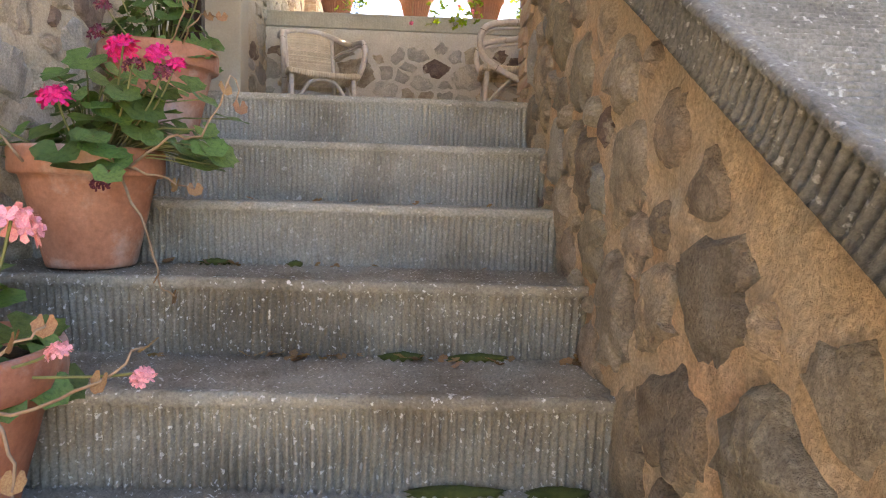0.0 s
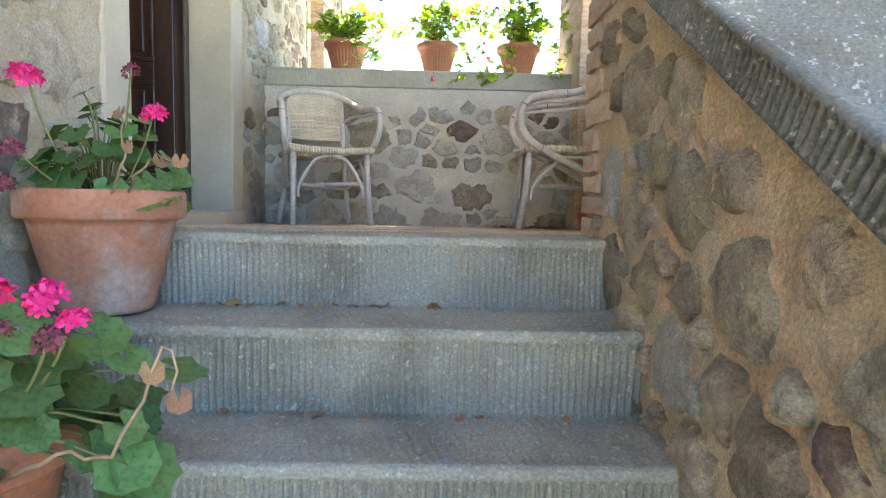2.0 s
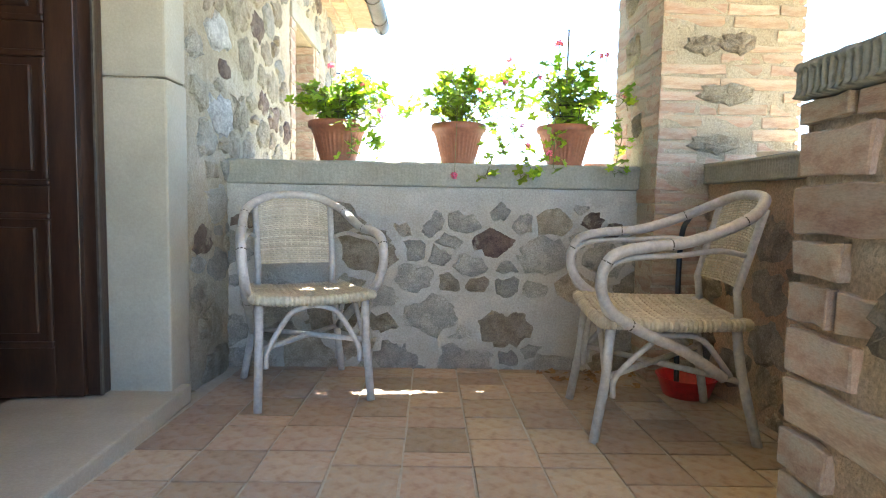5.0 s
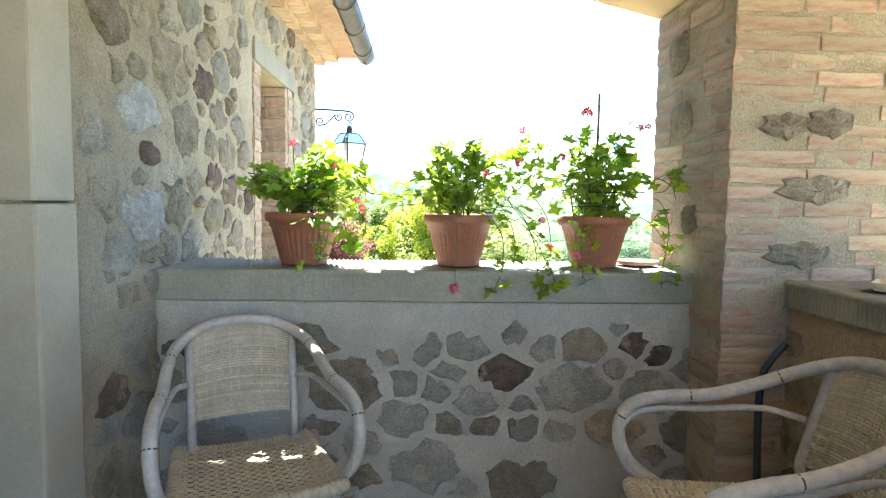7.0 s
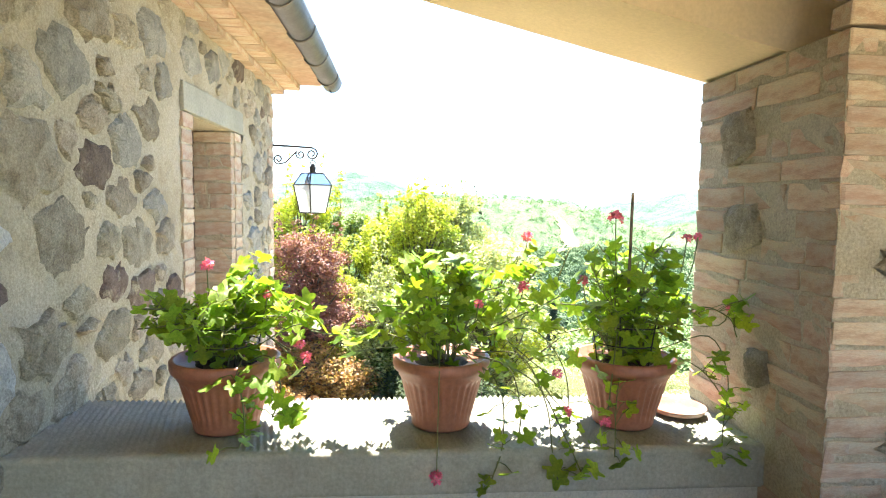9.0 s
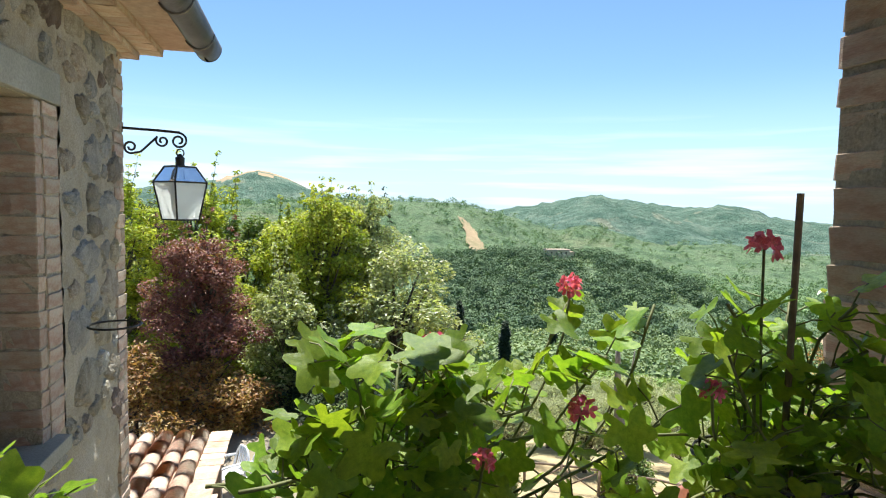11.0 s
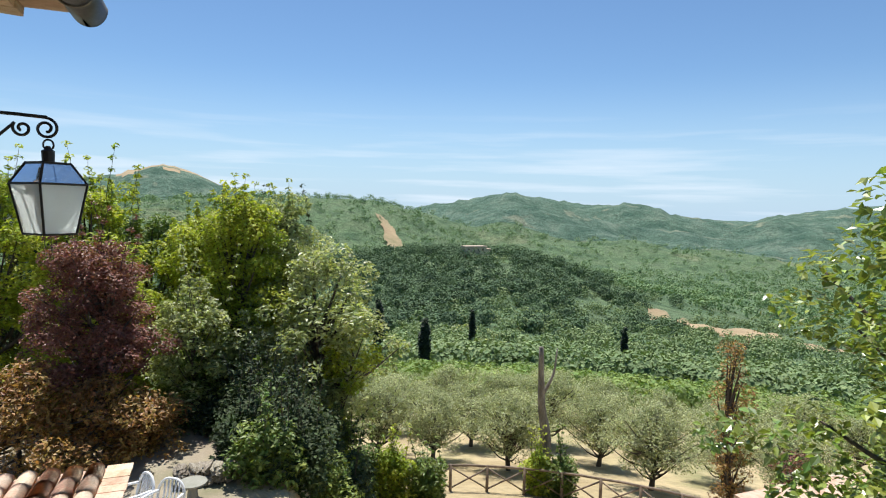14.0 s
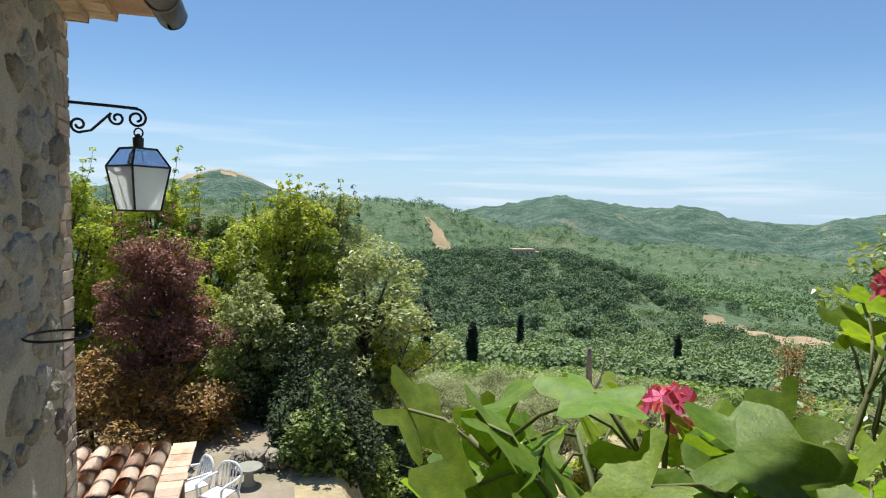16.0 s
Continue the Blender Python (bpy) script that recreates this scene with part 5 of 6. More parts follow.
def plastic_chair(m):
    ch = thing("garden_chair", "white moulded plastic garden armchair in the yard", "chair", "garden chairs", at=m)
    bm = bmesh.new()
    box(bm, -.22, .22, -.22, .22, .40, .43, bevel=.012)
    part("seat", bm, M_PLASTIC, ch, smooth=True)
    bk = spline([(-.24, .22, .42), (-.25, .29, .66), (-.15, .32, .82), (0, .33, .85), (.15, .32, .82), (.25, .29, .66), (.24, .22, .42)], 5)
    bm = sweep(bmesh.new(), bk, .024, 7)
    for x in (-.14, -.07, 0, .07, .14):
        sweep(bm, [(x, .23, .43), (x, .29, .65), (x * 1.05, .325, .83)], .016, 5)
    part("backrest", bm, M_PLASTIC, ch, smooth=True)
    for s in (-1, 1):
        part("armrest", sweep(bmesh.new(), spline([(s * .24, .27, .64), (s * .28, .05, .65), (s * .27, -.22, .64), (s * .25, -.25, .5), (s * .24, -.24, .02)], 4), .024, 6), M_PLASTIC, ch, smooth=True)
        part("leg", sweep(bmesh.new(), [(s * .23, .22, .42), (s * .25, .29, 0)], .024, 6), M_PLASTIC, ch, smooth=True)
    return ch


yz = lambda x, y: ground_z(x, y)
plastic_chair(pose(-1.02, 15.05, yz(-1.02, 15.05), 0, 0, -35))
plastic_chair(pose(-1.52, 15.5, yz(-1.52, 15.5), 0, 0, -60))
tb = thing("garden_table", "round stone-topped garden table in the yard", "table", at=pose(-0.55, 16.2, yz(-.55, 16.2)))
part("tabletop", lathe(bmesh.new(), [(.02, .32), (.24, .32), (.26, .335), (.26, .36), (.02, .365)], 28), M_COPING, tb)
part("pedestal", lathe(bmesh.new(), [(.15, 0), (.10, .06), (.08, .27), (.12, .32)], 16), M_COPING, tb)
bank = thing("stone_wall", "low dry stone wall at the edge of the yard", "wall")
rnd = random.Random(3)
for k in range(12):
    x = -0.75 + k % 6 * .22 + rnd.uniform(-.04, .04)
    part("stone", rnd.choice(STONES["plain"]), None, bank, m=pose(x, 16.9 + rnd.uniform(-.05, .05), yz(x, 16.9) + .08 + .2 * (k // 6), 90, 0, rnd.uniform(-12, 12)) @ Matrix.Diagonal((.26, .22, .2, 1)))
far_roof = thing("outbuilding", "low outbuilding with a terracotta roof behind the oak", "house", at=Matrix.Translation(polar(57.5, 17.0)))
part("wall", boxes((-2, 2, -1.5, 1.5, -.5, 1.7)), M_MORTAR, far_roof)
part("roof", boxes((-2.2, 2.2, -1.7, 1.7, 1.7, 1.85)), M_ROOFTILE, far_roof)
for c in range(16):
    part("tile", TILE_A, None, far_roof, m=Matrix.Translation((-2.0 + .26 * c, -0.3, 1.86)) @ pose(0, 0, 0, 5) @ Matrix.Diagonal((1, 3.3, 1, 1)))


# ---- rattan armchairs ----
def woven(parent, name, fn, nu, nv, w=0.42, amp=0.0025, label="", mat=None):
    """Flat strands over and under upright stakes on the surface fn(u, v); u, v in 0..1; strands run along u."""
    bm = bmesh.new()
    for j in range(nv):
        va, vb = (j + 0.5 - w) / nv, (j + 0.5 + w) / nv
        prev = None
        for i in range(nu * 3 + 1):
            u = i / (nu * 3)
            over = math.cos(math.pi * i / 1.5 / 1.0 + (math.pi if j % 2 else 0)) * amp
            e = 1e-3
            n = (fn(min(1, u + e), va) - fn(max(0, u - e), va)).cross(fn(u, min(1, va + e)) - fn(u, max(0, va - e))).normalized()
            mid = fn(u, (va + vb) / 2) + n * (over + .0018)
            row = [bm.verts.new(fn(u, va) + n * over), bm.verts.new(mid), bm.verts.new(fn(u, vb) + n * over)]
            if prev:
                for k in (0, 1):
                    bm.faces.new((prev[k], row[k], row[k + 1], prev[k + 1]))
            prev = row
    part(name, bm, mat or M_WEAVE, parent, label, smooth=True, kind="stuff")
    bm = bmesh.new()
    for i in range(nu + 1):
        sweep(bm, [fn(i / nu, k / 8) for k in range(9)], 0.0028, 4)
    part("warp", bm, mat or M_WEAVE, parent, kind="stuff")


def band_at(pts, i, r):
    a, b = Vector(pts[i]), Vector(pts[i + 1])
    return sweep(bmesh.new(), [a, a + (b - a).normalized() * .004], r, 8)


M_BAND = material("dark_cane_node", [(0.05, 0.04, 0.03), (0.09, 0.07, 0.05)], 10, 60, 0.6, 0.1)


def rattan_chair(m, label):
    ch = thing("armchair", label, "chair", "rattan armchairs on the porch", at=m)
    H = 0.395
    hw, fd, bd = 0.185, -0.20, 0.20

    def seat(u, v):
        x = (u - .5) * 2
        y = fd - .02 + (bd - fd + .02) * v
        return Vector((x * (0.205 - .015 * v), y, H - .012 * (1 - abs(x) ** 2.5) - .006 * math.sin(v * math.pi)))

    woven(ch, "seat", seat, 15, 26, label="woven natural rattan seat")
    edge = [seat(u, v) for u, v in [(k / 10, 0) for k in range(11)] + [(1, k / 10) for k in range(1, 11)] + [(1 - k / 10, 1) for k in range(1, 11)] + [(0, 1 - k / 10) for k in range(1, 10)]]
    bm = bmesh.new()
    sweep(bm, [p + Vector((0, 0, -.012)) for p in edge], 0.017, 8, True)
    for i in range(0, len(edge)):
        for f in (0.0, .33, .66):
            a, b = edge[i], edge[(i + 1) % len(edge)]
            p = a.lerp(b, f) + Vector((0, 0, -.012))
            d = (b - a).normalized()
            sweep(bm, [p - d * .004, p + d * .004], 0.0195, 7)
    part("seat_rim", bm, M_WEAVE, ch, "wrapped rattan seat rim", smooth=True)

    def back(u, v):
        x = (u - .5) * 2
        top = 0.757 - .028 * abs(x) ** 2
        z = 0.475 + (top - .475) * v
        return Vector((x * (.150 + .004 * v), bd + .02 + .065 * v - .03 * x * x - .01, z))

    woven(ch, "backrest", back, 13, 34, label="woven rattan backrest")
    for s in (-1, 1):
        part("back_post", sweep(bmesh.new(), [(s * .150, bd - .005, H - .03), back(0.5 + s * .5, 0), back(.5 + s * .5, .5), back(.5 + s * .5, .97)], .0125, 8), M_CANE, ch, smooth=True)
        leg = [(s * hw, fd + .005, H - .02), (s * (hw + .004), fd - .005, .2), (s * (hw + .012), fd - .035, 0)]
        part("front_leg", sweep(bmesh.new(), leg, .0148, 9), M_CANE, ch, "white painted cane leg", smooth=True)
        rear = spline([(s * .155, bd - .02, H), (s * .17, bd + .005, .22), (s * .205, bd + .055, 0)], 4)
        part("rear_leg", sweep(bmesh.new(), rear, .0148, 9), M_CANE, ch, smooth=True)
        arch = spline([(s * (hw - .02), fd + .002, .14), (s * (hw - .026), fd + .002, .20), (s * .09, fd, .315), (s * .04, fd, .345), (0, fd, .352)], 5)
        part("brace", sweep(bmesh.new(), arch, .010, 7), M_CANE, ch, smooth=True)
        side = spline([(s * (hw + .002), fd + .02, .15), (s * (hw + .002), fd + .03, .22), (s * hw, -.06, .33), (s * hw, 0.0, .345), (s * (hw - .01), .08, .33), (s * .172, .17, .22)], 4)
        part("brace", sweep(bmesh.new(), side, .009, 7), M_CANE, ch, smooth=True)
        inner = spline([(s * .205, fd + .04, H - .02), (s * .228, fd - .03, H + .035), (s * .236, fd - .04, .52), (s * .232, fd + .02, .575), (s * .215, -.02, .588), (s * .19, .10, .60), (s * .16, .19, .585)], 5)
        part("arm_support", sweep(bmesh.new(), inner, .0085, 7), M_CANE, ch, smooth=True)
    half = [(.172, .15, .215), (.195, .02, .30), (.215, -.12, .365), (.232, -.215, .43), (.243, -.245, .51), (.243, -.215, .585), (.235, -.12, .612), (.222, -.02, .622), (.212, .09, .655), (.188, .19, .70), (.12, .255, .742), (.05, .276, .757)]
    rail = spline([(-x, y, z) for x, y, z in half] + [(x, y, z) for x, y, z in half[::-1]], 4)
    arms = part("arm_rail", sweep(bmesh.new(), rail, .0168, 10), M_CANE, ch, "thick bent cane running round arms and back", smooth=True)
    n = len(rail)
    for i in (8, 18, 26, 34, n - 36, n - 28, n - 20, n - 10):
        part("cane_binding", band_at(rail, i, .0174), M_BAND, arms)
    part("stretcher", sweep(bmesh.new(), [(-.18, fd + .01, .205), (.17, bd, .205)], .010, 7), M_CANE, ch, smooth=True)
    part("stretcher", sweep(bmesh.new(), [(.18, fd + .01, .215), (-.17, bd, .215)], .010, 7), M_CANE, ch, smooth=True)
    return ch


rattan_chair(Matrix.Translation((-0.655, 3.90, floor_z(3.90))) @ pose(0, 0, 0, -2.3, 0, 21.7), "white cane armchair with woven rattan seat near the wall")
rattan_chair(Matrix.Translation((0.565, 3.56, floor_z(3.56))) @ pose(0, 0, 0, 0, 0, -93) @ pose(0, 0, 0, 0, 2.3, 0), "white cane armchair with woven rattan beside the side parapet")

# ---- pots ----
def clay_pot(m, r, h, label, name="flower_pot"):
    pot = thing(name, label, "flower pot", "clay pots on the stairs", at=m)
    prof = [(r * .58, 0), (r * .60, .01), (r * .86, h * .72), (r * .88, h * .76), (r * .97, h * .77), (r * 1.0, h * .79), (r * 1.0, h * .97), (r * .98, h), (r * .92, h), (r * .90, h * .96), (r * .88, h * .80)]
    bm = lathe(bmesh.new(), prof, 40)
    for q in bm.verts:
        q.co.x *= 1 + .012 * noise.noise(q.co * 6)
        q.co.z += .003 * noise.noise(q.co * 9)
    part("pot_body", bm, M_POT, pot, "sun-bleached terracotta with white lime bloom", smooth=True)
    part("soil", lathe(bmesh.new(), [(r * .889, h * .86), (r * .5, h * .885), (.01, h * .88)], 24), M_SOIL, pot)
    return pot


def plastic_pot(m, r, h, label):
    pot = thing("flower_pot", label, "flower pot", "ribbed pots on the parapet", at=m)
    prof = [(r * .60, 0), (r * .62, .006)] + [(r * (.62 + .24 * k / 8), .012 + (h * .70 - .012) * k / 8) for k in range(9)] + [(r * .90, h * .74), (r * .91, h * .80), (r * 1.0, h * .83), (r * 1.02, h * .88), (r * 1.02, h * .97), (r * .98, h), (r * .92, h * .99), (r * .88, h * .9)]
    part("pot_body", lathe(bmesh.new(), prof, 132, .006, 33, (.03, h * .66)), M_POT_PLASTIC, pot, "ribbed terracotta-coloured plastic", smooth=True)
    part("soil", lathe(bmesh.new(), [(r * .885, h * .88), (r * .4, h * .91), (.01, h * .90)], 24), M_SOIL, pot)
    return pot


# ---- geraniums ----
L_GERANIUM = material("geranium_leaf", [(0.045, 0.11, 0.03), (0.085, 0.17, 0.045), (0.10, 0.19, 0.055)], 8, 60, 0.5, 0.3, 40, spread=0.3, leafy=0.3)
L_IVY = material("ivy_geranium_leaf", [(0.16, 0.27, 0.028), (0.27, 0.38, 0.045)], 8, 60, 0.42, 0.2, 40, spread=0.35, leafy=0.5)
M_STEM = material("green_stem", [(0.10, 0.13, 0.04), (0.17, 0.17, 0.07)], 12, 60, 0.7, 0.1)
M_DRY = material("dry_stem", [(0.20, 0.12, 0.07), (0.36, 0.26, 0.17)], 12, 60, 0.9, 0.3)
M_DRYLEAF = material("dry_leaf", [(0.25, 0.13, 0.07), (0.36, 0.22, 0.12)], 12, 60, 0.9, 0.3, spread=.3, leafy=.3)
M_MAGENTA = material("magenta_petals", [(0.60, 0.012, 0.16), (0.78, 0.03, 0.26)], 20, 60, 0.55, 0.0, spread=.2, island=True, leafy=.3)
M_PINK = material("pink_petals", [(0.80, 0.30, 0.40), (0.88, 0.48, 0.54)], 20, 60, 0.55, 0.0, spread=.15, island=True, leafy=.3)
M_CORAL = material("coral_petals", [(0.62, 0.07, 0.24), (0.76, 0.20, 0.40)], 20, 60, 0.55, 0.0, spread=.2, island=True, leafy=.4)
M_WILTED = material("wilted_petals", [(0.09, 0.012, 0.03), (0.18, 0.03, 0.06)], 20, 60, 0.8, 0.0, spread=.3, island=True)


def leaf_mesh(kind, mat, seed):
    rnd = random.Random(seed)
    bm = bmesh.new()
    pts = []
    if kind == "round":
        n = 21
        for k in range(n):
            a = math.radians(-160 + 320 * k / (n - 1))
            r = 0.5 * (1 + (.07 if k % 3 == 1 else -.05)) * rnd.uniform(.95, 1.05)
            pts.append((r * math.sin(a), r * math.cos(a)))
    else:
        for k in range(5):
            a0 = math.radians(-130 + 65 * k)
            rr = (.42, .5, .58, .5, .42)[k]
            for da, f in ((-24, .62), (-11, .92), (0, 1.0), (11, .92)):
                a = a0 + math.radians(da)
                pts.append((rr * f * math.sin(a) * rnd.uniform(.95, 1.05), rr * f * math.cos(a)))
    c = bm.verts.new((0, 0, 0))
    cup, wav = rnd.uniform(.10, .28), rnd.uniform(0, 6)
    mid = [bm.verts.new((x * .55, y * .55, cup * .10 + .01 * math.sin(k + wav))) for k, (x, y) in enumerate(pts)]
    rim = [bm.verts.new((x, y, cup * (x * x + y * y) * 1.2 + .035 * math.sin(k * .9 + wav) - .05 * abs(y))) for k, (x, y) in enumerate(pts)]
    for k in range(len(pts) - 1):
        bm.faces.new((c, mid[k + 1], mid[k]))
        bm.faces.new((mid[k], mid[k + 1], rim[k + 1], rim[k]))
    return mesh_of("leaf", bm, mat, True)


def umbel_mesh(mat, seed, florets=26, petal=.34, open_angle=1.45):
    rnd = random.Random(seed)
    bm = bmesh.new()
    for f in range(florets):
        th, ph = math.acos(1 - (1 - math.cos(open_angle)) * (f + .5) / florets), f * 2.39996
        d = Vector((math.sin(th) * math.cos(ph), math.sin(th) * math.sin(ph), math.cos(th)))
        o = d * rnd.uniform(.42, .56)
        x = d.orthogonal().normalized()
        y = d.cross(x)
        for k in range(5):
            a = k * math.tau / 5 + rnd.uniform(-.2, .2)
            out = (x * math.cos(a) + y * math.sin(a)) + d * rnd.uniform(-.1, .5)
            side = d.cross(out).normalized()
            s = petal * rnd.uniform(.7, 1.1)
            v = [bm.verts.new(o), bm.verts.new(o + out * s * .5 + side * s * .3), bm.verts.new(o + out * s * .95 + side * s * .2 + d * .03), bm.verts.new(o + out * s * .95 - side * s * .2 + d * .03), bm.verts.new(o + out * s * .5 - side * s * .3)]
            bm.faces.new(v)
    return mesh_of("flower", bm, mat)


ROUND = [leaf_mesh("round", L_GERANIUM, s) for s in range(5)]
LOBED = [leaf_mesh("lobed", L_IVY, s) for s in range(6)]
WITHERED = [leaf_mesh("round", M_DRYLEAF, 50 + s) for s in range(3)]
UMBEL = {"magenta": umbel_mesh(M_MAGENTA, 1), "pink": umbel_mesh(M_PINK, 2), "coral": umbel_mesh(M_CORAL, 3, 9, .5, 1.7), "wilted": umbel_mesh(M_WILTED, 4, 14, .3, 1.6)}


def leaf_pose(p, normal, tip, size):
    n = Vector(normal).normalized()
    t = Vector(tip)
    t = (t - n * t.dot(n)).normalized()
    return Matrix.Translation(p) @ Matrix((t.cross(n), t, n)).transposed().to_4x4() @ Matrix.Diagonal((size, size, size, 1))


def geranium(label, base, spread, height, leaves, size, flowers, seed, lean=(0, 0), dry=()):
    """Bushy upright geranium: leaves on stalks round the base, flower heads on long stems."""
    rnd = random.Random(seed)
    base = Vector(base)
    pl = thing("geranium", label, "plant", "geraniums on the stairs", at=Matrix.Translation(base))
    stems, dead = bmesh.new(), bmesh.new()
    for k in range(leaves):
        a = k * 2.39996 + rnd.uniform(-.3, .3)
        f = rnd.random() ** .5
        e = Vector((math.cos(a) * spread * f + lean[0] * rnd.random(), math.sin(a) * spread * f * .8 + lean[1] * rnd.random(), height * (.15 + .85 * rnd.random() * (1.1 - f * f * .75)) - .08 * f * f))
        pts = spline([(e.x * .15, e.y * .15, -.01), (e.x * .5, e.y * .5, e.z * .7 + .02), e], 3)
        sweep(stems, pts, .0022, 4)
        nrm = Vector((e.x, e.y, 0)).normalized() * rnd.uniform(.1, .9) + Vector((rnd.uniform(-.3, .3), rnd.uniform(-.7, .1), 1.0))
        part("leaf", rnd.choice(ROUND), None, pl, m=leaf_pose(e, nrm, (e.x + rnd.uniform(-.05, .05), e.y - .05, -.02), size * rnd.uniform(.6, 1.15)))
    for x, y, z, r, kind in flowers:
        p = Vector((x, y, z)) - base
        sweep(stems, spline([(p.x * .3, p.y * .3, 0), (p.x * .8, p.y * .8, p.z * .6), p], 4), .0026, 5)
        part("flower", UMBEL[kind], None, pl, kind + " flower head", m=Matrix.Translation(p - Vector((0, 0, r * .4))) @ pose(0, 0, 0, rnd.uniform(10, 35), rnd.uniform(-15, 15), rnd.uniform(0, 360)) @ Matrix.Scale(r, 4))
    for pts in dry:
        pts = [Vector(q) - base for q in pts]
        sp = [q + Vector((rnd.uniform(-.006, .006), rnd.uniform(-.006, .006), rnd.uniform(-.006, .006))) for q in spline(pts, 4)]
        sweep(dead, sp, [.0036 - .002 * i / len(sp) for i in range(len(sp))], 5)
        for q in (sp[-1], sp[len(sp) * 2 // 3]):
            part("withered_leaf", rnd.choice(WITHERED), None, pl, m=leaf_pose(q, (rnd.uniform(-1, 1), rnd.uniform(-1, 0), .3), (0, 0, -1), .035))
    part("stem_tangle", stems, M_STEM, pl, smooth=True, kind="stuff")
    if dry:
        part("dry_stem", dead, M_DRY, pl, "bare dried stems", smooth=True, kind="stuff")
    else:
        dead.free()
    return pl


clay_pot(pose(-0.893, 2.193, -0.190, 0, 0, 20), 0.19, 0.30, "large weathered terracotta pot on an upper stair step")
clay_pot(pose(-0.825, 1.615, -0.558, 0, 0, 100), 0.175, 0.295, "terracotta pot with white lime stains on a stair step")
clay_pot(pose(-0.775, 1.02, -0.920, 0, 0, 200), 0.20, 0.30, "mossy terracotta pot on a lower stair step")
geranium("geranium with magenta blooms and dark green leaves in the upper pot", (-0.893, 2.193, 0.085), .185, .25, 75, .080,
         [(-1.0, 2.08, .38, .055, "magenta"), (-.72, 2.10, .30, .045, "magenta"), (-.78, 2.12, .40, .035, "wilted"), (-1.0, 2.0, .13, .045, "wilted"), (-.98, 2.0, .21, .04, "wilted")], 1,
         dry=[[(-.80, 2.12, .07), (-.72, 2.0, .14), (-.66, 1.98, .18), (-.62, 1.99, .17)], [(-.85, 2.1, .07), (-.76, 2.0, .12), (-.72, 1.97, .2), (-.74, 1.98, .27)]])
geranium("sprawling geranium with magenta blooms and large leaves hanging over its pot", (-0.82, 1.61, -0.29), .22, .25, 95, .092,
         [(-.79, 1.42, -.15, .055, "magenta"), (-.68, 1.50, -.02, .055, "magenta"), (-.61, 1.52, -.03, .045, "magenta"), (-.56, 1.5, -.06, .035, "magenta"), (-.58, 1.48, -.08, .035, "wilted"), (-.64, 1.46, -.07, .035, "wilted"), (-.7, 1.42, -.34, .035, "wilted"), (-.95, 1.42, -.2, .04, "wilted")], 2, lean=(.22, -.07),
         dry=[[(-.70, 1.52, -.32), (-.56, 1.45, -.24), (-.48, 1.44, -.23), (-.42, 1.46, -.10), (-.40, 1.46, -.17)], [(-.70, 1.5, -.33), (-.60, 1.42, -.45), (-.57, 1.41, -.56), (-.54, 1.42, -.60)], [(-.88, 1.45, -.31), (-.95, 1.4, -.22), (-.98, 1.36, -.29)], [(-.7, 1.5, -.3), (-.58, 1.44, -.33), (-.5, 1.44, -.36)]])
geranium("fading pale pink geranium with drooping dried flower stalks", (-0.775, 1.02, -0.66), .20, .20, 60, .085,
         [(-.60, .98, -.40, .062, "pink"), (-.66, .95, -.36, .05, "pink"), (-.64, .92, -.50, .05, "pink"), (-.50, .92, -.585, .028, "pink"), (-.395, .95, -.63, .028, "pink"), (-.60, .87, -.70, .04, "pink")], 3,
         dry=[[(-.68, .95, -.66), (-.56, .90, -.68), (-.45, .93, -.64), (-.39, .95, -.585)], [(-.66, .92, -.66), (-.56, .87, -.68), (-.53, .86, -.76), (-.53, .86, -.84)], [(-.7, .92, -.64), (-.6, .86, -.62), (-.53, .87, -.57), (-.50, .9, -.55)]])


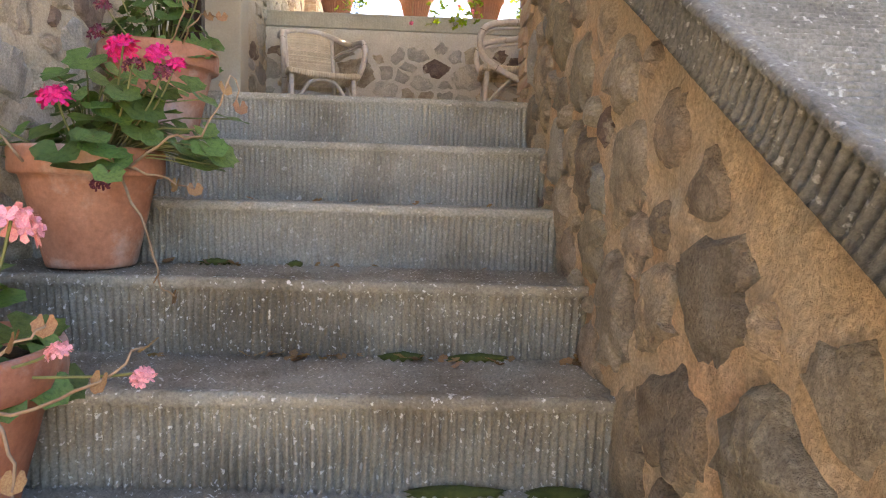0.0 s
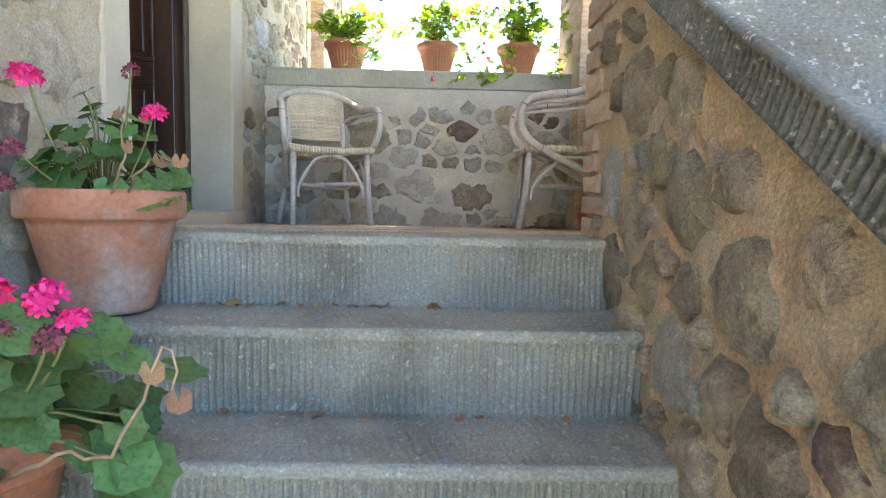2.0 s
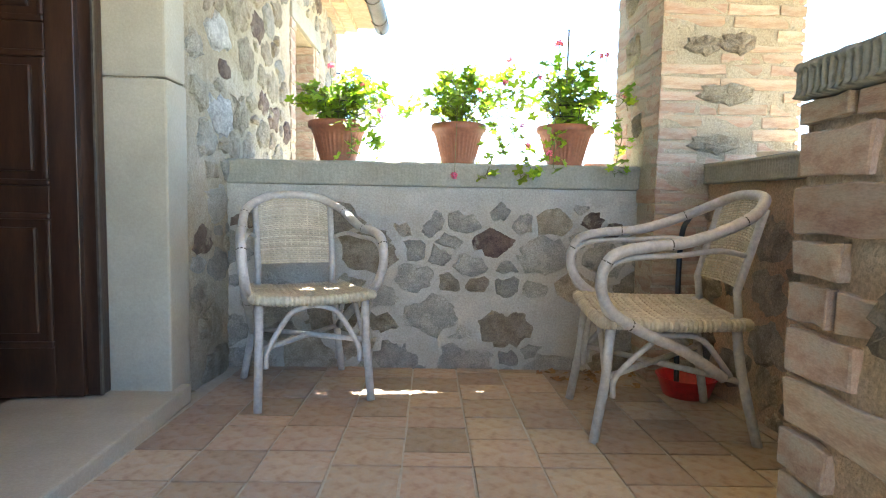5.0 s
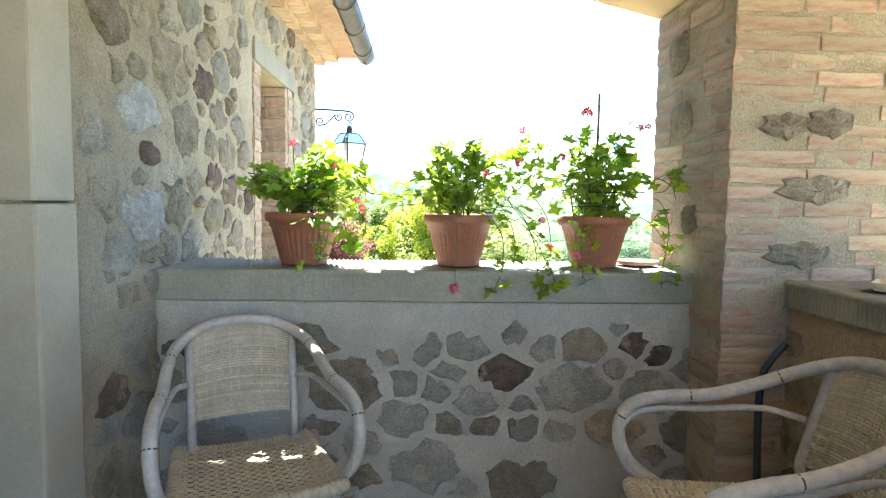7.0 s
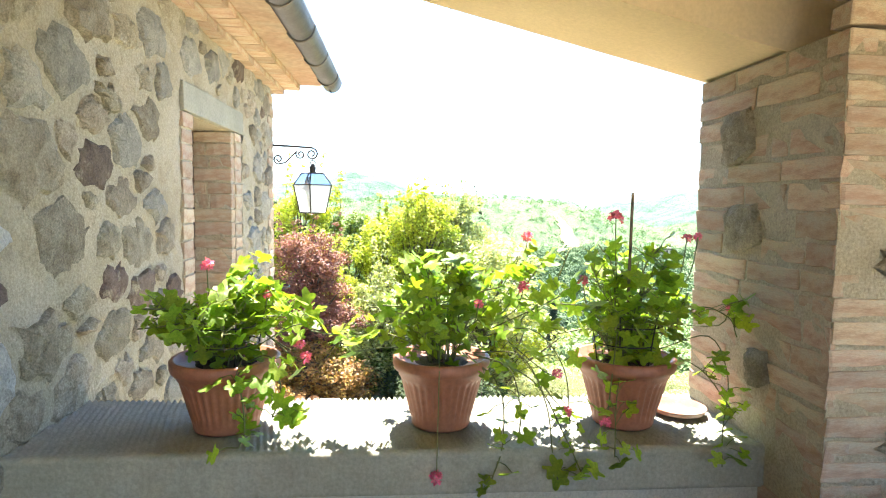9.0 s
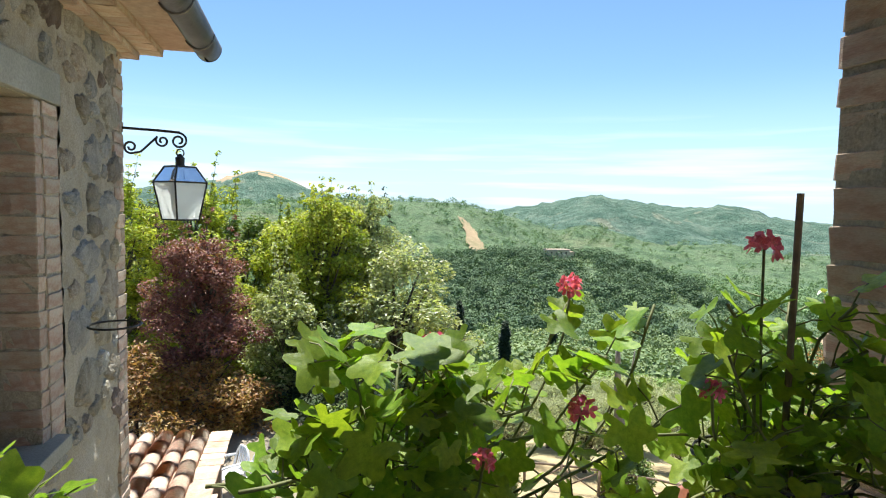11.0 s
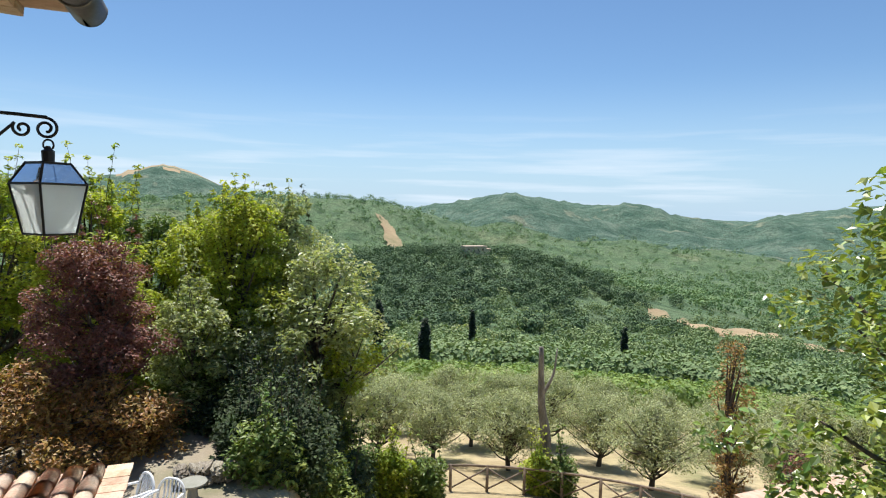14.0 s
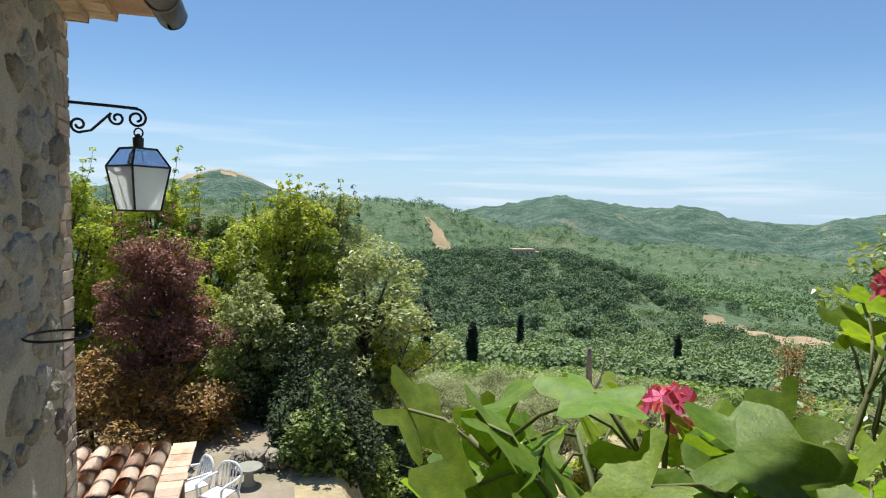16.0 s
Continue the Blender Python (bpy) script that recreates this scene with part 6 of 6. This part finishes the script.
def ivy_geranium(label, base, reach_r, height, leaves, seed, trails, flowers, stake=None, ring=False, avoid=None):
    rnd = random.Random(seed)
    base = Vector(base)
    pl = thing("ivy_geranium", label, "plant", "ivy geraniums on the parapet", at=Matrix.Translation(base))
    stems = bmesh.new()

    def leafy(pts, count, size):
        for _ in range(count):
            f = rnd.uniform(.08, 1)
            i = min(len(pts) - 2, int(f * (len(pts) - 1)))
            s = pts[i].lerp(pts[i + 1], rnd.random())
            e = s + Vector((rnd.uniform(-.05, .05), rnd.uniform(-.05, .05), rnd.uniform(-.015, .045)))
            sweep(stems, [s, s.lerp(e, .5) + Vector((0, 0, .006)), e], .0012, 3)
            nrm = Vector((rnd.uniform(-.7, .7), rnd.uniform(-.9, .6), rnd.uniform(.25, 1)))
            part("leaf", rnd.choice(LOBED), None, pl, m=leaf_pose(e, nrm, (rnd.uniform(-1, 1), rnd.uniform(-1, .4), -.4), size * rnd.uniform(.6, 1.2)))

    n = 22
    for k in range(n):
        a = k * 2.39996 + rnd.uniform(-.3, .3)
        w = reach_r * rnd.uniform(.3, 1)
        e = Vector((math.cos(a) * w, math.sin(a) * w * .75, height * (1.05 - .7 * (w / reach_r) ** 2) * rnd.uniform(.6, 1)))
        pts = spline([(math.cos(a) * .03, math.sin(a) * .03, -.01), (e.x * .45, e.y * .45, e.z * .65 + .03), e], 4)
        sweep(stems, pts, .0021, 4)
        leafy(pts, leaves // (n + len(trails)) + 2, .062)
    for row in trails:
        pts = spline([Vector(q) - base for q in row], 5)
        sweep(stems, pts, .0019, 4)
        leafy(pts, max(6, leaves // (n + len(trails)) + 3), .057)
    for x, y, z, r in flowers:
        p = Vector((x, y, z)) - base
        sweep(stems, spline([(p.x * .5, p.y * .5, height * .3), (p.x * .9, p.y * .9, p.z * .7), p], 3), .0017, 4)
        part("flower", UMBEL["coral"], None, pl, "coral pink flower head", m=Matrix.Translation(p) @ pose(0, 0, 0, rnd.uniform(-40, 60), rnd.uniform(-40, 40), rnd.uniform(0, 360)) @ Matrix.Scale(r, 4))
    part("stem_tangle", stems, M_STEM, pl, smooth=True, kind="stuff")
    if ring:
        bm = bmesh.new()
        for z, r in ((.05, .085), (.10, .095)):
            sweep(bm, [(r * math.cos(k * math.tau / 20), r * math.sin(k * math.tau / 20), z) for k in range(20)], .0022, 4, True)
        for k in range(6):
            a = k * math.tau / 6
            sweep(bm, [(.07 * math.cos(a), .07 * math.sin(a), -.04), (.097 * math.cos(a), .097 * math.sin(a), .13)], .002, 4)
        part("wire_support", bm, M_METAL, pl, "dark green wire plant support")
    if stake:
        part("stake", sweep(bmesh.new(), [(stake[0], stake[1], -.05), (stake[0] + .004, stake[1], stake[2] - base.z)], .0042, 7), M_RAIL, pl, "thin grey wooden stake")
    return pl


PZ = 0.850
POT_Y = 4.445
plastic_pot(pose(-.615, POT_Y, PZ), .134, .185, "brown ribbed plastic pot on the parapet by the wall")
plastic_pot(pose(-.057, POT_Y, PZ), .126, .185, "brown ribbed plastic pot on the middle of the parapet")
plastic_pot(pose(.440, POT_Y - .005, PZ), .131, .185, "brown plastic pot on the parapet beside the pillar")
ivy_geranium("sunlit ivy geranium bending over the pot by the wall", (-.615, POT_Y, 1.02), .24, .28, 290, 4,
             [[(-.55, 4.40, 1.03), (-.48, 4.33, 1.06), (-.45, 4.31, .98), (-.47, 4.30, .92)], [(-.6, 4.36, 1.03), (-.54, 4.28, 1.0), (-.53, 4.285, .90), (-.54, 4.27, .86)], [(-.55, 4.45, 1.05), (-.43, 4.42, 1.12), (-.36, 4.40, 1.10)],
              [(-.55, 4.36, 1.02), (-.46, 4.30, .97), (-.42, 4.29, .90)]],
             [(-.64, 4.38, 1.275, .022), (-.42, 4.38, 1.08, .02), (-.40, 4.36, 1.05, .02), (-.50, 4.40, 1.20, .016)], ring=True)
ivy_geranium("trailing ivy geranium spilling from the middle pot", (-.057, POT_Y, 1.02), .24, .29, 300, 5,
             [[(-.1, 4.42, 1.05), (-.2, 4.40, 1.10), (-.32, 4.39, 1.10), (-.39, 4.39, 1.11)], [(-.1, 4.42, 1.05), (-.19, 4.38, 1.07), (-.3, 4.36, 1.06)], [(0, 4.40, 1.05), (.10, 4.33, 1.03), (.13, 4.31, .93), (.12, 4.28, .87)], [(.02, 4.40, 1.05), (.13, 4.33, 1.06), (.19, 4.30, .95), (.20, 4.26, .84), (.21, 4.245, .78)],
              [(.02, 4.42, 1.08), (.16, 4.36, 1.12), (.24, 4.33, 1.03), (.25, 4.29, .90)], [(0, 4.4, 1.05), (.08, 4.33, .98), (.08, 4.27, .86), (.05, 4.245, .78)], [(.05, 4.42, 1.1), (.17, 4.4, 1.16), (.25, 4.4, 1.2)], [(.02, 4.40, 1.05), (.16, 4.32, 1.0), (.23, 4.27, .88), (.27, 4.245, .79)], [(.05, 4.45, 1.08), (.15, 4.45, 1.2), (.2, 4.44, 1.27)], [(0, 4.44, 1.08), (.10, 4.48, 1.2), (.17, 4.50, 1.31)], [(.0, 4.44, 1.08), (.02, 4.49, 1.18), (-.02, 4.53, 1.27)], [(.1, 4.44, 1.08), (.24, 4.48, 1.2), (.30, 4.50, 1.32)]],
             [(.18, 4.50, 1.345, .022), (.0, 4.50, 1.275, .024), (.15, 4.40, 1.22, .022), (.03, 4.38, 1.18, .018), (.22, 4.31, 1.02, .018), (.24, 4.29, .93, .018), (-.08, 4.245, .79, .022)])
ivy_geranium("tall ivy geranium tied to a stake beside the pillar", (.440, POT_Y - .005, 1.02), .23, .34, 270, 6,
             [[(.5, 4.42, 1.06), (.60, 4.38, 1.17), (.68, 4.36, 1.15), (.70, 4.35, 1.10)], [(.52, 4.42, 1.05), (.63, 4.36, 1.10), (.67, 4.33, 1.0), (.64, 4.29, .88), (.62, 4.25, .80)], [(.45, 4.40, 1.1), (.36, 4.38, 1.2), (.32, 4.38, 1.28)], [(.5, 4.4, 1.06), (.60, 4.34, 1.02), (.67, 4.3, .92)], [(.4, 4.36, 1.02), (.36, 4.28, .95), (.35, 4.25, .83)]],
             [(.395, 4.42, 1.40, .028), (.58, 4.40, 1.35, .018), (.61, 4.40, 1.355, .016), (.69, 4.37, 1.17, .016), (.30, 4.38, 1.24, .02), (.34, 4.29, .90, .02)], stake=(-.01, -.03, 1.468), ring=True)

# ---- small things on the porch ----
dish = thing("saucer", "small terracotta saucer on the sunny coping", "saucer", at=pose(.625, 4.50, PZ + .001))
part("saucer_body", lathe(bmesh.new(), [(.05, 0), (.07, .004), (.078, .018), (.073, .018), (.064, .007), (.01, .006)], 28), M_POT, dish, smooth=True)
tray = thing("tray", "shallow pale dish on the side parapet", "dish", at=pose(1.09, 3.80, .854))
part("tray_body", lathe(bmesh.new(), [(.06, 0), (.085, .004), (.10, .026), (.094, .027), (.08, .009), (.01, .008)], 4), M_PLASTER, tray)
M_RED = material("red_plastic", [(0.55, 0.02, 0.03), (0.62, 0.04, 0.05)], 4, 60, 0.35, 0.0)
bowl = thing("bowl", "red plastic bowl on the porch floor", "bowl", at=pose(.82, 3.88, floor_z(3.88)))
part("bowl_body", lathe(bmesh.new(), [(.07, 0), (.085, .005), (.11, .075), (.116, .08), (.104, .076), (.08, .012), (.01, .01)], 30), M_RED, bowl, smooth=True)
M_HOSE = material("dark_blue_plastic", [(0.012, 0.02, 0.03), (0.02, 0.035, 0.05)], 10, 60, 0.35, 0.0)
umb = thing("folded_pole", "slim dark pole with a bent handle leaning in the corner", "pole", at=pose(0, 0, 0))
part("pole", sweep(bmesh.new(), spline([(.775, 3.86, floor_z(3.86)), (.79, 3.93, .36), (.805, 3.955, .56), (.825, 3.95, .625), (.87, 3.95, .68)], 5), .011, 8), M_HOSE, umb, smooth=True)
litter = thing("dry_leaf_litter", "scattered dry leaves on the porch floor and stairs", "leaves", kind="stuff")
rnd = random.Random(6)
for k in range(150):
    if k < 70:
        x, y = rnd.uniform(.30, .93), 4.24 - abs(rnd.gauss(0, .13))
        z = floor_z(y) + .004
    else:
        s = rnd.choice((2, 3, 3, 4, 4, 4, 1))
        x, y, z = rnd.gauss(.0 if s > 3 else -.35, .28), STEP_FRONT[s - 1] - abs(rnd.gauss(.0, .022)) - .008, STEP_TOP[s] + .003
        x = max(-.95, min(.40, x))
    part("dry_leaf", rnd.choice(WITHERED), None, litter, m=leaf_pose((x, y, z), (rnd.uniform(-.6, .6), rnd.uniform(-.6, .6), 1), (rnd.uniform(-1, 1), rnd.uniform(-1, 1), 0), rnd.uniform(.015, .04)))
M_MOSS = material("green_moss", [(0.05, 0.075, 0.012), (0.10, 0.12, 0.025)], 20, 120, 1.0, 1.0, 90)
for x, s, w in ((-.02, 4, .05), (.16, 4, .07), (-.55, 3, .04), (-.33, 3, .02), (.10, 5, .09), (.3, 5, .06)):
    tuft = thing("moss", "small cushion of green moss in the step corner", "moss", "moss cushions", at=pose(x, STEP_FRONT[s - 1] - .012, STEP_TOP[s]))
    bm = bmesh.new()
    bmesh.ops.create_icosphere(bm, subdivisions=3, radius=1)
    for q in bm.verts:
        q.co = Vector((q.co.x * w, q.co.y * .018, q.co.z * .012)) * (1 + .5 * noise.noise(q.co * 4))
    part("cushion", bm, M_MOSS, tuft, smooth=True)

# ---- lantern on the corner of the wall ----
M_FROST = bpy.data.materials.new("milky_glass")
M_FROST.use_nodes = True
fb = M_FROST.node_tree.nodes["Principled BSDF"]
fb.inputs["Base Color"].default_value = (0.86, 0.90, 0.90, 1)
fb.inputs["Transmission Weight"].default_value, fb.inputs["Roughness"].default_value = 0.45, 0.35
lan = thing("wall_lantern", "black wrought-iron lantern with milky panes on a scrolled bracket", "lantern", at=pose(-.785, 7.23, 1.55))
arm = part("bracket", sweep(bmesh.new(), [(-.285, 0, .275), (-.1, 0, .268), (.0, 0, .262)], .007, 6), M_METAL, lan)


def scroll(cx, cz, r, turns, start, sgn):
    return [(cx + r * (1 - .72 * k / 28) * math.cos(start + sgn * turns * math.tau * k / 28), 0, cz + r * (1 - .72 * k / 28) * math.sin(start + sgn * turns * math.tau * k / 28)) for k in range(29)]


part("scroll", sweep(bmesh.new(), [(-.01, 0, .262)] + scroll(-.005, .218, .043, 1.5, math.pi / 2, -1), .006, 5), M_METAL, arm)
part("scroll", sweep(bmesh.new(), scroll(-.085, .215, .033, 1.3, 2.4, 1)[::-1] + [(-.11, 0, .235)] + [(-.19, 0, .155), (-.235, 0, .145)] + scroll(-.238, .178, .035, 1.3, -1.4, -1), .006, 5), M_METAL, arm)
part("ring", sweep(bmesh.new(), [(.002 + .018 * math.cos(k * math.tau / 16), 0, .155 + .02 * math.sin(k * math.tau / 16)) for k in range(16)], .004, 5, True), M_METAL, lan)
part("cap", lathe(bmesh.new(), [(.022, .082), (.024, .13), (.012, .138), (.008, .15)], 14), M_METAL, lan)


def square(r, z):
    return [Vector((r * math.cos(math.pi / 2 * k - math.pi / 2), r * math.sin(math.pi / 2 * k - math.pi / 2), z)) for k in range(4)]


low, mid, mid2, up = square(.092, -.198), square(.134, 0), square(.134, .002), square(.078, .082)
for k in range(4):
    for a, b, nm in ((low, mid, "pane"), (mid2, up, "roof_pane")):
        bm = bmesh.new()
        q = [bm.verts.new(v) for v in (a[k], a[(k + 1) % 4], b[(k + 1) % 4], b[k])]
        bm.faces.new(q)
        bmesh.ops.solidify(bm, geom=bm.faces[:], thickness=0.003)
        part(nm, bm, M_FROST if nm == "pane" else M_GLASS, lan).visible_shadow = False
    bm = bmesh.new()
    for a, b in ((low[k], low[(k + 1) % 4]), (mid[k], mid[(k + 1) % 4]), (up[k], up[(k + 1) % 4]), (low[k], mid[k]), (mid[k], up[k])):
        sweep(bm, [a, b], .0055, 4)
    part("frame", bm, M_METAL, lan, "black iron frame")
part("base_plate", boxes((-.06, .06, -.06, .06, -.202, -.196)), M_METAL, lan, m=pose(0, 0, 0, 0, 0, 45))
hoop = thing("pot_ring", "empty iron ring for a flower pot on the stone wall", "iron ring", at=pose(-.955, 6.66, .90))
part("ring", sweep(bmesh.new(), [(.105 * math.cos(k * math.tau / 32), .105 * math.sin(k * math.tau / 32), 0) for k in range(32)], .005, 6, True), M_METAL, hoop)
part("spike", sweep(bmesh.new(), [(-.15, 0, 0), (-.10, 0, 0)], .006, 6), M_METAL, hoop)


# ---- stones and bricks of the walls ----
masonry(wall_west, (WX, wy0, wz0), (0, 1, 0), (0, 0, 1), WALL_END - .2 - wy0, WALL_TOP - wz0 - .02, 301, {"plain": 7, "dark": 1.0, "grey": 2.6}, size=(0.05, 0.20), aspect=1.4, joint=.014, proud=(.010, .024),
        keep=lambda a, b: wall_open(a + wy0, b + wz0) and not (DOOR_Y0 - .2 < a + wy0 < 3.82 and b + wz0 > -.1) and a + wy0 > 0.9 and b + wz0 > -1.0 + (0 if a + wy0 < 4.3 else 1.3),
        near=(4.5 - wy0, 1.0 - wz0), fixed=((4.18 - wy0, 1.36 - wz0, .165, "white"), (4.21 - wy0, 1.02 - wz0, .19, "white")), tries=9000, skip=.02)
# brick quoins round the window and at the wall's end
part("joint_mortar", boxes((WX - .03, WX + .002, WIN_Y0 - .13, WIN_Y0 - .005, WIN_Z0, WIN_Z1), (WX - .03, WX + .002, WIN_Y1 + .003, WIN_Y1 + .14, WIN_Z0, WIN_Z1), (-1.265, WX - .004, WIN_Y1 - .053, WIN_Y1 + .002, WIN_Z0, WIN_Z1)), M_MORTAR, wall_west)
brickwork(wall_west, (WX, WIN_Y0 - .13, WIN_Z0), (0, 1, 0), (0, 0, 1), 0.125, WIN_Z1 - WIN_Z0, 11, length=(.1, .13), proud=.006)
brickwork(wall_west, (WX, WIN_Y1 + .005, WIN_Z0), (0, 1, 0), (0, 0, 1), 0.13, WIN_Z1 - WIN_Z0, 12, length=(.09, .13), proud=.006)
brickwork(wall_west, (WX, WIN_Y1, WIN_Z0), (-1, 0, 0), (0, 0, 1), 0.20, WIN_Z1 - WIN_Z0, 13, length=(.1, .2), proud=.004)
brickwork(wall_west, (WX, WALL_END - .16, -.2), (0, 1, 0), (0, 0, 1), 0.155, WALL_TOP + .2, 14, length=(.07, .155), proud=.008)
# stair wall: large ochre stones, brick quoin at the porch end
masonry(wall_stair, (SWX, 2.585, -2.0), (0, -1, 0), (0, 0, 1), 3.4, 2.85, 302, {"ochre": 9, "plain": 2.5, "grey": 1.0, "dark": 0.5}, size=(.05, .23), aspect=1.0, joint=.016, proud=(.014, .032),
        keep=lambda a, b: 0.16 < a and b - 2.0 < (0.84 if 2.585 - a > 2.03 else slab_under(2.585 - a) - .005) and b - 2.0 > -1.5, near=(1.3, 1.9), tries=7000, skip=.04)
rnd = random.Random(8)
z = 0.0
k = 0
while z < 0.84:
    hgt = rnd.uniform(.05, .075)
    w = (0.12, 0.24, 0.17, 0.10)[k % 4] + rnd.uniform(-.02, .03)
    lay_brick(wall_stair, (SWX, 2.59, 0), (0, -1, 0), (0, 0, 1), 0.0, w, z, min(z + hgt, .848), .012 + rnd.uniform(-.003, .004), rnd)
    lay_brick(wall_stair, (0.415, 2.588, 0), (-1, 0, 0), (0, 0, 1), -0.22 - rnd.uniform(0, .1), 0.0, z, min(z + hgt, .848), .009, rnd)
    if k > 6 and k % 2:
        lay_brick(wall_stair, (SWX, 2.59, 0), (0, -1, 0), (0, 0, 1), w + .012, w + .2, z, min(z + hgt, .848), .010, rnd)
    z += hgt + .013
    k += 1
brickwork(wall_stair, (SWX + .002, 2.03, slab_under(2.03) + .1), (1, 0, 0), (0, 0, 1), .5, .19, 21, proud=.008)
# parapet stones
masonry(parapet, (WX, PY, -0.06), (1, 0, 0), (0, 0, 1), 1.82, .77, 303, {"grey": 7, "plain": 3.5, "dark": .5}, size=(.055, .22), aspect=1.35, joint=.016, proud=(.004, .009), keep=lambda a, b: b < .75,
        fixed=((1.17, .555, .14, "dark"), (1.40, .50, .20, "grey"), (1.62, .66, .08, "dark"), (1.70, .62, .07, "dark"), (1.10, .37, .075, "plain"), (1.24, .37, .09, "grey"), (.93, .50, .08, "grey"), (.90, .24, .20, "grey"), (.88, .64, .11, "grey")), near=(.9, .4), skip=.12)
masonry(parapet_e, (.95, 3.99, -.1), (0, -1, 0), (0, 0, 1), 1.38, .84, 304, {"ochre": 4, "plain": 3}, size=(.06, .17), aspect=1.4, joint=.02, proud=(.006, .016), keep=lambda a, b: b < .83, skip=.25)
# pillar bricks with some stones among them
STONE_SPOTS = ((.28, 1.47, .17, .16), (.30, 1.15, .19, .14), (.22, .62, .16, .12))


def off_stone(spots):
    return lambda a, b: all(abs(a - p[0]) > p[2] * .5 + .02 or abs(b - .0 - p[1]) > p[3] * .55 for p in spots)


LEFT_SPOTS = ((.20, 1.62, .16, .15), (.24, 1.38, .17, .13), (.34, 1.03, .1, .1))
brickwork(pillar, (PX0, 4.65, -.1), (0, -1, 0), (0, 0, 1), .585, 1.9, 31, length=(.14, .28), proud=.0015, course=.052, keep=lambda a, b: (b < .84 and a > .385 or b > .95) and off_stone([(p[0], p[1] + .1, p[2], p[3]) for p in LEFT_SPOTS])(a, b))
for a, b, w, h in LEFT_SPOTS:
    lay_stone(pillar, (PX0, 4.65, 0), (0, -1, 0), (0, 0, 1), a, b, w, h, .022, STONES["plain"][3])
FRONT_SPOTS = ((.16, 1.32, .14, .09), (.30, 1.33, .14, .1), (.26, 1.13, .22, .1), (.22, .93, .2, .09))
brickwork(pillar, (PX0, PYF, -.1), (1, 0, 0), (0, 0, 1), .575, 2.05, 32, length=(.13, .28), proud=.0015, course=.042, keep=lambda a, b: (b > .95 or a < .19) and off_stone([(p[0], p[1] + .1, p[2], p[3]) for p in FRONT_SPOTS])(a, b))
for a, b, w, h in FRONT_SPOTS:
    lay_stone(pillar, (PX0, PYF, 0), (1, 0, 0), (0, 0, 1), a, b, w, h, .02, STONES["plain"][5])
